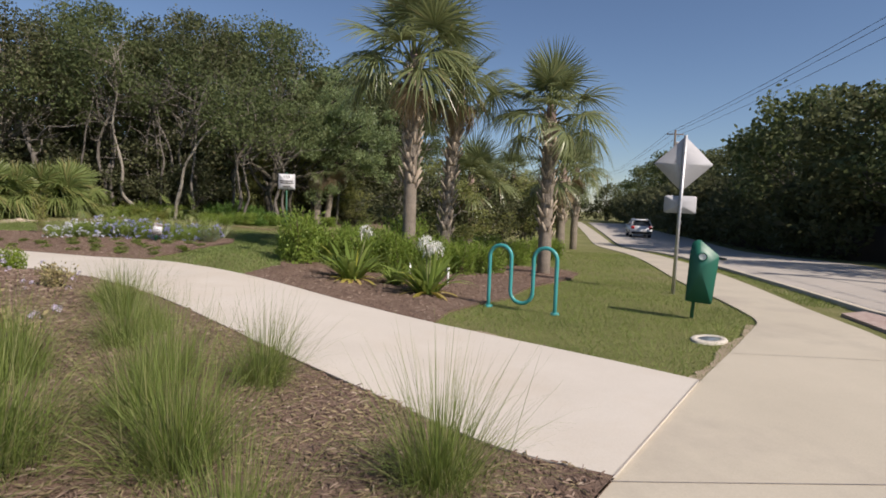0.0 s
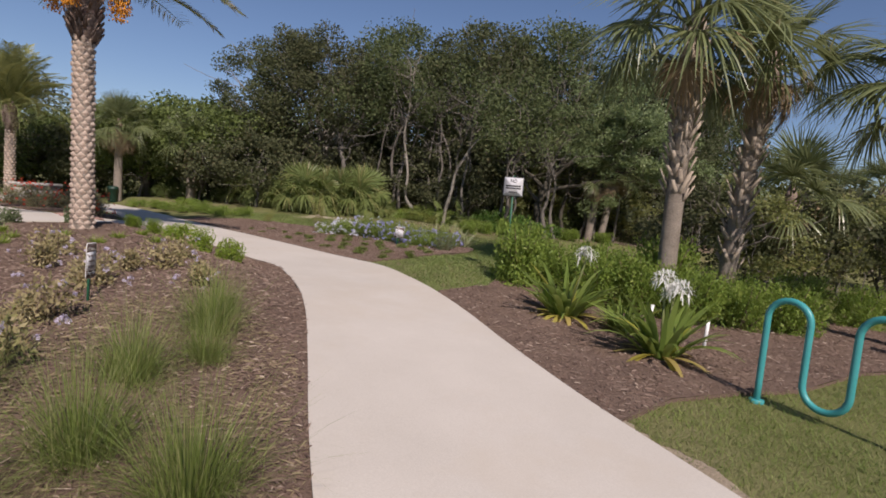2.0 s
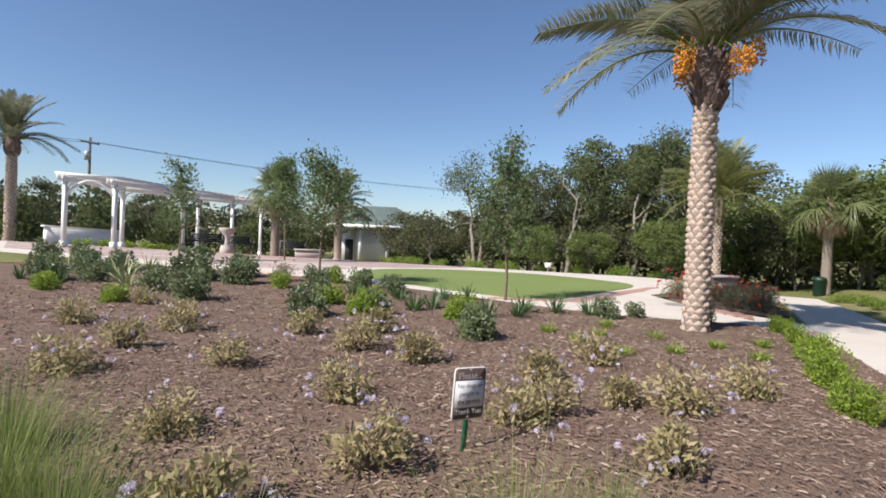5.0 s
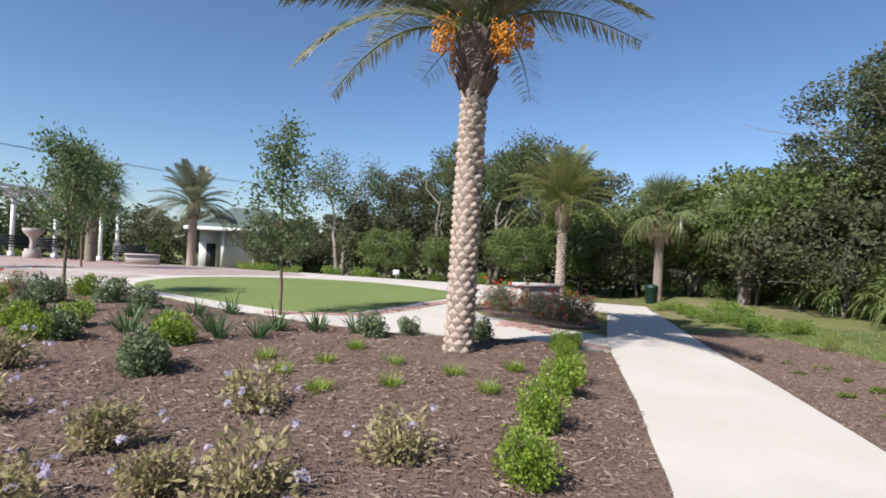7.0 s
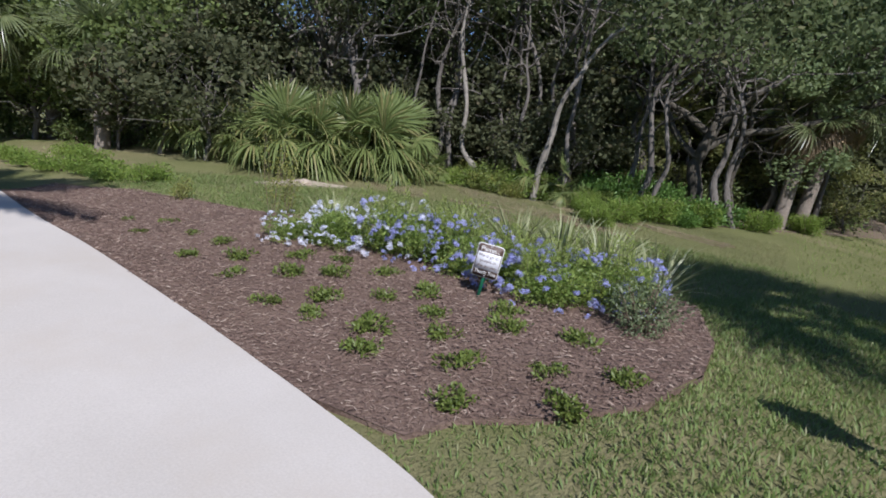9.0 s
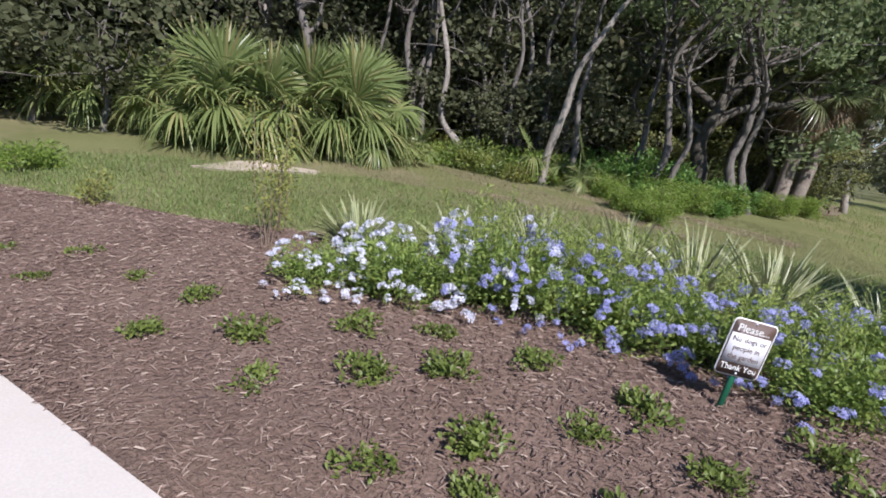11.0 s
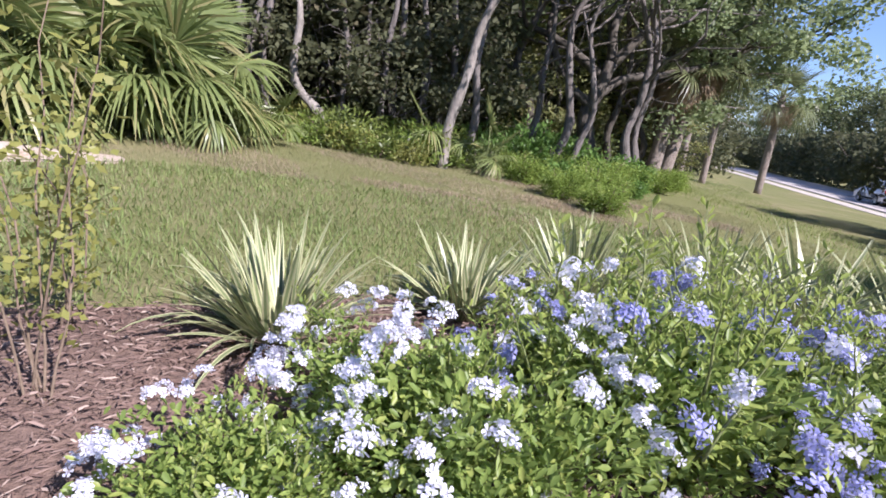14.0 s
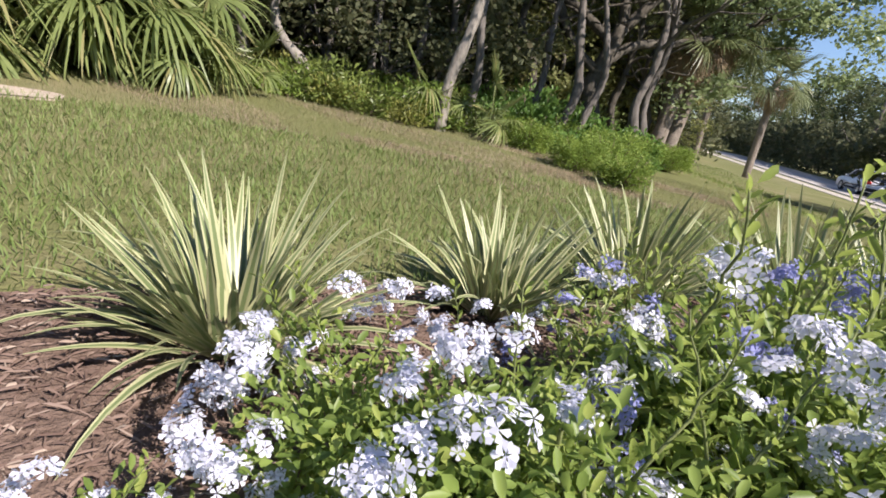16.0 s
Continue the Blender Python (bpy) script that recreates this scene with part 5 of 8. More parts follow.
# ---- shrubs and flowers ----
def bush_meshes(seed, rad, high, n, leaf, mat, wide=0.5, hollow=0.55, stems=9, stem_mat="twig", flat=0.2, lumps=12, broad=False, puff=1.0):
    """Leaves crowded in the outer shell of an uneven mound, on branching stems."""
    r = np.random.default_rng(seed)
    g, w = Geo(), Geo()
    lump = np.stack([np.cos(a := r.uniform(0, 6.283, lumps)), np.sin(a), r.uniform(0.1, 1, lumps)], 1)
    lump[:, :2] *= r.uniform(0.25, 0.8, (lumps, 1))
    c = lump[r.integers(0, lumps, n)]
    q = r.normal(size=(n, 3))
    q /= np.linalg.norm(q, axis=1, keepdims=True)
    q *= (r.uniform(hollow, 1, n) ** 0.5)[:, None] * puff * r.uniform(0.30, 0.42, lumps)[r.integers(0, lumps, n)][:, None]
    p = (c * (0.68, 0.68, 0.62) + q) * (rad, rad, high)
    p[:, 2] = np.abs(p[:, 2]) + 0.01
    d = p / np.array([rad, rad, high]) - (0, 0, 0.15) + r.normal(0, 0.5, (n, 3))
    if broad:
        g.broad(p, leaf, leaf * wide, d + (0, 0, 0.25))
    else:
        g.leaves(p, leaf, leaf * wide, d, flat=flat)
    for k in range(stems):
        e = lump[k % lumps] * (rad * 0.75, rad * 0.75, high * 0.8)
        w.tube(limb_path((r.normal(0, 0.02), r.normal(0, 0.02), -0.03), e, 6, r, 0.012), np.linspace(0.011, 0.003, 6) * (0.5 + high), 5, cap=False)
    return w.mesh("woody_base", [MAT[stem_mat]]), g.mesh("foliage", [MAT[mat]]), lump


def floret_mesh(seed, n, size, petal, mat):
    """A loose head of flat five-petalled flowers on short tubes, each turned its own way."""
    r = np.random.default_rng(seed)
    g = Geo()
    for _ in range(n):
        c = r.normal(size=3)
        c /= np.linalg.norm(c)
        c[2] = abs(c[2]) * 0.9 - 0.15
        nrm = Vector(c + (0, 0, 0.35) + r.normal(0, 0.4, 3)).normalized()
        u = np.array(nrm.orthogonal().normalized())
        v = np.cross(np.array(nrm), u)
        c = c * size * r.uniform(0.55, 1.2)
        turn, q = r.uniform(0, 6.283), petal * r.uniform(0.75, 1.15)
        for k in range(5):
            a = turn + k * 1.2566 + r.normal(0, 0.08)
            d = np.cos(a) * u + np.sin(a) * v
            s = np.cross(np.array(nrm), d)
            lift = np.array(nrm) * q * r.uniform(-0.12, 0.25)
            g.add([c + d * q * 0.08, c + d * q * 0.78 + s * q * 0.33 + lift, c + d * q + lift, c + d * q * 0.78 - s * q * 0.33 + lift], [(0, 1, 2, 3)])
        g.ribbons(c[None] - 0.3 * size * np.array(nrm)[None], np.array(nrm)[None], 0.3 * size, 0.002, 0.0, 1, slot=1)
    return g.mesh("flower_head", [MAT[mat], MAT["stem"]])


def bush(name, meshes, x, y, turn, size, label, category, group, heads=(), n_heads=0, seed=0, rad=0.3, high=0.3, zone=None, tall=1.0):
    ob = thing(name, Matrix.LocRotScale(on(x, y), Euler((0, 0, radians(turn))), (size, size, size * tall)), label, category, group)
    part("woody_base", meshes[0], None, ob)
    part("foliage", meshes[1], None, ob)
    r = np.random.default_rng(seed + 500)
    for k in range(n_heads):
        a, u = r.uniform(0, 6.283), r.uniform(0.0, 1.0) ** (1.25 if n_heads > 30 else 1.0)
        q = Vector((math.cos(a) * rad * 0.97 * math.sqrt(1 - (u * 0.8) ** 2), math.sin(a) * rad * 0.97 * math.sqrt(1 - (u * 0.8) ** 2), high * (0.12 + 0.95 * u)))
        m = heads[k % len(heads)]
        s = r.uniform(0.8, 1.35)
        part("flower_head", m, None, ob, at=Matrix.LocRotScale(q, Euler((r.normal(0, 0.5), r.normal(0, 0.5), a)), (s, s, s)))
    return ob


BOX = [bush_meshes(201 + k, 0.33, 0.44, 2600, 0.032, "boxleaf", 0.62, lumps=18) for k in range(3)]
BOX_AT = [(-6.22, 7.55, 1.1), (-7.2, 7.76, 1.15), (-8.3, 8.02, 1.1), (-8.85, 8.2, 0.95), (-9.6, 8.25, 0.9), (-10.4, 8.3, 0.85), (-10.9, 8.55, 0.8)]
for k, (x, y, s) in enumerate(BOX_AT):
    bush("boxwood", BOX[k % 3], x, y, 50 * k, s * 0.86, "bright green clipped boxwood edging the path", "shrub", "boxwood row")
GREEN = [bush_meshes(211 + k, 0.36, 0.46, 1700, 0.055, "boxleaf" if k == 0 else "darkshrub", 0.5) for k in range(3)]
GREEN_AT = [(-7.6, 4.12, 1, 1.0), (-8.44, 2.23, 0, 0.8), (-9.3, 2.0, 0, 0.8), (-8.74, 3.67, 0, 0.9), (-8.0, 1.6, 2, 1.1), (-8.6, 2.4, 1, 0.9), (-9.1, 1.4, 0, 0.8), (-10.23, 7.18, 1, 0.75), (-9.94, 5.75, 2, 0.8), (-10.27, 6.2, 2, 0.6), (-8.5, -0.8, 2, 1.2), (-9.9, 0.8, 1, 0.9), (-9.0, -2.0, 2, 1.0), (-7.8, -1.6, 0, 0.7), (-10.6, -0.5, 0, 0.8), (-10.8, -2.4, 1, 1.0), (-9.6, -4.0, 2, 1.0), (-8.3, -3.6, 0, 0.8), (-9.3, -4.8, 2, 1.3), (-10.6, -5.3, 1, 1.3), (-11.5, -5.4, 2, 1.2), (-11.2, -3.1, 2, 1.7), (-10.7, -1.5, 1, 1.4), (-12.0, -2.3, 2, 1.3), (-11.0, 0.1, 1, 1.1), (-11.4, 0.9, 2, 1.0), (-12.0, 0.0, 0, 0.9), (-11.0, 1.8, 2, 0.9), (-12.2, -7.2, 2, 1.4), (-12.6, -9.0, 1, 1.4)]
for k, (x, y, m, s) in enumerate(GREEN_AT):
    bush("garden_shrub", GREEN[m], x, y, 77 * k, s, "bushy bright green garden shrub on mulch" if m == 0 else "dark green leafy garden shrub on mulch", "shrub", "garden shrubs")
LAV = [floret_mesh(221, 9, 0.020, 0.011, "lavender"), floret_mesh(222, 7, 0.018, 0.010, "lavender")]
YEL = [bush_meshes(231 + k, 0.27, 0.30, 520, 0.045, "yellowleaf", 0.42, 0.2, 18) for k in range(3)]
YEL_AT = [(-5.28, 2.31), (-5.41, 1.02), (-6.42, 0.77), (-4.79, 3.7), (-6.17, 3.81), (-3.91, 2.95), (-3.89, 4.26), (-3.1, 3.78), (-4.7, 4.98), (-6.84, 5.54), (-5.44, 5.65), (-6.2, 6.75), (-6.4, 3.05), (-4.3, 5.9), (-4.52, 1.3), (-7.94, -1.18), (-5.94, 5.0), (-5.5, 6.1), (-5.03, 5.13), (-6.9, 2.2), (-7.2, 0.2), (-6.3, -0.6), (-7.4, 2.9)]
for k, (x, y) in enumerate(YEL_AT):
    bush("lantana", YEL[k % 3], x, y, 61 * k, 1.1 + 0.4 * ((k * 7) % 5) / 5, "half-dry yellow lantana with a few lavender flower heads", "shrub", "lantanas", LAV, 5 + k % 5, k, 0.28, 0.24)
TUFT = []
for k in range(3):
    g, r = Geo(), np.random.default_rng(241 + k)
    n = 170
    a = r.uniform(0, 6.283, n)
    rad = r.uniform(0, 0.06, n)
    g.ribbons(np.stack([np.cos(a) * rad, np.sin(a) * rad, np.full(n, -0.02)], 1), np.stack([np.cos(a) * 0.6, np.sin(a) * 0.6, np.ones(n)], 1) + r.normal(0, 0.2, (n, 3)), r.uniform(0.14, 0.26, n), 0.007, r.uniform(0.1, 0.5, n), 3)
    TUFT.append(g.mesh("tuft", [MAT["boxleaf"]]))
for k, (x, y) in enumerate([(-8.4, 4.93), (-9.2, 5.71), (-8.56, 6.29), (-7.74, 6.41), (-7.44, 5.83), (-8.29, 6.97), (-7.81, 7.31), (-8.74, 7.59), (-8.42, 5.58), (-7.9, 5.3)]):
    ob = thing("grass_tuft", Matrix.LocRotScale(on(x, y), Euler((0, 0, k)), (1, 1, 1)), "small bright green ornamental grass tuft on mulch", "grass tuft", "green tufts")
    part("tuft", TUFT[k % 3], None, ob)


def strap_meshes(seed, n, reach, width, spread, droop, mat, tip=0.05):
    r = np.random.default_rng(seed)
    g = Geo()
    a = r.uniform(0, 6.283, n)
    rad = r.uniform(0, 0.05, n) * reach / 0.5
    lean = spread * np.sqrt(r.uniform(0, 1, n))
    g.ribbons(np.stack([np.cos(a) * rad, np.sin(a) * rad, np.full(n, -0.03)], 1), np.stack([np.cos(a) * lean, np.sin(a) * lean, np.ones(n)], 1), reach * r.uniform(0.6, 1.15, n), width * r.uniform(0.7, 1.15, n), r.uniform(0.3, 1.0, n) * droop, 6, tip=tip, wide=0.3, fold=0.12)
    return g.mesh("leaf_clump", [MAT[mat]])


AGAP = [strap_meshes(251 + k, 46, 0.48, 0.022, 0.9, 0.35, "agap") for k in range(2)]
for k, (x, y) in enumerate([(-9.25, 3.96), (-9.94, 4.43), (-10.0, 4.97), (-9.6, 3.0), (-9.2, 2.8), (-9.64, 3.65), (-10.1, 5.5), (-9.4, 4.4), (-11.0, -4.5), (-10.0, -6.0), (-9.2, -5.4), (-11.5, -7.5), (-10.4, -3.4), (-9.9, -5.2), (-10.9, -5.0), (-11.6, -4.2), (-10.4, -4.6), (-12.0, -5.6), (-9.0, -4.2), (-10.2, 2.2), (-10.6, 2.9), (-10.4, 1.2), (-10.9, 3.3)]):
    ob = thing("agapanthus", Matrix.LocRotScale(on(x, y), Euler((0, 0, k * 1.3)), (1.0, 1.0, 1.0)), "blue-green strap-leaved clump at the bed edge", "perennial", "agapanthus clumps")
    part("leaf_clump", AGAP[k % 2], None, ob)

# muhly grass by the path
MUH = []
for k in range(3):
    g, r = Geo(), np.random.default_rng(261 + k)
    n = 1150
    a = r.uniform(0, 6.283, n)
    rad = np.abs(r.normal(0, 0.09, n))
    lean = np.abs(r.normal(0, 0.52, n))
    d = np.stack([np.cos(a) * lean, np.sin(a) * lean, np.ones(n)], 1)
    g.ribbons(np.stack([np.cos(a) * rad, np.sin(a) * rad, np.full(n, -0.03)], 1), d, r.uniform(0.3, 1.0, n) * 1.12, 0.0029, r.uniform(0.1, 0.8, n), 4, tip=0.12, wide=0.2)
    MUH.append(g.mesh("tuft", [MAT["muhly"]]))
MUH_AT = [(-1.3, 3.87, 0.9), (0.02, 2.6, 1.0), (-1.28, 2.55, 1.1), (-2.07, 2.37, 1.12), (-2.58, 4.28, 0.8), (-3.1, 5.17, 0.85), (-2.78, 3.4, 0.88), (-1.92, 3.7, 0.85), (-2.62, 4.8, 0.6), (-2.9, 2.9, 0.98), (-3.3, 1.6, 0.95), (-1.9, 1.6, 1.05), (-3.4, 2.3, 0.75), (-2.6, 1.2, 0.9), (-3.5, 5.52, 0.6), (-0.75, 1.9, 0.8), (-1.75, 3.05, 0.85)]
for k, (x, y, s) in enumerate(MUH_AT):
    ob = thing("muhly_grass", Matrix.LocRotScale(on(x, y), Euler((0, 0, k * 1.7)), (s * 1.04, s * 1.04, s * 1.04)), "wispy clump of green and straw muhly grass", "ornamental grass", "muhly clumps")
    part("tuft", MUH[k % 3], None, ob)

# groundcover in the bed before the plumbago
COVER = [bush_meshes(271 + k, 0.23, 0.11, 300, 0.040, "coverleaf", 0.55, 0.1, 6, lumps=14, broad=True) for k in range(3)]
COVER_AT = [(-9.27, 11.34), (-8.81, 11.6), (-8.5, 11.3), (-8.12, 11.6), (-8.34, 11.9), (-8.0, 12.05), (-7.79, 11.8), (-7.81, 11.14), (-7.48, 11.46), (-7.46, 12.05), (-7.15, 11.7), (-6.93, 11.92), (-6.67, 11.66), (-6.88, 11.3), (-10.3, 11.39), (-10.88, 11.55), (-10.39, 11.76), (-9.81, 11.74), (-9.32, 11.73), (-6.3, 12.0), (-7.38, 11.2), (-6.75, 11.04), (-6.41, 11.45), (-6.14, 11.19), (-5.95, 10.9), (-5.66, 11.35), (-5.46, 11.12), (-5.29, 11.5), (-6.15, 11.73), (-5.66, 11.86)]
for k, (x, y) in enumerate(COVER_AT):
    bush("groundcover", COVER[k % 3], x, y, 83 * k, (0.5 if x < -9.3 else 0.7) + 0.3 * ((k * 3) % 5) / 5, "low glossy green groundcover plant in mulch", "groundcover", "groundcover plants")

# plumbago
BLUE = [floret_mesh(281 + k, 17, 0.027, 0.0125, "blue_petal") for k in range(3)]
PALE = [floret_mesh(285 + k, 17, 0.028, 0.0125, "pale_petal") for k in range(3)]
PLUM = [bush_meshes(291 + k, 0.52, 0.50, 4200, 0.036, "plumleaf", 0.44, 0.2, 18, "stem", lumps=34, broad=k < 2, puff=0.74) for k in range(4)]
PLUM_AT = [(-8.87, 12.18, 0.74, 1, 0.8), (-8.7, 12.6, 0.78, 1, 0.9), (-8.4, 12.42, 0.92, 1, 0.95), (-7.95, 12.68, 1.1, 2, 1.0), (-7.5, 12.68, 1.0, 0, 0.9), (-7.1, 12.75, 1.05, 0, 1.0), (-6.65, 12.75, 1.0, 0, 0.85), (-6.2, 12.55, 1.0, 0, 0.85), (-5.85, 12.95, 1.0, 0, 0.9), (-6.9, 13.2, 0.95, 0, 0.78), (-6.3, 13.1, 0.95, 0, 0.8), (-8.15, 13.0, 0.88, 2, 0.85), (-7.6, 13.1, 0.95, 0, 1.0)]
for k, (x, y, s, c, h) in enumerate(PLUM_AT):
    heads = PALE if c == 1 else (PALE + BLUE if c == 2 else BLUE)
    lab = "spreading plumbago thick with pale blue-white flowers" if c else "spreading plumbago covered in sky-blue flower heads"
    bush("plumbago", PLUM[k % 2 if k in (0, 1, 2, 3, 11) else 2 + k % 2], x, y, 71 * k, s, lab, "flowering shrub", "plumbago drift", heads, 74 if k < 4 else 56, k, 0.44, 0.45, tall=h)

# upright leafy shoots standing out of the plumbago
def shoot_mesh(seed):
    r = np.random.default_rng(seed)
    g = Geo()
    p = limb_path((0, 0, 0), (r.normal(0, 0.04), r.normal(0, 0.04), 0.30), 8, r, 0.006)
    g.tube(p, np.linspace(0.004, 0.0015, 8), 5, slot=1)
    t = np.linspace(0.05, 1.0, 26)
    c = np.stack([np.interp(t, np.linspace(0, 1, 8), p[:, j]) for j in range(3)], 1)
    a = np.arange(26) * 2.4
    d = np.stack([np.cos(a), np.sin(a), 0.5 + 0.8 * t], 1)
    g.broad(c + d * 0.016, 0.040, 0.013, d)
    return g.mesh("shoot", [MAT["shootleaf"], MAT["stem"]])


SHOOTS = [shoot_mesh(296 + k) for k in range(3)]
r_ = np.random.default_rng(299)
for ob in [o_ for o_ in scene.objects if o_.name.startswith("plumbago") and o_.parent is None]:
    n = 5 if ob.location.x < -8.3 else 26
    for j in range(n):
        a, q = r_.uniform(0, 6.283), r_.uniform(0.05, 0.38)
        z = 0.42 * math.sqrt(max(0.05, 1 - (q / 0.5) ** 2)) - 0.05
        k = r_.uniform(0.5, 0.8) if ob.location.x < -8.3 else r_.uniform(0.5, 1.0)
        part("shoot", SHOOTS[j % 3], None, ob, at=Matrix.LocRotScale((math.cos(a) * q, math.sin(a) * q, z), Euler((r_.normal(0, 0.25), r_.normal(0, 0.25), a)), (k, k, k)))

# variegated flax behind
def striped(name):
    m, nt, p, out = start(name)
    geo = nt.nodes.new("ShaderNodeNewGeometry")
    col = ramp(nt, geo.outputs["Random Per Island"], [(0.0, (0.22, 0.25, 0.11)), (0.5, (0.33, 0.34, 0.17)), (1.0, (0.44, 0.43, 0.24))])
    nt.links.new(col, p.inputs["Base Color"])
    p.inputs["Roughness"].default_value = 0.45
    return m


MAT["flax"] = striped("cream_striped_leaves")


def flax_blade(seed, droop):
    """One arching blade, cream along both margins and grey-green along the middle."""
    r = np.random.default_rng(seed)
    g = Geo()
    base, d, side = np.array([[0.0, 0, 0]]), np.array([[0.0, 0.28, 1.0]]), np.array([[1.0, 0, 0]])
    w = 0.023
    for off, ww, slot in ((-0.36, 0.29, 0), (0.0, 0.43, 1), (0.36, 0.29, 0)):
        k = 9
        t = np.linspace(0, 1, k + 1)
        bend = 0.18 + droop * t**1.7
        z = np.cumsum(np.cos(bend)) / k - np.cos(bend[0]) / k
        y = np.cumsum(np.sin(bend)) / k - np.sin(bend[0]) / k
        wid = w * np.where(t < 0.35, 0.6 + 0.4 * t / 0.35, 1 - 0.94 * (np.maximum(t - 0.35, 0) / 0.65) ** 1.8)
        x0, x1 = wid * (off - ww / 2), wid * (off + ww / 2)
        fold = 0.30
        v = np.concatenate([np.stack([x0, y + np.abs(x0) * fold * 0.5, z + np.abs(x0) * fold], 1), np.stack([x1, y + np.abs(x1) * fold * 0.5, z + np.abs(x1) * fold], 1)])
        i = np.arange(k)
        g.add(v, np.stack([i, i + k + 1, i + k + 2, i + 1], 1), None, slot)
    return g.mesh("blade", [MAT["flax"], MAT["flaxgreen"]])


MAT["flaxgreen"] = leafy("flax_green", (0.13, 0.18, 0.07), (0.25, 0.30, 0.13), 0.3, 0.4)
BLADES = [flax_blade(301 + k, d) for k, d in enumerate((0.2, 0.5, 0.85, 1.3))]
for k, (x, y, s, n) in enumerate(((-9.14, 13.0, 0.56, 200), (-8.52, 13.5, 0.53, 150), (-8.0, 13.85, 0.66, 100), (-7.3, 14.0, 0.80, 100), (-6.3, 14.0, 0.82, 80), (-5.7, 13.6, 0.72, 60), (-6.8, 14.05, 0.78, 80), (-10.19, -3.98, 0.85, 40), (-11.6, -7.0, 0.9, 40), (-11.9, -4.9, 0.8, 40), (-9.4, -3.0, 0.8, 40))):
    ob = thing("variegated_flax", Matrix.Translation(on(x, y)), "arching clump of cream-striped flax lily leaves", "perennial", "variegated flax")
    r_ = np.random.default_rng(320 + k)
    for j in range(n):
        az, tilt = j * 2.39996 + r_.normal(0, 0.25), r_.uniform(-0.05, 0.78)
        L = s * 0.84 * r_.uniform(0.55, 1.08)
        m = BLADES[min(3, int(max(0, (tilt + 0.05) / 1.05 * 2.8 + r_.normal(0.3, 1.1))))]
        part("blade", m, None, ob, at=Matrix.Translation((math.cos(az + 1.57) * 0.05, math.sin(az + 1.57) * 0.05, -0.02)) @ Euler((0, 0, az)).to_matrix().to_4x4() @ Euler((-tilt, r_.normal(0, 0.28), r_.normal(0, 0.55))).to_matrix().to_4x4() @ Matrix.Diagonal((1.0, L, L, 1)))

MAT["yellowgreen"] = leafy("yellowing_leaves", (0.17, 0.19, 0.04), (0.36, 0.36, 0.10), 0.4, 0.5)
# thin sapling at the bed's back
for k, (x, y, h) in enumerate(((-9.5, 12.42, 0.98), (-9.75, 12.8, 0.8), (-11.3, 12.3, 0.3))):
    g, w, r = Geo(), Geo(), np.random.default_rng(311 + k)
    tips = []
    for _ in range(6):
        e = np.array([r.normal(0, 0.12), r.normal(0, 0.14), h * r.uniform(0.45, 1.05)])
        q = limb_path((r.normal(0, 0.03), r.normal(0, 0.03), -0.03), e, 7, r, 0.015)
        w.tube(q, np.linspace(0.0045, 0.0015, 7), 4, cap=False)
        tips += [q[j] + r.normal(0, 0.045, 3) for j in (2, 3, 4, 5, 6) for _ in range(15)]
    g.leaves(np.array(tips), 0.032, 0.018)
    ob = thing("sapling", on(x, y), "spindly half-bare sapling with small yellow-green leaves", "shrub", "saplings")
    part("woody_base", w, MAT["twig"], ob)
    part("foliage", g, MAT["yellowgreen"], ob)

# hedge behind the lilies, and the low bushes at the wood's foot
HEDGE = [bush_meshes(321 + k, 0.75, 0.85, 4800, 0.06, "hedgeleaf", 0.38, 0.1, 26, lumps=64, puff=0.62) for k in range(3)]
for k, (x, y, s) in enumerate(((-2.95, 10.75, 1.05), (-2.3, 11.2, 1.1), (-1.6, 11.0, 0.95), (-1.0, 11.0, 0.9), (-0.3, 11.2, 0.95), (0.35, 11.4, 0.85), (0.95, 11.9, 0.8), (-2.0, 12.0, 1.1), (-0.9, 12.2, 1.1), (0.2, 12.6, 1.0), (1.1, 13.2, 0.8), (-3.1, 11.9, 1.0), (1.9, 13.7, 0.75), (2.6, 14.8, 0.75), (3.3, 16.2, 0.7))):
    bush("hedge_bush", HEDGE[k % 3], x, y, 97 * k, s * (1.05, 0.9, 1.1, 0.95)[k % 4], "loose fresh-green shrub in the row behind the lilies", "shrub", "shrub row", tall=(1.45, 1.25, 1.35, 1.6, 1.3)[k % 5])
for k, (x, y, s) in enumerate(((-8.1, 17.9, 0.6), (-7.7, 17.2, 0.58), (-7.35, 16.7, 0.55), (-7.3, 17.6, 0.7), (-7.0, 18.6, 0.85), (-6.5, 19.6, 0.85), (-8.4, 18.9, 0.55), (-5.6, 20.8, 0.8), (-4.9, 22.4, 0.8), (-7.6, 19.4, 0.8))):
    bush("wood_edge_bush", HEDGE[k % 3], x, y, 57 * k, s, "dense green bush at the foot of the oaks", "shrub", "wood edge bushes", tall=0.8)
EDGEB = [bush_meshes(331 + k, 0.5, 0.34, 1600, 0.05, "hedgeleaf", 0.4, 0.2, 8) for k in range(2)]
for k, (x, y) in enumerate(((-17.2, 11.9), (-16.4, 12.1), (-15.6, 12.15), (-14.8, 12.2), (-14.1, 12.4), (-13.4, 12.4), (-12.9, 12.7), (-15.2, 12.8), (-16.2, 12.9))):
    bush("border_shrub", EDGEB[k % 2], x, y, 45 * k, 0.95, "low green shrub in the border beside the path end", "shrub", "border shrubs")
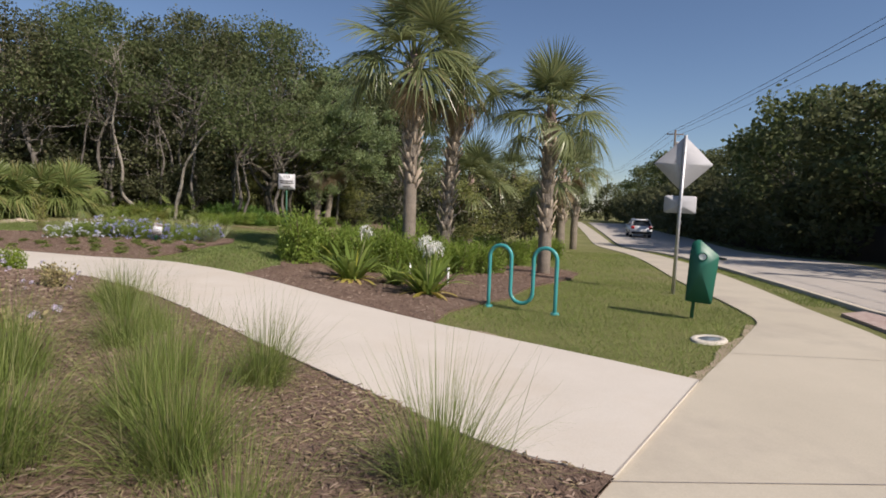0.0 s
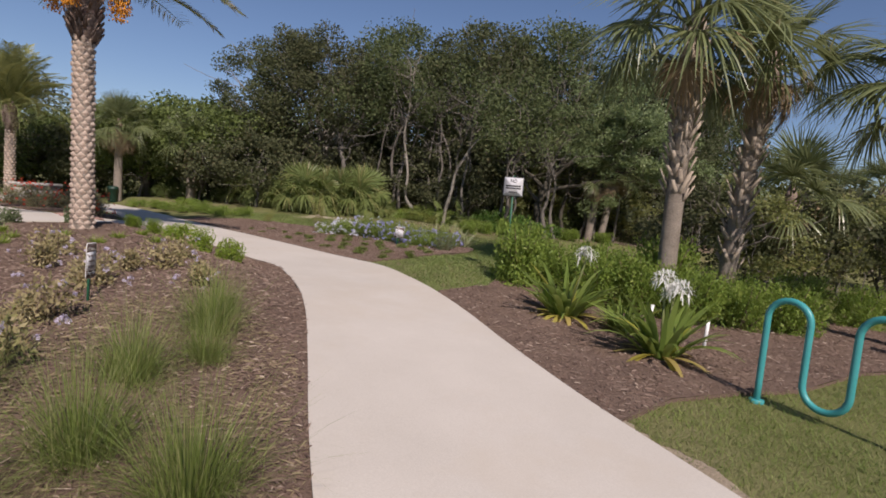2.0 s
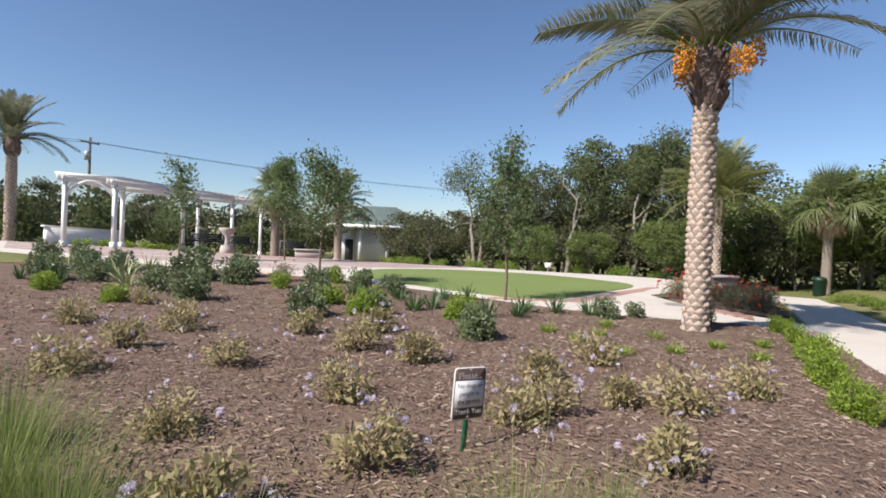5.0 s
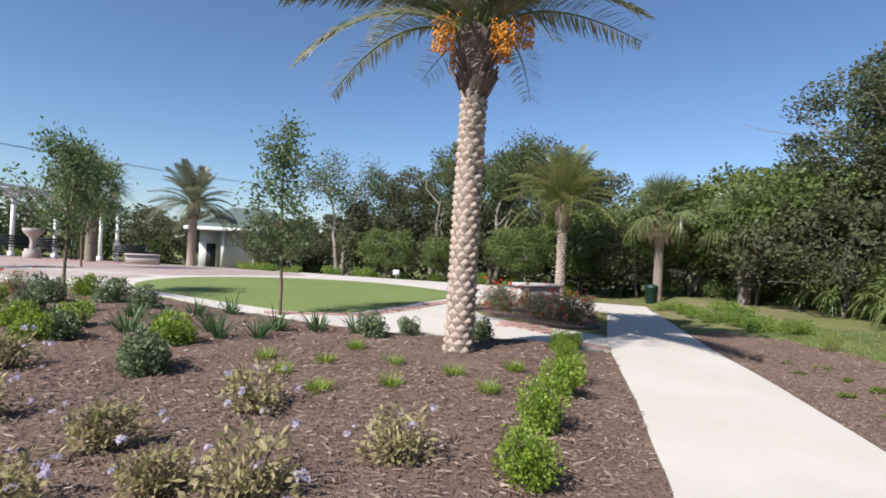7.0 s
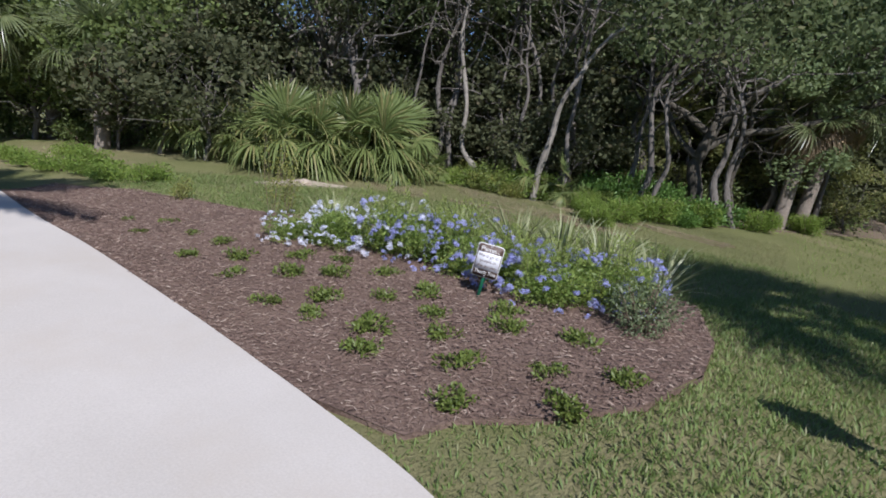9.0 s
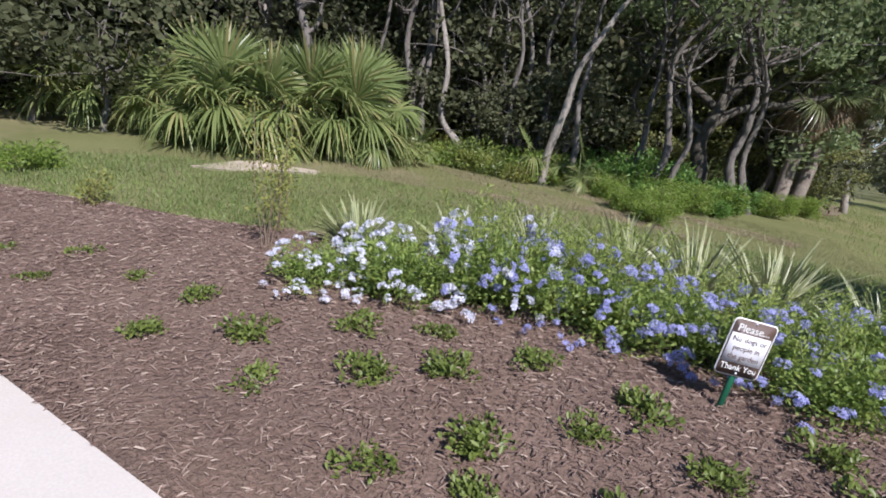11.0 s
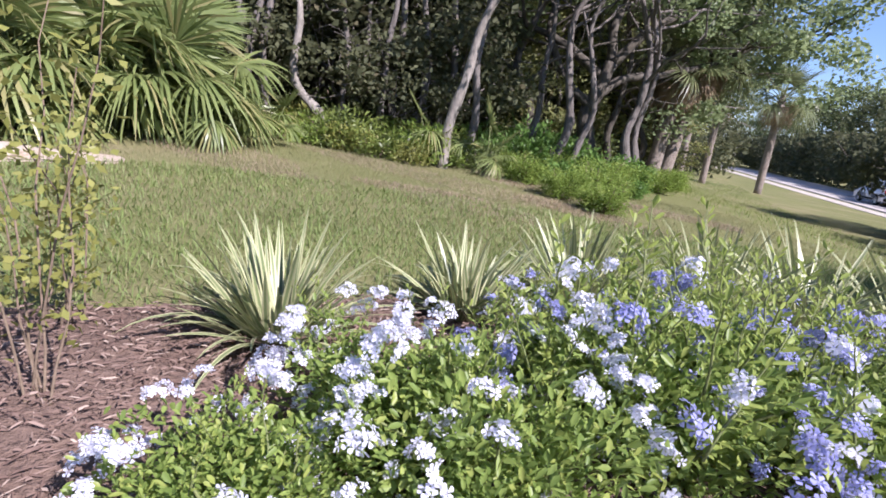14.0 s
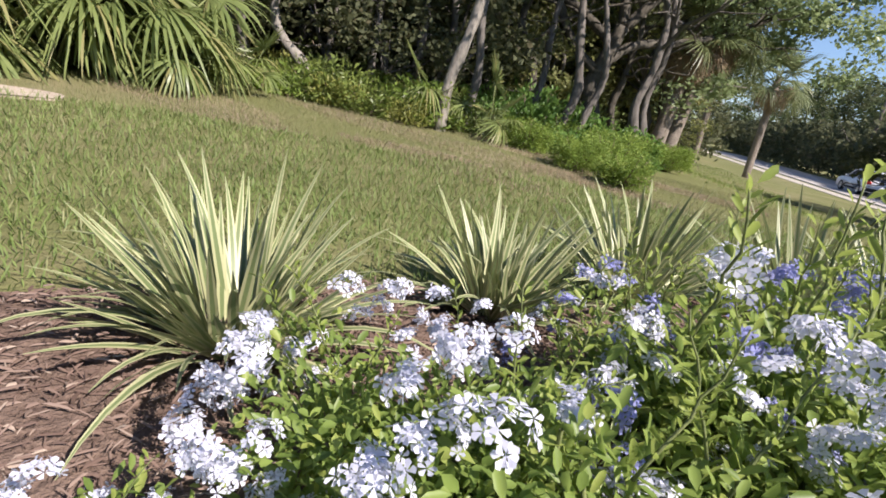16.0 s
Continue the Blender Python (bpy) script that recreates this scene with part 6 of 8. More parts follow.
ROSE = [bush_meshes(341 + k, 0.5, 0.62, 1500, 0.045, "roseleaf", 0.5, 0.3, 14, lumps=20, puff=0.8) for k in range(2)]
RED = [floret_mesh(345, 5, 0.022, 0.022, "red_petal")]
for k, (x, y) in enumerate(((-13.2, 7.6), (-13.7, 8.2), (-13.4, 8.9), (-14.3, 8.8), (-14.6, 9.3), (-13.9, 7.4), (-12.9, 8.3))):
    bush("rose_bush", ROSE[k % 2], x, y, 60 * k, 0.95, "rose bush dotted with small red blooms", "shrub", "rose bed", RED, 34, k, 0.48, 0.6)
bush("red_flower_bush", ROSE[0], -11.6, -1.0, 20, 0.8, "dark shrub with scarlet flowers at the plaza edge", "shrub", "", RED, 16, 9, 0.48, 0.6)
for k, (x, y) in enumerate(((-25.2, -1.2), (-25.8, 0.4), (-25.4, 2.0), (-25.0, 3.6), (-24.5, 5.2), (-24.0, 6.8), (-23.4, 8.2), (-27.0, -3.0), (-28.4, -4.4), (-30, -5.6), (-22.8, 10))):
    bush("far_border_shrub", EDGEB[k % 2], x, y, 47 * k, 1.2 + 0.5 * (k % 3) / 3, "mixed green shrub in the border behind the lawn", "shrub", "far border shrubs")

# crinum lilies
LILY_LEAF = [strap_meshes(351 + k, 80, 0.92, 0.066, 0.95, 0.6, "strap") for k in range(2)]
def lily_head(seed):
    r = np.random.default_rng(seed)
    g = Geo()
    for k in range(15):
        a, el = r.uniform(0, 6.283), r.uniform(-0.1, 1.4)
        c = np.array([math.cos(a) * math.cos(el), math.sin(a) * math.cos(el), math.sin(el)]) * 0.10
        n = 6
        b = np.linspace(0, 6.283, n, endpoint=False)
        ax_ = c / np.linalg.norm(c)
        u = np.cross(ax_, (0, 0, 1.0)); u /= np.linalg.norm(u) + 1e-9
        v = np.cross(ax_, u)
        d = np.cos(b)[:, None] * u + np.sin(b)[:, None] * v + ax_ * 0.5
        g.ribbons(np.repeat(c[None], n, 0), d, 0.11, 0.017, 0.3, 4, tip=0.2)
    return g.mesh("flower_head", [MAT["white_petal"]])


LILY_HEAD = [lily_head(361), lily_head(362)]
for k, (x, y, s, hs) in enumerate(((-1.62, 9.45, 1.3, ((0.2, -0.12, 0.68),)), (-0.24, 8.65, 1.22, ((0.0, -0.1, 0.62), (0.22, -0.12, 0.56), (0.12, 0.0, 0.69))), (-0.85, 9.4, 0.8, ()))):
    ob = thing("crinum_lily", Matrix.LocRotScale(on(x, y), Euler((0, 0, k * 2.0)), (s, s, s)), "crinum lily with broad strap leaves and white spidery flowers" if hs else "crinum lily clump of broad strap leaves", "lily", "crinum lilies")
    part("leaf_clump", LILY_LEAF[k % 2], None, ob)
    g, r_ = Geo(), np.random.default_rng(365 + k)
    a = r_.uniform(0, 6.283, 11)
    g.ribbons(np.stack([np.cos(a) * 0.05, np.sin(a) * 0.05, np.full(11, 0.03)], 1), np.stack([np.cos(a), np.sin(a), np.full(11, 0.30)], 1), r_.uniform(0.42, 0.68, 11), 0.062, r_.uniform(0.35, 0.6, 11), 7, tip=0.15, wide=0.3, fold=0.12)
    part("old_leaves", g, MAT["oldstrap"], ob, "yellowed old leaves lying on the mulch")
    for j, q in enumerate(hs):
        g = Geo()
        g.tube([(0, 0, 0), (q[0] * 0.6, q[1] * 0.6, q[2] * 0.55), q], [0.014, 0.012, 0.009], 6)
        part("flower_stalk", g, MAT["stem"], ob)
        part("flower_head", LILY_HEAD[j % 2], None, ob, "white spidery blossoms", at=Matrix.Translation(q) @ Matrix.Scale(0.78, 4))

# young trees staked in the beds
def young(x, y, h, seed, lab, n=2600, spread=0.62, low=0.33, leaf=0.09):
    r = np.random.default_rng(seed)
    ob = thing("young_tree", on(x, y), lab, "tree", "young trees")
    w, g = Geo(), Geo()
    tr = limb_path((0, 0, -0.1), (r.normal(0, 0.08), r.normal(0, 0.08), h), 12, r, 0.018)
    w.tube(tr, np.linspace(0.032, 0.006, 12), 7)
    pts = []
    for k in range(34):
        u = r.uniform(low, 0.97)
        s = np.array([np.interp(u, np.linspace(0, 1, 12), tr[:, j]) for j in range(3)])
        a = r.uniform(0, 6.283)
        L = spread * (1.15 - u) * r.uniform(0.6, 1.3) + 0.12
        e = s + np.array([math.cos(a) * L, math.sin(a) * L, L * r.uniform(0.2, 0.9)])
        q = limb_path(s, e, 5, r, 0.03)
        w.tube(q, np.linspace(0.011, 0.003, 5), 4, cap=False)
        pts.append(q[r.integers(1, 5, n // 34)] + r.normal(0, 0.11, (n // 34, 3)))
    g.leaves(np.concatenate(pts), leaf, leaf * 0.45)
    part("trunk", w, MAT["twig"], ob, smooth=True)
    part("crown", g, MAT["treeleaf"], ob)


young(-11.2, 3.96, 3.0, 371, "slim young oak with a sparse narrow crown", 2200, 0.55)
young(-11.7, -0.2, 2.8, 372, "young shade tree with an open blue-green crown", 3600, 1.1, 0.34, 0.085)
young(-14.6, -6.4, 2.9, 373, "young tree with open crown near the pergola", 2000, 0.8, 0.3, 0.10)
young(-17.5, -4.6, 3.4, 374, "young tree planted in the plaza bed", 3200, 0.9, 0.35, 0.11)

# weedy undergrowth along the foot of the wood
WEED = [bush_meshes(381 + k, 0.5, 0.46, 700, 0.075, m, 0.35, 0.2, 5, lumps=18) for k, m in enumerate(("hedgeleaf", "coverleaf", "yellowgreen", "vineleaf"))]
r_ = np.random.default_rng(390)
EDGE = spline([(-16.5, 16.6), (-14.4, 17.2), (-12.6, 18.4), (-11.6, 18.2), (-10.4, 18.2), (-9.6, 18.0), (-8.8, 18.4), (-8.2, 19.2)], 40)
for k, (x, y) in enumerate(EDGE):
    for j in range(2):
        bush("undergrowth", WEED[r_.integers(0, 4)], x + r_.normal(0, 0.25), y + j * 0.9 + r_.normal(0, 0.25), 33 * k, r_.uniform(0.55, 1.25), "low weedy green undergrowth at the foot of the wood", "undergrowth", "wood edge weeds")

FERN = [bush_meshes(391 + k, 0.95, 0.95, 900, 0.105, "vineleaf" if k else "oakleaf3", 0.42, 0.15, 7, lumps=26) for k in range(2)]
DEEP = spline([(-22.5, 15.0), (-18.0, 16.4), (-15.8, 18.2), (-13.4, 20.0), (-10.6, 20.8), (-8.0, 21.6), (-6.0, 23.4), (-4.6, 26.6)], 26)
for k, (x, y) in enumerate(DEEP):
    for j, off in enumerate((0.0, 2.6, 5.4)):
        bush("forest_thicket", FERN[(k + j) % 2], x - off * 0.25 + r_.normal(0, 0.4), y + off + r_.normal(0, 0.4), 41 * k, r_.uniform(0.8, 1.3) + 0.12 * off, "shaded leafy thicket on the floor of the wood", "thicket", "wood floor thickets")
for k, (x, y, q) in enumerate(((-18.5, 14.6, 0.8), (-17.3, 15.2, 0.75), (-19.6, 14.3, 0.8), (-23.2, 13.9, 0.9), (-21.0, 13.5, 0.8), (-24.6, 12.6, 0.9), (-26.0, 10.6, 0.9))):
    bush("forest_thicket", FERN[1], x, y, 70 * k, q, "leafy green thicket where the lawn meets the wood", "thicket", "wood floor thickets")
for k in range(2, 22, 2):
    x, y = DEEP[k] + r_.normal(0, 0.5, 2)
    z, dx, h = float(gz(x, y)), r_.normal(0, 0.8), r_.uniform(3.6, 5.0)
    sinuous("thin_tree", [(x, y, z - 0.1), (x + dx * 0.5, y, z + h * 0.3), (x + dx * 0.3, y + 0.2, z + h * 0.6), (x + dx * 1.2, y, z + h)], r_.uniform(0.04, 0.09), "thin grey trunk in the shade of the wood", 5, 140 + k, "bark")

for k, (x, y, q) in enumerate(((-13.6, 19.0, 0.75), (-12.4, 19.4, 0.7), (-10.9, 19.6, 0.8), (-10.0, 19.3, 0.6), (-9.2, 19.9, 0.8), (-11.6, 20.4, 1.1), (-10.2, 20.8, 1.2), (-15.2, 17.9, 0.6), (-9.8, 21.4, 0.95))):
    tree(SCRUB, x, y, 58 * k, q, "leafy half-lit shrub under the front oaks", "understorey_shrub", "shrub", "understorey shrubs")

# bright leaf colour here takes the place of sun between the trunks
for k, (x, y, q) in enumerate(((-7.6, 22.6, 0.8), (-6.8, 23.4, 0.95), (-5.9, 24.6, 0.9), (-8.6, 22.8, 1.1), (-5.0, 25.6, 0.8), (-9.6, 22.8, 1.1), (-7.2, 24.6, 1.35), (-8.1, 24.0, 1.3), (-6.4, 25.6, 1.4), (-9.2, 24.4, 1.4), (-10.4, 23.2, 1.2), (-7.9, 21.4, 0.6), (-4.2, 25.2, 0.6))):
    tree(SUN_TINTED, x, y, 47 * k, q, "yellow-green shrub coloured as if sunlit on the road side of the wood", "understorey_shrub", "shrub", "sunlit wood shrubs")
for k, (x, y, dx, h, q) in enumerate(((-10.9, 19.3, 0.25, 4.4, 0.05), (-10.1, 19.0, -0.2, 4.2, 0.045), (-9.5, 19.8, 0.5, 4.6, 0.06), (-8.0, 19.9, 0.3, 4.4, 0.055), (-5.3, 22.6, -0.2, 4.2, 0.07), (-11.7, 18.9, -0.4, 4.6, 0.055), (-4.9, 23.6, 0.4, 4.0, 0.06))):
    z = float(gz(x, y))
    sinuous("thin_tree", [(x, y, z - 0.1), (x + dx * 0.4, y, z + h * 0.28), (x + dx * 0.2, y + 0.1, z + h * 0.6), (x + dx, y, z + h)], q, "thin grey trunk in the shade of the wood", 4, 170 + k, "bark")
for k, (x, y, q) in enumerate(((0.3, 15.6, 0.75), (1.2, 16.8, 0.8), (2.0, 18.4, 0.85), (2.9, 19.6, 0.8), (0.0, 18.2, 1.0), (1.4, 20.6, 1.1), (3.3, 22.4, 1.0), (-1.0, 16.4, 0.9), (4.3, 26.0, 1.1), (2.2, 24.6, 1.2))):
    tree(SCRUB if k % 2 else SUN_TINTED, x, y, 61 * k, q, "tangled brown-green shrub behind the palms", "understorey_shrub", "shrub", "shrubs behind the palms")
for k, (x, y) in enumerate(((6.5, 54), (9, 62), (11.5, 72), (14, 84), (17, 97))):
    tree(BACK, x, y, 53 * k, 1.4, "dark thicket along the near side of the road", "thicket_shrub", "shrub", "roadside thickets")
YOUNG_GREEN = [(-23.9, 3.2, 0.55), (-22.4, 8.3, 0.6), (-24.3, 5.6, 0.5)]
bush("rosemary_bush", bush_meshes(441, 0.42, 0.5, 2200, 0.034, "darkshrub", 0.35, 0.2, 20, lumps=26, puff=0.8), -5.5, 12.45, 30, 0.95, "grey-green twiggy shrub ending the flower drift", "shrub", "")
for k, (x, y, q) in enumerate(YOUNG_GREEN):
    tree(VINE, x, y, 80 * k, q, "small bright green tree at the lawn edge", "small_tree", "tree", "bright small trees")

# spreading oak at the wood's corner, leaves coloured as if sunlit, its limbs arching out over the palms
def arching_oak(x, y, seed):
    r = np.random.default_rng(seed)
    base = np.array(on(x, y))
    ob = thing("arching_oak", tuple(base), "spreading oak with leaves coloured as if sunlit and dark arching limbs at the wood corner", "tree")
    g = Geo()
    g.tube(spline([(0, 0, -0.15), (0.05, 0, 0.5), (-0.08, 0.05, 1.0), (0.06, 0.05, 1.5), (0.2, 0.1, 1.95)], 16), np.linspace(0.15, 0.105, 16) * r.uniform(0.92, 1.1, 16), 10, wob=0.1)
    part("trunk", g, MAT["darkbark"], ob, smooth=True)
    limbs = (
        [(0.05, 0.05, 1.4), (0.5, 0.3, 1.75), (1.3, 0.7, 1.95), (2.3, 1.2, 2.35), (3.4, 1.6, 2.9), (4.6, 1.9, 3.2)],
        [(0.2, 0.1, 1.9), (0.8, 0.3, 2.6), (1.7, 0.7, 3.1), (2.8, 1.1, 3.7), (4.0, 1.4, 4.4)],
        [(0.2, 0.1, 1.9), (0.2, 0.3, 2.7), (0.7, 0.7, 3.6), (1.6, 1.0, 4.4), (2.4, 1.3, 5.2)],
        [(0.1, 0.1, 1.7), (-0.6, 0.3, 2.2), (-1.3, 0.5, 2.5), (-2.0, 0.6, 3.2), (-2.6, 0.8, 4.1)],
        [(0.0, 0.0, 1.2), (-0.5, 0.1, 1.6), (-0.9, 0.2, 2.4), (-0.8, 0.5, 3.4), (-0.4, 0.7, 4.3)],
    )
    hold = []
    for k, q in enumerate(limbs):
        g = Geo()
        p = spline(q, 20) + r.normal(0, 0.025, (20, 3)) * np.linspace(0, 1, 20)[:, None]
        g.tube(p, np.linspace(0.088, 0.016, 20), 8, wob=0.12)
        limb = part("limb", g, MAT["darkbark"], ob, smooth=True)
        for _ in range(9):
            a = p[r.integers(6, 20)]
            e = a + r.normal(0, 1, 3) * (0.75, 0.75, 0.45) + (0, 0, 0.25)
            g = Geo()
            g.tube(limb_path(a, e, 7, r, 0.07), np.linspace(0.026, 0.006, 7), 5, cap=False)
            part("branch", g, MAT["darkbark"], limb, smooth=True)
            if e[2] > 2.4:
                hold.append(e)
        first = 9 if k < 3 else 14
        hold += [p[j] + r.normal(0, 0.45, 3) for j in range(first, 20)] + [p[j] + r.normal(0, 0.6, 3) for j in range(first + 3, 20)]
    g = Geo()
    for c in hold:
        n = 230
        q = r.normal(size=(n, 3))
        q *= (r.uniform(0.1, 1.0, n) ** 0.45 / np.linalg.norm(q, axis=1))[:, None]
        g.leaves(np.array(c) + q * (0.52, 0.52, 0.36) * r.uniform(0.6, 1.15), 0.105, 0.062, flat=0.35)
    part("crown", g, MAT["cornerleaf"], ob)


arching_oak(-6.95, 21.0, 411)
for k, (x, y, dx, h, q) in enumerate(((-8.2, 20.7, 0.7, 3.6, 0.085), (-6.3, 21.9, -0.3, 3.4, 0.075), (-5.75, 22.4, 0.35, 2.9, 0.07))):
    z = float(gz(x, y))
    sinuous("crooked_oak", [(x, y, z - 0.1), (x + dx * 0.3, y, z + h * 0.25), (x - dx * 0.15, y + 0.1, z + h * 0.55), (x + dx, y, z + h)], q, "dark crooked oak trunk at the wood corner", 7, 420 + k, "darkbark")
# lush bush tumbling out of the wood's foot
LUSH = [bush_meshes(431 + k, 0.62, 0.72, 1500, 0.085, "lushleaf", 0.55, 0.15, 10, lumps=34, broad=True, puff=0.8) for k in range(2)]
for k, (x, y, q, h) in enumerate(((-8.5, 19.2, 0.75, 1.0), (-8.0, 19.4, 0.95, 1.15), (-7.4, 19.6, 1.0, 1.1), (-6.9, 19.4, 0.95, 0.9), (-6.45, 19.7, 0.95, 0.85), (-7.1, 18.8, 0.8, 0.75), (-6.6, 18.9, 0.7, 0.6), (-7.9, 20.2, 1.0, 1.3), (-7.2, 20.4, 0.9, 1.2), (-6.2, 20.5, 0.85, 0.9), (-7.6, 18.7, 0.7, 0.75), (-8.7, 20.0, 0.85, 1.2))):
    bush("tumbling_bush", LUSH[k % 2], x, y, 73 * k, q, "lush broad-leaved green bush spilling from the wood", "shrub", "tumbling bushes", tall=h)

# trees closing the view beyond the plaza
for k in range(17):
    a = radians(197 + 2.9 * k)
    q = 45 + 3.0 * math.sin(k * 2.3)
    tree((BACK, OAK_D, BACK)[k % 3], -2.3 + q * math.cos(a), 6.7 + q * math.sin(a), 63 * k, (1.35, 0.75, 1.1)[k % 3], "rounded green tree beyond the plaza boundary", "boundary_tree", "tree", "boundary trees")

# ---- street and garden furniture ----
def facing(x, y, z, nx, ny, lean=0.0):
    """A frame whose front (-y) looks along (nx, ny), leaning sideways by some degrees."""
    return Matrix.Translation((x, y, z)) @ Matrix.Rotation(math.atan2(nx, -ny), 4, "Z") @ Matrix.Rotation(radians(lean), 4, "Y")


def rounded(w, h, r, n=5):
    out = []
    for cx, cz, a0 in ((w / 2 - r, h / 2 - r, 0), (-w / 2 + r, h / 2 - r, 90), (-w / 2 + r, -h / 2 + r, 180), (w / 2 - r, -h / 2 + r, 270)):
        out += [(cx + r * math.cos(radians(a0 + 90 * k / n)), cz + r * math.sin(radians(a0 + 90 * k / n))) for k in range(n + 1)]
    return out


UPRIGHT = Matrix.Rotation(radians(90), 3, "X")


def plate(geo, ring, y0, y1, c=(0, 0, 0), slot=0):
    """An upright plate with the outline ring in x and z, from depth y0 (front) to y1."""
    return geo.prism(ring, -y1, -y0, c, UPRIGHT, slot)


def lettering(name, text, size, parent, place, mat, label=""):
    cu = bpy.data.curves.new(name, "FONT")
    cu.body, cu.size, cu.align_x, cu.align_y, cu.extrude = text, size, "CENTER", "CENTER", 0.0004
    cu.offset = size * 0.004
    tmp = bpy.data.objects.new("tmp_text", cu)
    me = bpy.data.meshes.new_from_object(tmp)
    bpy.data.objects.remove(tmp)
    me.materials.clear()
    me.materials.append(mat)
    return part(name, me, None, parent, label, at=Matrix.Translation(place) @ Matrix.Rotation(radians(90), 4, "X"))


# wave-shaped bike rack
rack = thing("bike_rack", facing(1.15, 7.72, float(gz(1.15, 7.72)), -0.456, -0.89), "teal powder-coated wave bike rack set in the grass", "bike rack")
W, R_, TOP, LOW = 1.02, 0.155, 0.93, 0.10
xs = [-W / 2 + W * k / 3 for k in range(4)]
rr = W / 6
pts = [(xs[0], 0, -0.1), (xs[0], 0, 0.2), (xs[0], 0, 0.45), (xs[0], 0, TOP - rr)]
pts += [(xs[0] + rr - rr * math.cos(a), 0, TOP - rr + rr * math.sin(a)) for a in np.linspace(0.25, 2.9, 11)]
pts += [(xs[1], 0, TOP - rr), (xs[1], 0, 0.5), (xs[1], 0, LOW + rr)]
pts += [(xs[1] + rr - rr * math.cos(a), 0, LOW + rr - rr * math.sin(a)) for a in np.linspace(0.25, 2.9, 11)]
pts += [(xs[2], 0, LOW + rr), (xs[2], 0, 0.5), (xs[2], 0, TOP - rr)]
pts += [(xs[2] + rr - rr * math.cos(a), 0, TOP - rr + rr * math.sin(a)) for a in np.linspace(0.25, 2.9, 11)]
pts += [(xs[3], 0, TOP - rr), (xs[3], 0, 0.45), (xs[3], 0, 0.2), (xs[3], 0, -0.1)]
g = Geo()
g.tube(pts, 0.028, 14)
part("rack_tube", g, MAT["teal"], rack, smooth=True)
for x in (xs[0], xs[3]):
    g = Geo()
    g.lathe([(0.0, 0.022), (0.055, 0.022), (0.062, 0.015), (0.062, -0.02)], (x, 0, 0), 18)
    part("base_collar", g, MAT["teal"], rack, smooth=False)

# pet-waste station
st = thing("pet_waste_station", facing(3.62, 7.5, float(gz(3.62, 7.5)), -0.42, -0.9, 3.0), "dark green plastic pet-waste bin with slanted top on a short post", "waste bin")
ring = [(-0.16, 0.25), (0.15, 0.25), (0.165, 0.27), (0.185, 0.90), (0.175, 0.94), (-0.06, 1.115), (-0.10, 1.125), (-0.15, 1.10), (-0.175, 1.06), (-0.185, 0.88), (-0.175, 0.27)]
g = Geo()
plate(g, ring, -0.09, 0.08)
part("bin_body", g, MAT["green"], st)
g = Geo()
plate(g, [(a * 0.93, 0.66 + (b - 0.66) * 0.94) for a, b in ring], -0.098, -0.09)
part("front_panel", g, MAT["green"], st)
g = Geo()
g.lathe([(0.062, -0.004), (0.062, 0.006), (0.047, 0.010), (0.045, -0.004)], (0, 0, 0), 26)
hole = part("dispenser_opening", g, MAT["green"], st, "round bag opening", at=Matrix.Translation((-0.02, -0.099, 0.90)) @ Matrix.Rotation(radians(90), 4, "X"))
g = Geo()
g.lathe([(0.0, 0.001), (0.046, 0.001)], (0, 0, 0), 26)
part("bag_roll", g, MAT["pvc"], hole, "white bag end in the opening")
g = Geo()
g.tube([(0.18, 0, 0.90), (0.215, -0.01, 0.895), (0.25, -0.02, 0.89)], [0.018, 0.022, 0.016], 8)
g.box((0.255, -0.02, 0.895), (0.06, 0.07, 0.035), bevel=0.012)
part("lid_handle", g, MAT["darkmetal"], st, "black lid handle")
g = Geo()
g.box((-0.06, 0.105, 0.35), (0.05, 0.05, 1.1), bevel=0.008)
part("post", g, MAT["darkgreen"], st)

# diamond road sign seen from behind
sg = thing("road_sign", facing(4.3, 9.88, 0.0, -0.25, -1.0, 0.8), "bare aluminium back of a diamond road sign on a steel post", "road sign")
g = Geo()
d = 0.505
plate(g, [(0.03, -d + 0.03), (d - 0.03, -0.03), (d, 0), (d - 0.03, 0.03), (0.03, d - 0.03), (0, d), (-0.03, d - 0.03), (-d + 0.03, 0.03), (-d, 0), (-d + 0.03, -0.03), (-0.03, -d + 0.03), (0, -d)], 0.035, 0.039, (0, 0, 2.40))
part("diamond_plate", g, MAT["signback"], sg)
g = Geo()
plate(g, rounded(0.56, 0.32, 0.035), 0.035, 0.039, (0.0, 0, 1.66))
part("lower_plate", g, MAT["signback"], sg)
g = Geo()
g.prism([(-0.03, 0.03), (-0.03, 0.0), (-0.012, -0.022), (0.012, -0.022), (0.03, 0.0), (0.03, 0.03), (0.022, 0.03), (0.022, 0.004), (0.008, -0.014), (-0.008, -0.014), (-0.022, 0.004), (-0.022, 0.03)], -0.2, 2.92)
part("post", g, MAT["steel"], sg)
for z in (1.57, 1.75, 2.2, 2.6):
    g = Geo()
    g.lathe([(0.0, 0.012), (0.011, 0.012), (0.011, 0.0)], (0, 0, 0), 8)
    part("bolt", g, MAT["steel"], sg, at=Matrix.Translation((0, -0.022, z)) @ Matrix.Rotation(radians(90), 4, "X"))

MAT["noticeface"] = plain("weathered_notice_print", (0.54, 0.54, 0.55), 0.6)
MAT["signpale"] = plain("pale_sign_print", (0.66, 0.66, 0.68), 0.5)
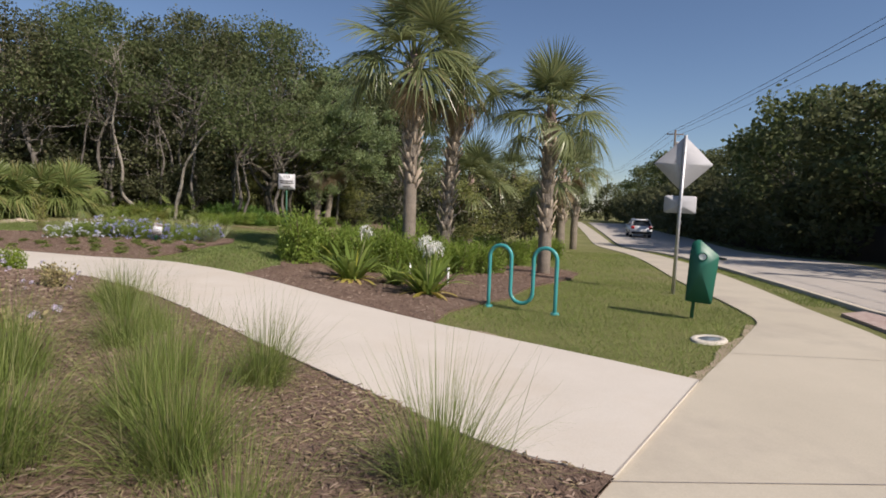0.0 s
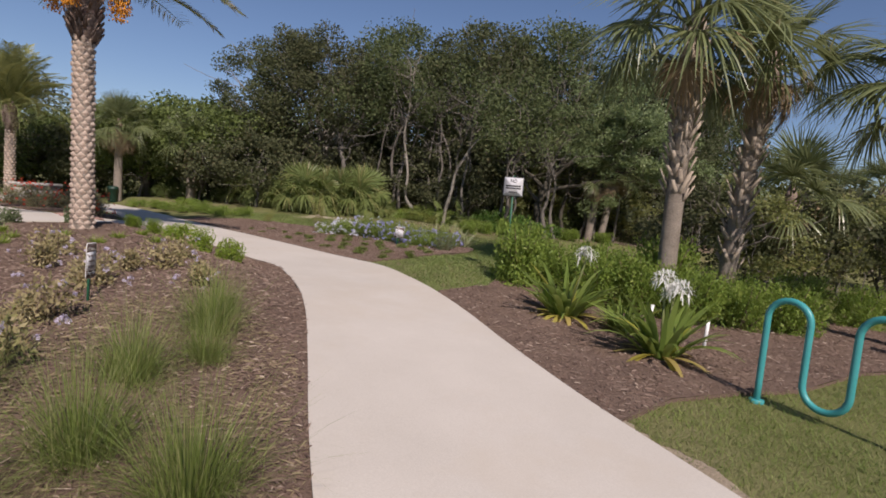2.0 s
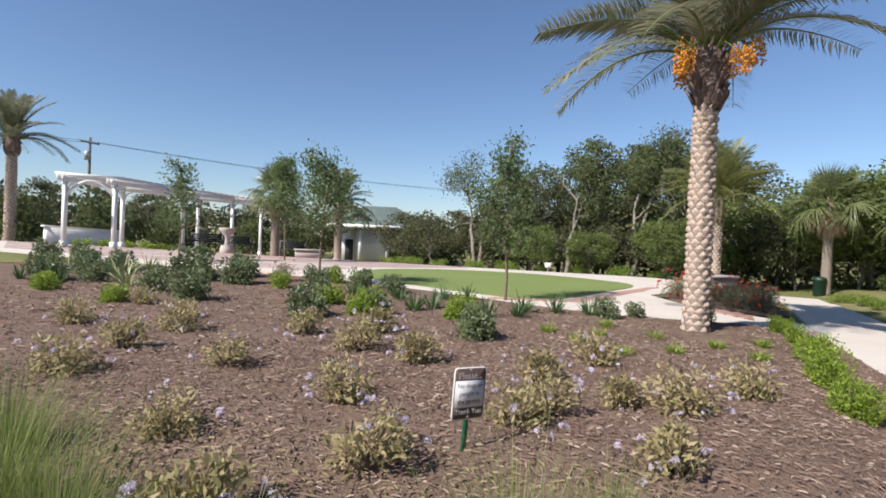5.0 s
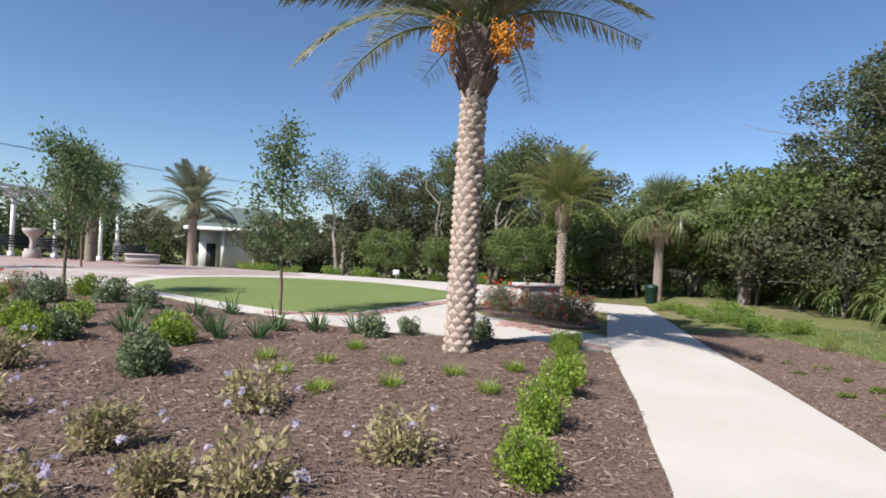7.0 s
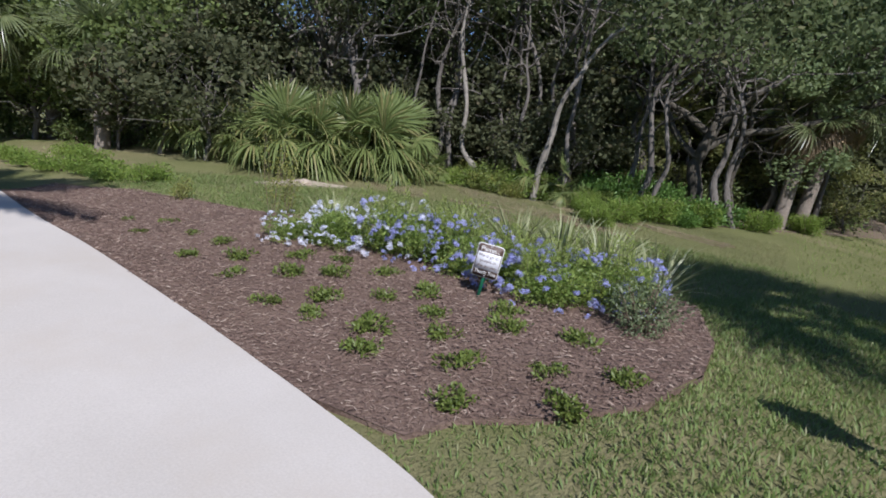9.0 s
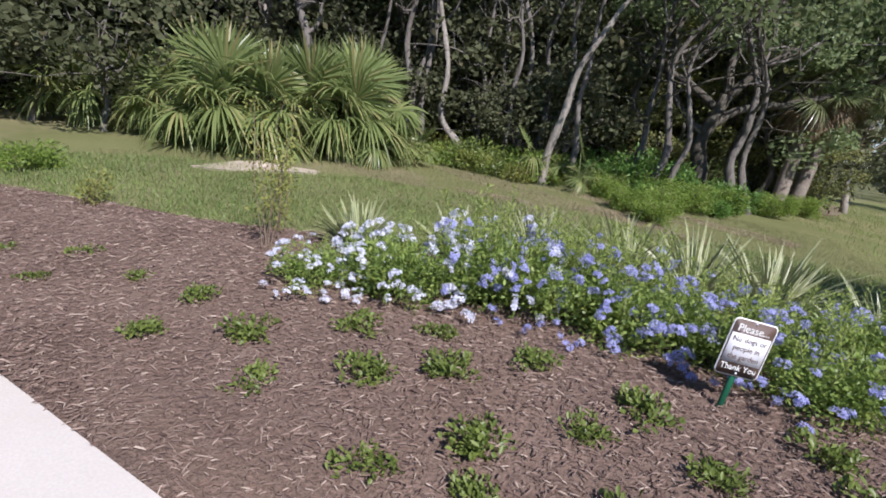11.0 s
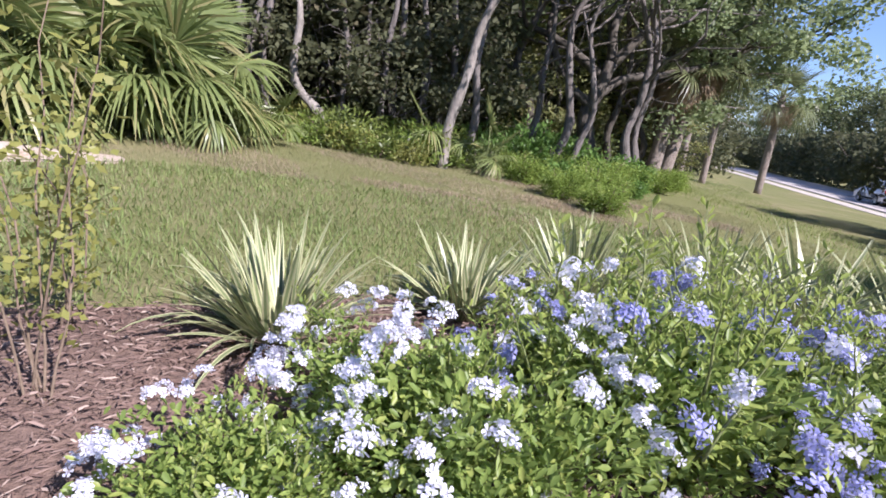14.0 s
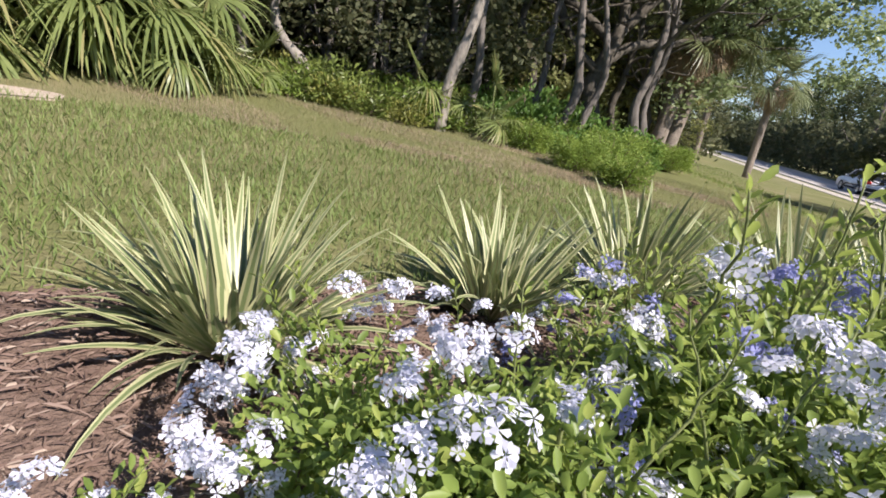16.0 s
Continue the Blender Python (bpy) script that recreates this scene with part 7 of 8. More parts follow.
# small notice on a post behind the lilies
nt_ = thing("notice_sign", facing(-3.25, 10.9, float(gz(-3.25, 10.9)), 0.3, -1.0) @ Matrix.Diagonal((0.86, 1, 0.98, 1)), "white notice board with dark border on a thin steel post", "sign")
g = Geo()
plate(g, rounded(0.40, 0.34, 0.02), -0.014, -0.010, (0, 0, 1.62))
part("sign_border", g, MAT["ink"], nt_)
g = Geo()
plate(g, rounded(0.375, 0.315, 0.015), -0.017, -0.014, (0, 0, 1.62))
part("sign_face", g, MAT["noticeface"], nt_)
lettering("heading", "NO", 0.085, nt_, (0, -0.0185, 1.718), MAT["ink"])
for w, z in ((0.30, 1.635), (0.30, 1.595), (0.17, 1.525)):
    g = Geo()
    plate(g, rounded(w, 0.026, 0.006), -0.0195, -0.017, (0, 0, z))
    part("text_bar", g, MAT["ink"], nt_)
g = Geo()
g.box((0, 0.0, 0.84), (0.035, 0.02, 1.94), bevel=0.005)
part("post", g, MAT["darkgreen"], nt_)


# garden request signs
def please_sign(x, y, top, nx, ny, lean, foot_z, label, size=0.88):
    w, h = 0.265, 0.345
    ob = thing("garden_sign", facing(x, y, top - h * size, nx, ny, lean) @ Matrix.Scale(size, 4), label, "sign", "garden request signs")
    g = Geo()
    plate(g, rounded(w, h, 0.028), -0.004, 0.0, (0, 0, h / 2))
    part("sign_plate", g, MAT["white"], ob)
    g = Geo()
    plate(g, rounded(w - 0.014, h - 0.014, 0.023), -0.0055, -0.004, (0, 0, h / 2))
    part("brown_field", g, MAT["brownsign"], ob)
    g = Geo()
    plate(g, [(-0.118, -0.088), (0.118, -0.088), (0.118, 0.088), (-0.118, 0.088)], -0.007, -0.0055, (0, 0, 0.168))
    part("text_panel", g, MAT["signpale"], ob)
    lettering("heading", "Please...", 0.062, ob, (0, -0.0072, 0.288), MAT["white"])
    for k, line in enumerate(("No dogs or", "people in", "the garden")):
        lettering("line_of_text", line, 0.044, ob, (0, -0.0085, 0.222 - 0.052 * k), MAT["brownsign"])
    lettering("thanks", "Thank You", 0.050, ob, (0, -0.0072, 0.052), MAT["white"])
    for z in (0.327, 0.018):
        g = Geo()
        g.lathe([(0.0, 0.004), (0.007, 0.003), (0.009, 0.0)], (0, 0, 0), 10)
        part("bolt", g, MAT["steel"], ob, at=Matrix.Translation((0, -0.0056, z)) @ Matrix.Rotation(radians(90), 4, "X"))
    g = Geo()
    lo = (foot_z - (top - h * size)) / size - 0.12
    g.prism([(-0.016, 0.018), (-0.016, 0.002), (0.016, 0.002), (0.016, 0.018), (0.010, 0.018), (0.010, 0.007), (-0.010, 0.007), (-0.010, 0.018)], lo, h - 0.01)
    part("post", g, MAT["darkgreen"], ob)
    return ob


please_sign(-4.2, 4.74, 0.91, 0.66, 0.75, 3.0, 0.36, "brown and white garden notice on a green post among lantanas")
please_sign(-6.63, 12.21, 0.85, 0.45, -0.9, 9.0, 0.38, "brown and white garden notice leaning before the blue flowers", 0.76)

for x, y, h, ln in ((0.08, 9.6, 0.36, 2), (-0.65, 10.0, 0.36, 4)):
    g = Geo()
    m = Matrix.Rotation(radians(ln), 4, "Y")
    g.tube([m @ Vector((0, 0, -0.05)), m @ Vector((0, 0, h * 0.5)), m @ Vector((0, 0, h))], 0.021, 10)
    ob = solid("pipe_stake", g, MAT["pvc"], "short white plastic irrigation pipe standing in mulch", "pipe", "irrigation pipes", smooth=True)
    ob.matrix_basis = Matrix.Translation(on(x, y))
ob = thing("valve_box", facing(3.19, 6.25, float(gz(3.19, 6.25)), 0.6, -0.8) @ Matrix.Diagonal((1.25, 0.85, 1, 1)), "round pale concrete collar with a blue-grey lid flush in the grass", "utility cover")
g = Geo()
g.lathe([(0.13, 0.012), (0.135, 0.022), (0.20, 0.020), (0.215, 0.008), (0.215, -0.05)], sides=30)
part("collar", g, MAT["concrete"], ob, "pale concrete collar")
g = Geo()
g.lathe([(0.0, 0.020), (0.05, 0.020), (0.055, 0.016), (0.118, 0.016), (0.126, 0.008), (0.126, -0.02)], sides=30)
part("lid", g, MAT["boxlid"], ob, "blue-grey plastic lid")


def lump(name, x, y, s, mat, lab, cat, seed, squash=0.6):
    r = np.random.default_rng(seed)
    bm = bmesh.new()
    bmesh.ops.create_icosphere(bm, subdivisions=3, radius=1.0)
    for v in bm.verts:
        v.co *= 1 + 0.22 * noise.noise(v.co * 1.6 + Vector((seed, 0, 0))) + 0.07 * noise.noise(v.co * 5)
        v.co = Vector((v.co.x * s, v.co.y * s * 0.8, v.co.z * s * squash + s * squash * 0.6))
    me = bpy.data.meshes.new(name)
    bm.to_mesh(me)
    bm.free()
    me.materials.append(mat)
    ob = new(name, me)
    ob.matrix_basis = Matrix.Translation(on(x, y))
    return tagged(ob, lab, cat)


lump("tree_stump", -11.3, 19.7, 0.24, MAT["sand"], "pale weathered stump at the foot of the oaks", "stump", 4, 0.8)
lump("sand_rock", -11.9, 14.85, 0.12, MAT["sand"], "pale lump of compacted sand by the palmettos", "rock", 9, 0.5)

# waste can at the path's end
can = thing("trash_can", Matrix.LocRotScale(on(-19.2, 12.1), None, (0.62, 0.62, 0.6)), "dark green round waste can at the end of the path", "waste can")
g = Geo()
g.lathe([(0.22, 0.0), (0.25, 0.04), (0.27, 0.75), (0.285, 0.76), (0.285, 0.80), (0.26, 0.80), (0.25, 0.1), (0.0, 0.1)], sides=20)
part("body", g, MAT["can"], can, smooth=False)
g = Geo()
g.lathe([(0.29, 0.80), (0.28, 0.87), (0.18, 0.93), (0.10, 0.94), (0.09, 0.90)], sides=20)
part("lid", g, MAT["can"], can)
box = thing("valve_cabinet", facing(-21.0, 4.1, float(gz(-21.0, 4.1)), 0.9, 0.2) @ Matrix.Scale(0.7, 4), "small white irrigation cabinet on a post at the lawn edge", "cabinet")
g = Geo()
g.box((0, 0, 0.36), (0.3, 0.16, 0.26), bevel=0.02)
part("body", g, MAT["white"], box)
g = Geo()
g.box((0, 0.03, 0.12), (0.06, 0.05, 0.35))
part("post", g, MAT["steel"], box)

# ---- pergola ----
F_ROW = [(-19.0, -13.5), (-23.7, -14.2), (-27.3, -14.0), (-31.0, -13.5)]
B_ROW = [(-17.8, -14.7), (-22.0, -16.2), (-27.3, -16.3), (-32.3, -15.5)]
perg = thing("pergola", (0, 0, 0), "white wooden pergola with arched braces over the plaza", "pergola")
PZ = 3.55
for x, y in F_ROW + B_ROW:
    z = float(gz(x, y))
    g = Geo()
    g.box((x, y, (z + PZ) / 2 - 0.1), (0.16, 0.16, PZ - z - 0.2), bevel=0.02)
    g.box((x, y, z + 0.12), (0.24, 0.24, 0.28), bevel=0.02)
    g.box((x, y, PZ - 0.32), (0.22, 0.22, 0.06), bevel=0.02)
    part("post", g, MAT["white"], perg)


def bar(geo, a, b, w, h, slot=0):
    a, b = Vector(a), Vector(b)
    m = (b - a).to_track_quat("X", "Z").to_matrix()
    return geo.box(tuple((a + b) / 2), ((b - a).length, w, h), slot, m)


for row in (F_ROW, B_ROW):
    for (ax_, ay_), (bx_, by_) in zip(row, row[1:]):
        d = Vector((bx_ - ax_, by_ - ay_)).normalized()
        for off in (-0.1, 0.1):
            g = Geo()
            o = Vector((-d.y, d.x)) * off
            bar(g, (ax_ - d.x * 0.35 + o.x, ay_ - d.y * 0.35 + o.y, PZ - 0.12), (bx_ + d.x * 0.02 + o.x, by_ + d.y * 0.02 + o.y, PZ - 0.12), 0.05, 0.2)
            part("beam", g, MAT["white"], perg)
        for (px, py), s in (((ax_, ay_), 1), ((bx_, by_), -1)):
            g = Geo()
            a = np.linspace(0, 1.5, 8)
            g.tube([(px + d.x * s * 0.75 * (1 - math.cos(t)), py + d.y * s * 0.75 * (1 - math.cos(t)), PZ - 0.95 + 0.75 * math.sin(t)) for t in a], 0.045, 4)
            part("arched_brace", g, MAT["white"], perg)
for (a, b, c, d) in zip(F_ROW, F_ROW[1:], B_ROW, B_ROW[1:]):
    n = int(math.hypot(b[0] - a[0], b[1] - a[1]) / 0.42)
    for k in range(n):
        u = k / n
        p, q = np.array(a) + (np.array(b) - a) * u, np.array(c) + (np.array(d) - c) * u
        e = (q - p) / np.linalg.norm(q - p) * 0.35
        g = Geo()
        bar(g, (*(p - e), PZ + 0.05), (*(q + e), PZ + 0.05), 0.045, 0.14)
        part("rafter", g, MAT["white"], perg)
for p, q in ((F_ROW[0], B_ROW[0]), (F_ROW[-1], B_ROW[-1])):
    g = Geo()
    t = np.linspace(0, 1, 13)
    g.tube([(p[0] + (q[0] - p[0]) * s, p[1] + (q[1] - p[1]) * s, PZ - 0.75 + 0.6 * math.sin(math.pi * s)) for s in t], 0.06, 4)
    part("end_arch", g, MAT["white"], perg)


def bench(x, y, nx, ny, lab):
    ob = thing("park_bench", facing(x, y, float(gz(x, y)), nx, ny), lab, "bench", "plaza benches")
    for k in range(4):
        g = Geo()
        g.box((0, -0.22 + 0.13 * k, 0.44), (1.5, 0.10, 0.03))
        part("seat_slat", g, MAT["darkmetal"], ob)
    for k in range(4):
        g = Geo()
        g.box((0, 0.24 + 0.02 * k, 0.54 + 0.10 * k), (1.5, 0.025, 0.08))
        part("back_slat", g, MAT["darkmetal"], ob)
    for sx in (-0.68, 0.68):
        g = Geo()
        g.box((sx, -0.22, 0.21), (0.05, 0.06, 0.44))
        g.box((sx, 0.25, 0.42), (0.05, 0.06, 0.86))
        g.box((sx, 0.0, 0.62), (0.06, 0.52, 0.035))
        part("leg_frame", g, MAT["darkmetal"], ob)


bench(-22.3, -11.5, 0.6, 0.8, "black metal park bench facing the plaza")
bench(-23.9, -11.0, 0.5, 0.85, "black metal park bench facing the plaza")
bench(-27.3, -10.0, 0.7, 0.7, "black metal park bench near the kiosk")
urn = thing("stone_urn", Matrix.LocRotScale(on(-22, -10.3), None, (0.55, 0.55, 1.15)), "grey cast-stone fountain bowl on the plaza", "fountain")
g = Geo()
g.lathe([(0.0, 0), (0.55, 0.0), (0.55, 0.22), (0.48, 0.26), (0.46, 0.34)], sides=26)
part("plinth", g, MAT["stone"], urn)
g = Geo()
g.lathe([(0.2, 0.34), (0.16, 0.55), (0.22, 0.7), (0.55, 0.86), (0.66, 0.98), (0.64, 1.02), (0.55, 0.97), (0.0, 0.9)], sides=26)
part("bowl", g, MAT["stone"], urn)
for x, y, w in ((-25.1, -7.9, 1.3), (-15.15, 8.35, 1.1)):
    g = Geo()
    blk = thing("stone_bench", facing(x, y, float(gz(x, y)), 0.8, 0.5), "tan cast-stone seat block on the paving", "stone bench", "stone seats")
    g.box((0, 0, 0.19), (w, 0.42, 0.40), bevel=0.03)
    part("base", g, MAT["stone"], blk)
    g = Geo()
    g.box((0, 0, 0.42), (w + 0.1, 0.50, 0.07), bevel=0.03)
    part("cap", g, MAT["stone"], blk)
g = Geo()
bar(g, (-20.6, -19.2, 0.9), (-25.2, -19.6, 0.75), 0.2, 1.1)
bar(g, (-20.5, -19.2, 1.48), (-25.3, -19.6, 1.33), 0.28, 0.08)
solid("low_wall", g, MAT["white"], "low white rendered wall behind the pergola", "wall", kind="structure")
YB = bush_meshes(401, 0.55, 0.42, 900, 0.08, "boxleaf", 0.5)
for k in range(7):
    bush("yellow_border_shrub", YB, -21.5 - 1.15 * k, -17.9 + 0.12 * k, 50 * k, 1.0, "yellow-green clipped shrub below the low wall", "shrub", "yellow border")
FOB = bush_meshes(402, 1.5, 2.2, 1700, 0.2, "oakleaf2", 0.5, lumps=22)
for k, (x, y, s) in enumerate(((-19, -23, 0.9), (-23, -23.5, 1.0), (-27, -22.5, 1.05), (-31, -21.5, 1.0), (-34.5, -18, 0.95), (-36.5, -15, 0.8), (-16, -22, 0.8), (-29, -25, 1.2), (-14, -24, 0.9), (-39, -12, 0.7), (-38.5, -6, 0.9), (-37.5, -4.2, 0.9))):
    bush("boundary_shrub", FOB, x, y, 40 * k, s * 1.35, "tall dense shrub along the plaza boundary", "shrub", "boundary shrubs")

# ---- kiosk ----
ki = thing("kiosk", facing(-37.3, -9.0, -0.32, 0.93, 0.36) @ Matrix.Scale(1.15, 4), "small cream rendered kiosk with green-grey hip roof and white eaves", "building")
g = Geo()
g.box((0.35, 2.2, 1.15), (4.1, 3.6, 2.3))
part("wall", g, MAT["white"], ki)
g = Geo()
g.box((-2.05, 0.9, 1.15), (1.0, 1.2, 2.3))
part("wall", g, MAT["white"], ki)
for x in (-1.2, 0.5, 2.45):
    g = Geo()
    g.box((x, -0.25, 1.15), (0.2, 0.2, 2.3), bevel=0.02)
    part("porch_post", g, MAT["white"], ki)
g = Geo()
E_, RZ, ex, ey0, ey1 = 2.42, 3.75, 3.2, -0.8, 4.6
v = [(-ex, ey0, E_), (ex, ey0, E_), (ex, ey1, E_), (-ex, ey1, E_), (-1.0, 1.9, RZ), (1.0, 1.9, RZ), (-ex, ey0, E_ - 0.02), (ex, ey0, E_ - 0.02), (ex, ey1, E_ - 0.02), (-ex, ey1, E_ - 0.02)]
g.add(v, [(0, 1, 5, 4), (2, 3, 4, 5), (9, 8, 7, 6)], [(1, 2, 5), (3, 0, 4)])
roof = part("roof", g, MAT["roof"], ki)
for a, b in (((-ex, ey0), (ex, ey0)), ((ex, ey0), (ex, ey1)), ((-ex, ey1), (-ex, ey0)), ((ex, ey1), (-ex, ey1))):
    g = Geo()
    bar(g, (*a, E_ - 0.08), (*b, E_ - 0.08), 0.05, 0.2)
    part("eave_board", g, MAT["white"], roof, "white eave board")
g = Geo()
plate(g, [(-0.7, 0.0), (0.7, 0.0), (0.0, 0.5)], 0.0, 1.4, (-1.4, -0.2, 2.75))
part("gable", g, MAT["white"], roof, "small white gable")
g = Geo()
plate(g, [(-0.95, -0.03), (-0.85, -0.03), (0, 0.56), (0.85, -0.03), (0.95, -0.03), (0, 0.66)], -0.1, 1.4, (-1.4, -0.2, 2.75))
part("gable_roof", g, MAT["roof"], roof)
for x, w, h in ((-1.9, 0.5, 1.5), (1.0, 0.75, 2.0)):
    g = Geo()
    g.box((x, 0.33 if x > 0 else 0.26, h / 2), (w, 0.1, h))
    part("door", g, MAT["darkmetal"], ki)
g = Geo()
g.box((0.0, 2, -0.1), (7.0, 6.0, 0.25))
part("floor_slab", g, MAT["concrete"], ki)

# far house beyond the plaza
ho = thing("house", facing(-34, -47, -0.3, 0.5, 0.85), "grey-roofed house far beyond the garden", "house")
g = Geo()
g.box((0, 3, 1.4), (12, 7, 2.9))
part("wall", g, MAT["cream"], ho)
g = Geo()
g.add([(-6.6, -1.1, 2.8), (6.6, -1.1, 2.8), (6.6, 7.1, 2.8), (-6.6, 7.1, 2.8), (-3.6, 3, 4.9), (3.6, 3, 4.9)], [(0, 1, 5, 4), (2, 3, 4, 5), (3, 2, 1, 0)], [(1, 2, 5), (3, 0, 4)])
part("roof", g, MAT["darkroof"], ho)
for x in (-4, -1.2, 2.6):
    g = Geo()
    g.box((x, -0.52, 1.5), (1.2, 0.08, 1.1))
    part("window", g, MAT["glass"], ho)

# ---- utility poles and wires ----
POLES = [(-42, -41, 10.0, True), (27, 64.5, 11.5, True), (43, 144, 11.5, False), (19.0, 6.0, 12.4, False)]
for x, y, h, can_ in POLES:
    z = float(gz(x, y))
    ob = thing("utility_pole", (x, y, z), "weathered wooden utility pole with crossarm and insulators", "utility pole", "utility poles")
    g = Geo()
    g.tube([(0, 0, -0.2), (0, 0, h * 0.5), (0, 0, h - z)], [0.17, 0.14, 0.11], 10)
    part("pole", g, MAT["woodpole"], ob, smooth=True)
    g = Geo()
    g.box((0, 0, h - z - 0.5), (2.0, 0.1, 0.12))
    part("crossarm", g, MAT["woodpole"], ob)
    for k in (-0.9, -0.3, 0.9):
        g = Geo()
        g.lathe([(0.03, 0), (0.05, 0.05), (0.03, 0.1), (0.045, 0.14), (0.0, 0.18)], (k, 0, h - z - 0.44), 8)
        part("insulator", g, MAT["stone"], ob)
    if can_:
        g = Geo()
        g.lathe([(0.0, 0), (0.24, 0.0), (0.25, 0.75), (0.2, 0.82), (0.0, 0.84)], (0.35, 0.1, h - z - 2.2), 14)
        part("transformer", g, MAT["steel"], ob)


def wire(a, b, sag, r, lab="black overhead power line"):
    t = np.linspace(0, 1, 24)
    p = np.array(a) + (np.array(b) - np.array(a)) * t[:, None]
    p[:, 2] -= sag * 4 * t * (1 - t)
    g = Geo()
    g.tube(p, r, 5)
    solid("power_line", g, MAT["darkmetal"], lab, "power line", "power lines")


for k, (dx, dz) in enumerate(((-0.9, 0.15), (-0.3, 0.15), (0.9, 0.15))):
    wire((19.0 + dx, 6.0, 12.0 + dz), (27 + dx, 64.5, 11.0 + dz), 0.5, 0.016)
    wire((27 + dx, 64.5, 11.0 + dz), (43 + dx, 144, 11.1 + dz), 0.6, 0.018)
    wire((19.0 + dx, 6.0, 12.0 + dz), (9 + dx, -60, 12.0 + dz), 0.6, 0.016)
for dx in (-0.9, 0.9):
    wire((-42 + dx, -41, 9.6), (-8 + dx, -64, 9.6), 0.6, 0.02)
    wire((-42 + dx, -41, 9.6), (-85 + dx, -12, 9.6), 0.6, 0.02)

# ---- roadside fence ----
fence = thing("board_fence", (0, 0, 0), "dark stained board fence in the shade across the road", "fence")
fp = spline([(15.3, 10.5), (17.5, 19.0), (19.5, 28), (21.4, 37), (24.4, 50)], 280)
for k in range(0, 279):
    a, b = fp[k], fp[k + 1]
    if k == 0:
        L = float(np.linalg.norm(b - a)) * 0.97
        g = Geo()
        g.box((0, 0, 0.78), (L, 0.022, 1.62))
        board = g.mesh("board", [MAT["fence"]])
    part("board", board, None, fence, at=Matrix.Translation((*((a + b) / 2), float(gz(*a)) + 0.01 * ((k * 7) % 3))) @ Matrix.Rotation(math.atan2(b[1] - a[1], b[0] - a[0]), 4, "Z"))
for k in range(0, 280, 14):
    g = Geo()
    g.box((fp[k][0] + 0.08, fp[k][1], float(gz(*fp[k])) + 0.8), (0.1, 0.1, 1.6))
    part("fence_post", g, MAT["fence"], fence)
r_ = np.random.default_rng(410)
for k in range(24):
    x, y = fp[11 * k] + (0.9 + r_.uniform(0, 1.2), r_.normal(0, 0.3))
    tree(BACK, x, y, 40 * k, r_.uniform(0.65, 0.95), "leafy dark understorey shrub behind the road fence", "understorey_shrub", "shrub", "understorey shrubs")

# white car standing in the road
UP = Matrix(((0, 0, 1), (1, 0, 0), (0, 1, 0)))


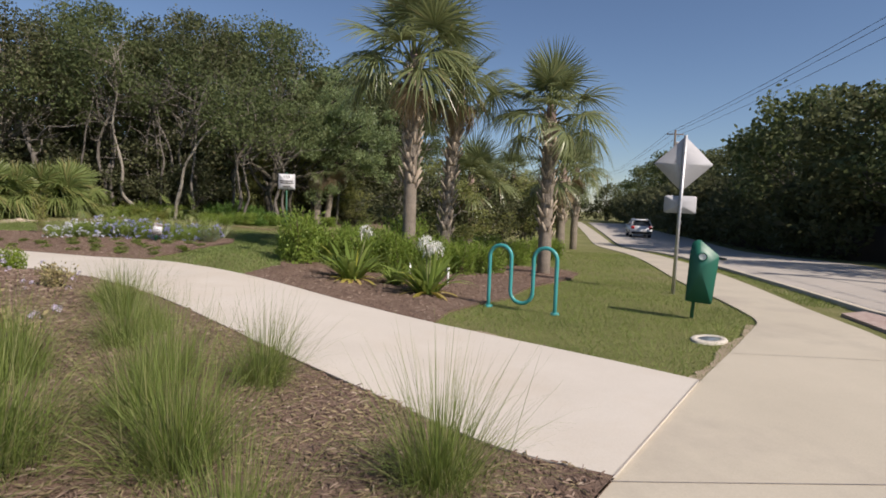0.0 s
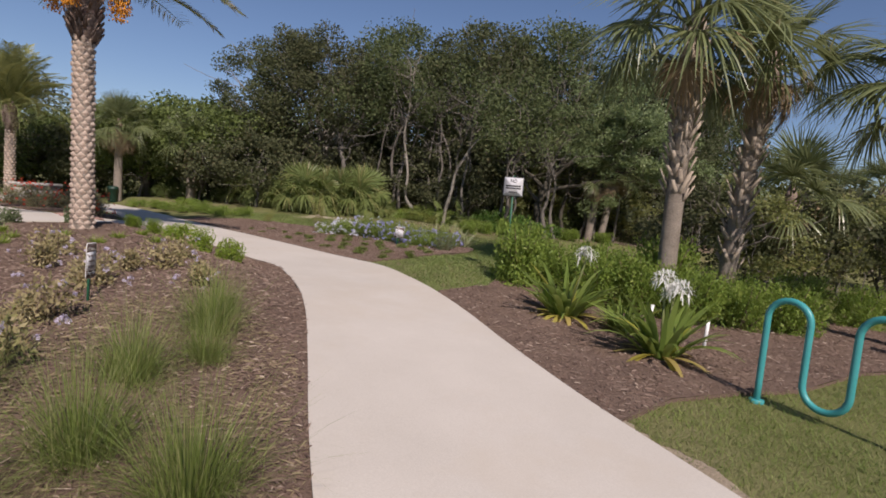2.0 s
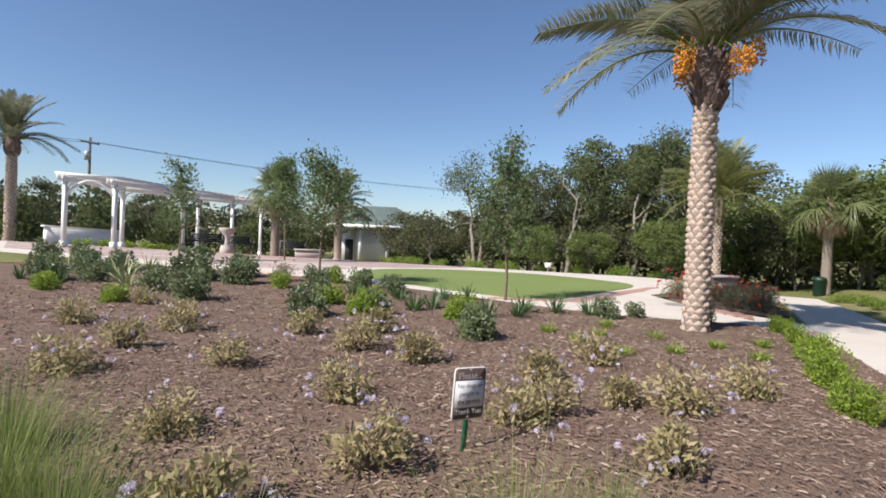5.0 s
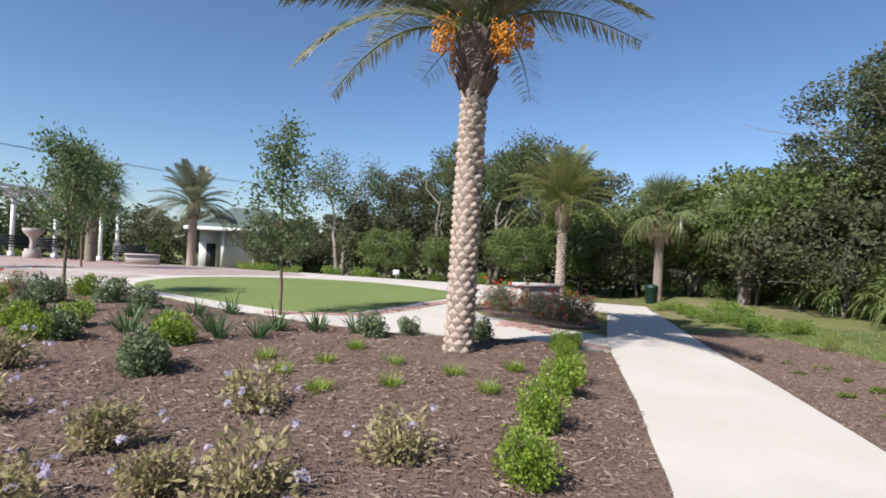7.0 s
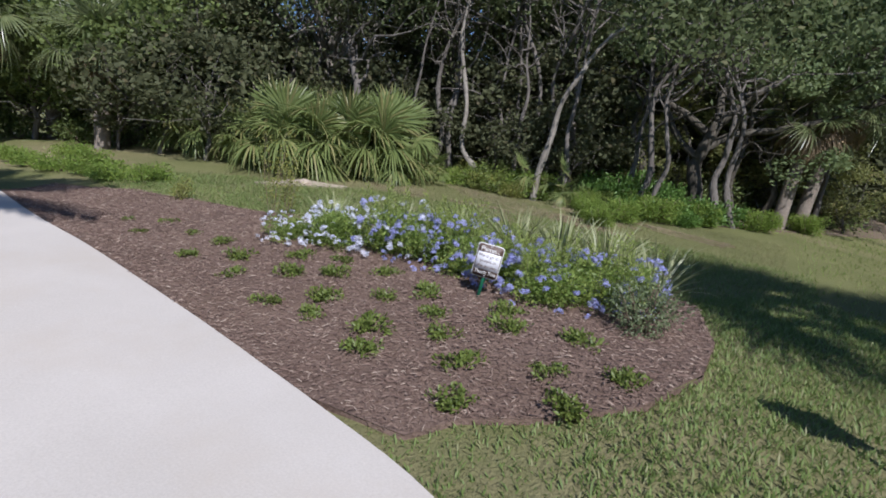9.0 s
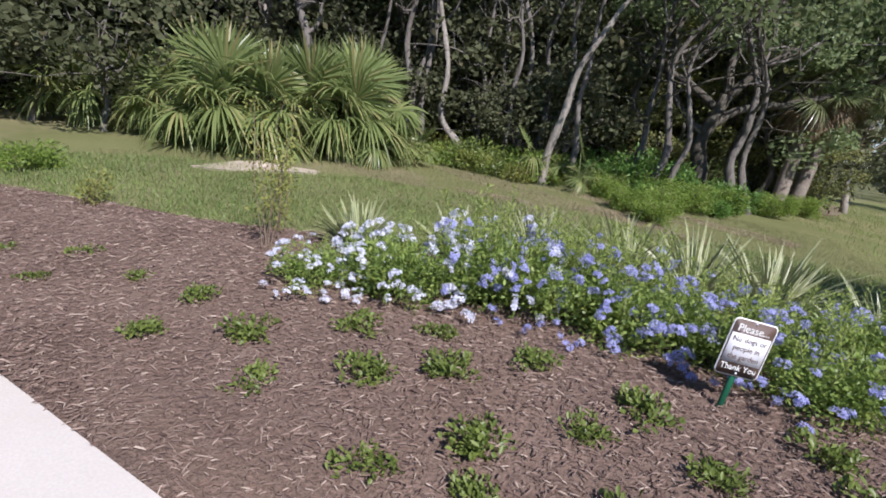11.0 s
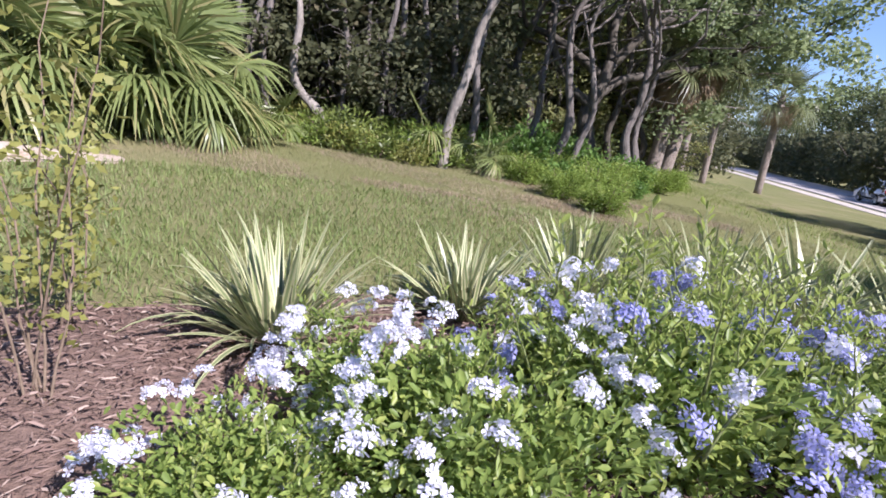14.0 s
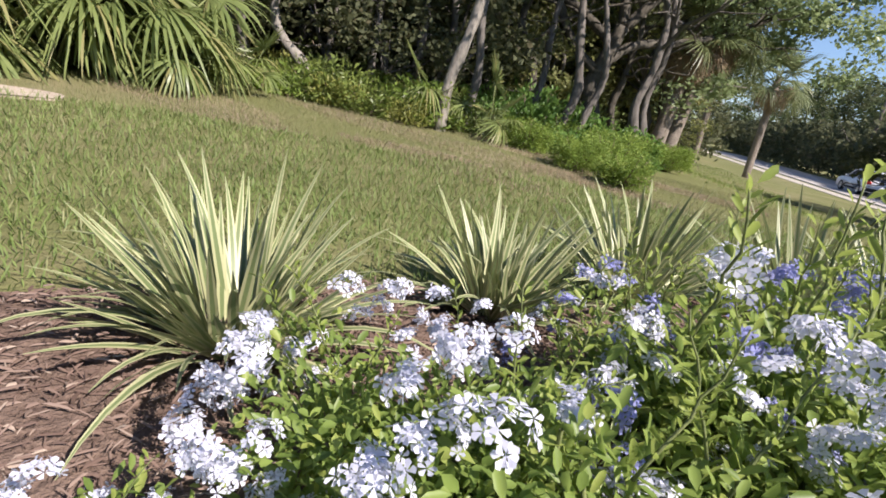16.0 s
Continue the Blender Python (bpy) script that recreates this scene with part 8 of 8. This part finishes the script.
def estate_car(x, y, turn):
    """Nose towards -y. Body with cut wheel arches, glazed cabin narrowing upwards, pillars, roof with rails."""
    car = thing("estate_car", Matrix.Translation((x, y, float(gz(x, y)) + 0.01)) @ Matrix.Rotation(radians(turn), 4, "Z"), "white tall estate car standing on the road in tree shade", "car")

    def arch(c):
        return [(c + 0.41 * math.cos(a), 0.34 + 0.41 * math.sin(a)) for a in np.linspace(-0.2, math.pi + 0.2, 11)]

    low = [(-2.3, 0.26)] + arch(-1.42)[::-1] + arch(1.38)[::-1] + [(2.3, 0.3)]
    ring = low + [(2.36, 0.55), (2.34, 1.0), (2.2, 1.08), (-1.0, 1.02), (-1.7, 0.95), (-2.2, 0.82), (-2.36, 0.6)]
    g = Geo()
    g.prism(ring, -0.92, 0.92, (0, 0, 0), UP)
    part("body", g, MAT["carwhite"], car)
    g = Geo()
    lo, hi = [(-1.05, 1.0), (2.2, 1.06)], [(-0.3, 1.6), (1.95, 1.6)]
    v = [(sx * 0.86, p[0], p[1]) for p in lo for sx in (-1, 1)] + [(sx * 0.66, p[0], p[1]) for p in hi for sx in (-1, 1)]
    g.add(v, [(0, 1, 5, 4), (3, 2, 6, 7), (2, 0, 4, 6), (1, 3, 7, 5), (4, 5, 7, 6)])
    part("cabin_glass", g, MAT["glass"], car)
    g = Geo()
    g.prism([(-0.42, 1.57), (-0.2, 1.63), (0.7, 1.69), (1.7, 1.67), (2.12, 1.60), (2.05, 1.56)], -0.69, 0.69, (0, 0, 0), UP)
    part("roof", g, MAT["carwhite"], car)
    for sx in (-1, 1):
        for a, b in (((-1.05, 1.0), (-0.3, 1.6)), ((0.55, 1.03), (0.62, 1.6)), ((1.45, 1.05), (1.38, 1.6)), ((2.18, 1.06), (1.95, 1.6))):
            g = Geo()
            g.tube([(sx * 0.87, a[0], a[1]), (sx * 0.67, b[0], b[1])], 0.045, 6)
            part("pillar", g, MAT["carwhite"], car)
        g = Geo()
        g.tube([(sx * 0.6, -0.1, 1.64), (sx * 0.6, 0.1, 1.74), (sx * 0.6, 1.6, 1.73), (sx * 0.6, 1.75, 1.64)], 0.018, 6)
        part("roof_rail", g, MAT["steel"], car)
        g = Geo()
        g.box((sx * 1.0, -0.72, 1.08), (0.2, 0.1, 0.15), bevel=0.04)
        part("mirror", g, MAT["carwhite"], car)
        g = Geo()
        g.box((sx * 0.925, 0.0, 0.36), (0.03, 1.9, 0.14), bevel=0.012)
        part("sill", g, MAT["rubber"], car)
        g = Geo()
        g.box((sx * 0.76, 2.31, 0.93), (0.3, 0.12, 0.24), bevel=0.04)
        part("tail_light", g, MAT["redlamp"], car)
        g = Geo()
        g.box((sx * 0.72, -2.27, 0.7), (0.36, 0.14, 0.16), bevel=0.04)
        part("headlight", g, MAT["glass"], car)
        for y_ in (-1.42, 1.38):
            g = Geo()
            g.lathe([(0.23, -0.11), (0.33, -0.11), (0.355, -0.07), (0.355, 0.07), (0.33, 0.11), (0.23, 0.11)], sides=22)
            wh = part("wheel", g, MAT["rubber"], car, at=Matrix.Translation((sx * 0.82, y_, 0.355)) @ Matrix.Rotation(radians(90), 4, "Y"))
            g = Geo()
            g.lathe([(0.0, 0.09 * sx), (0.06, 0.11 * sx), (0.2, 0.08 * sx), (0.24, 0.105 * sx)], sides=22)
            part("rim", g, MAT["alloy"], wh)
    for y_, z, d in ((2.34, 0.45, 0.16), (-2.33, 0.42, 0.14)):
        g = Geo()
        g.box((0, y_, z), (1.7, d, 0.22), bevel=0.05)
        part("bumper", g, MAT["rubber"], car)


estate_car(18.3, 50.6, 167)

# clay pavers laid one by one in the bands
PAVER = Geo()
PAVER.prism([(-0.094, -0.047), (0.094, -0.047), (0.098, -0.043), (0.098, 0.043), (0.094, 0.047), (-0.094, 0.047), (-0.098, 0.043), (-0.098, -0.043)], -0.02, 0.012)
PAVER = PAVER.mesh("brick", [MAT["brickred"]])
bands = [o_ for o_ in scene.objects if o_.name.startswith(("paver_band", "ramp_pavers"))]
bands = sorted(bands, key=lambda b: b.name)
for poly, owner, dz in [(PAVER_BANDS[k], bands[k], 0.015) for k in range(4)]:
    p0, p1 = np.array(poly[0]), np.array(poly[1])
    ang = math.atan2(p1[1] - p0[1], p1[0] - p0[0])
    ca, sa = math.cos(ang), math.sin(ang)
    mid = np.mean(poly, axis=0)
    for i in range(-40, 41):
        for j in range(-40, 41):
            lx, ly = i * 0.205 + 0.1025 * (j % 2), j * 0.105
            x, y = mid[0] + lx * ca - ly * sa, mid[1] + lx * sa + ly * ca
            if inside(poly, np.array([x]), np.array([y]))[0]:
                part("brick", PAVER, None, owner, at=Matrix.Translation(on(x, y, dz + 0.003 * ((i * 7 + j * 3) % 3) / 3)) @ Matrix.Rotation(ang, 4, "Z"))
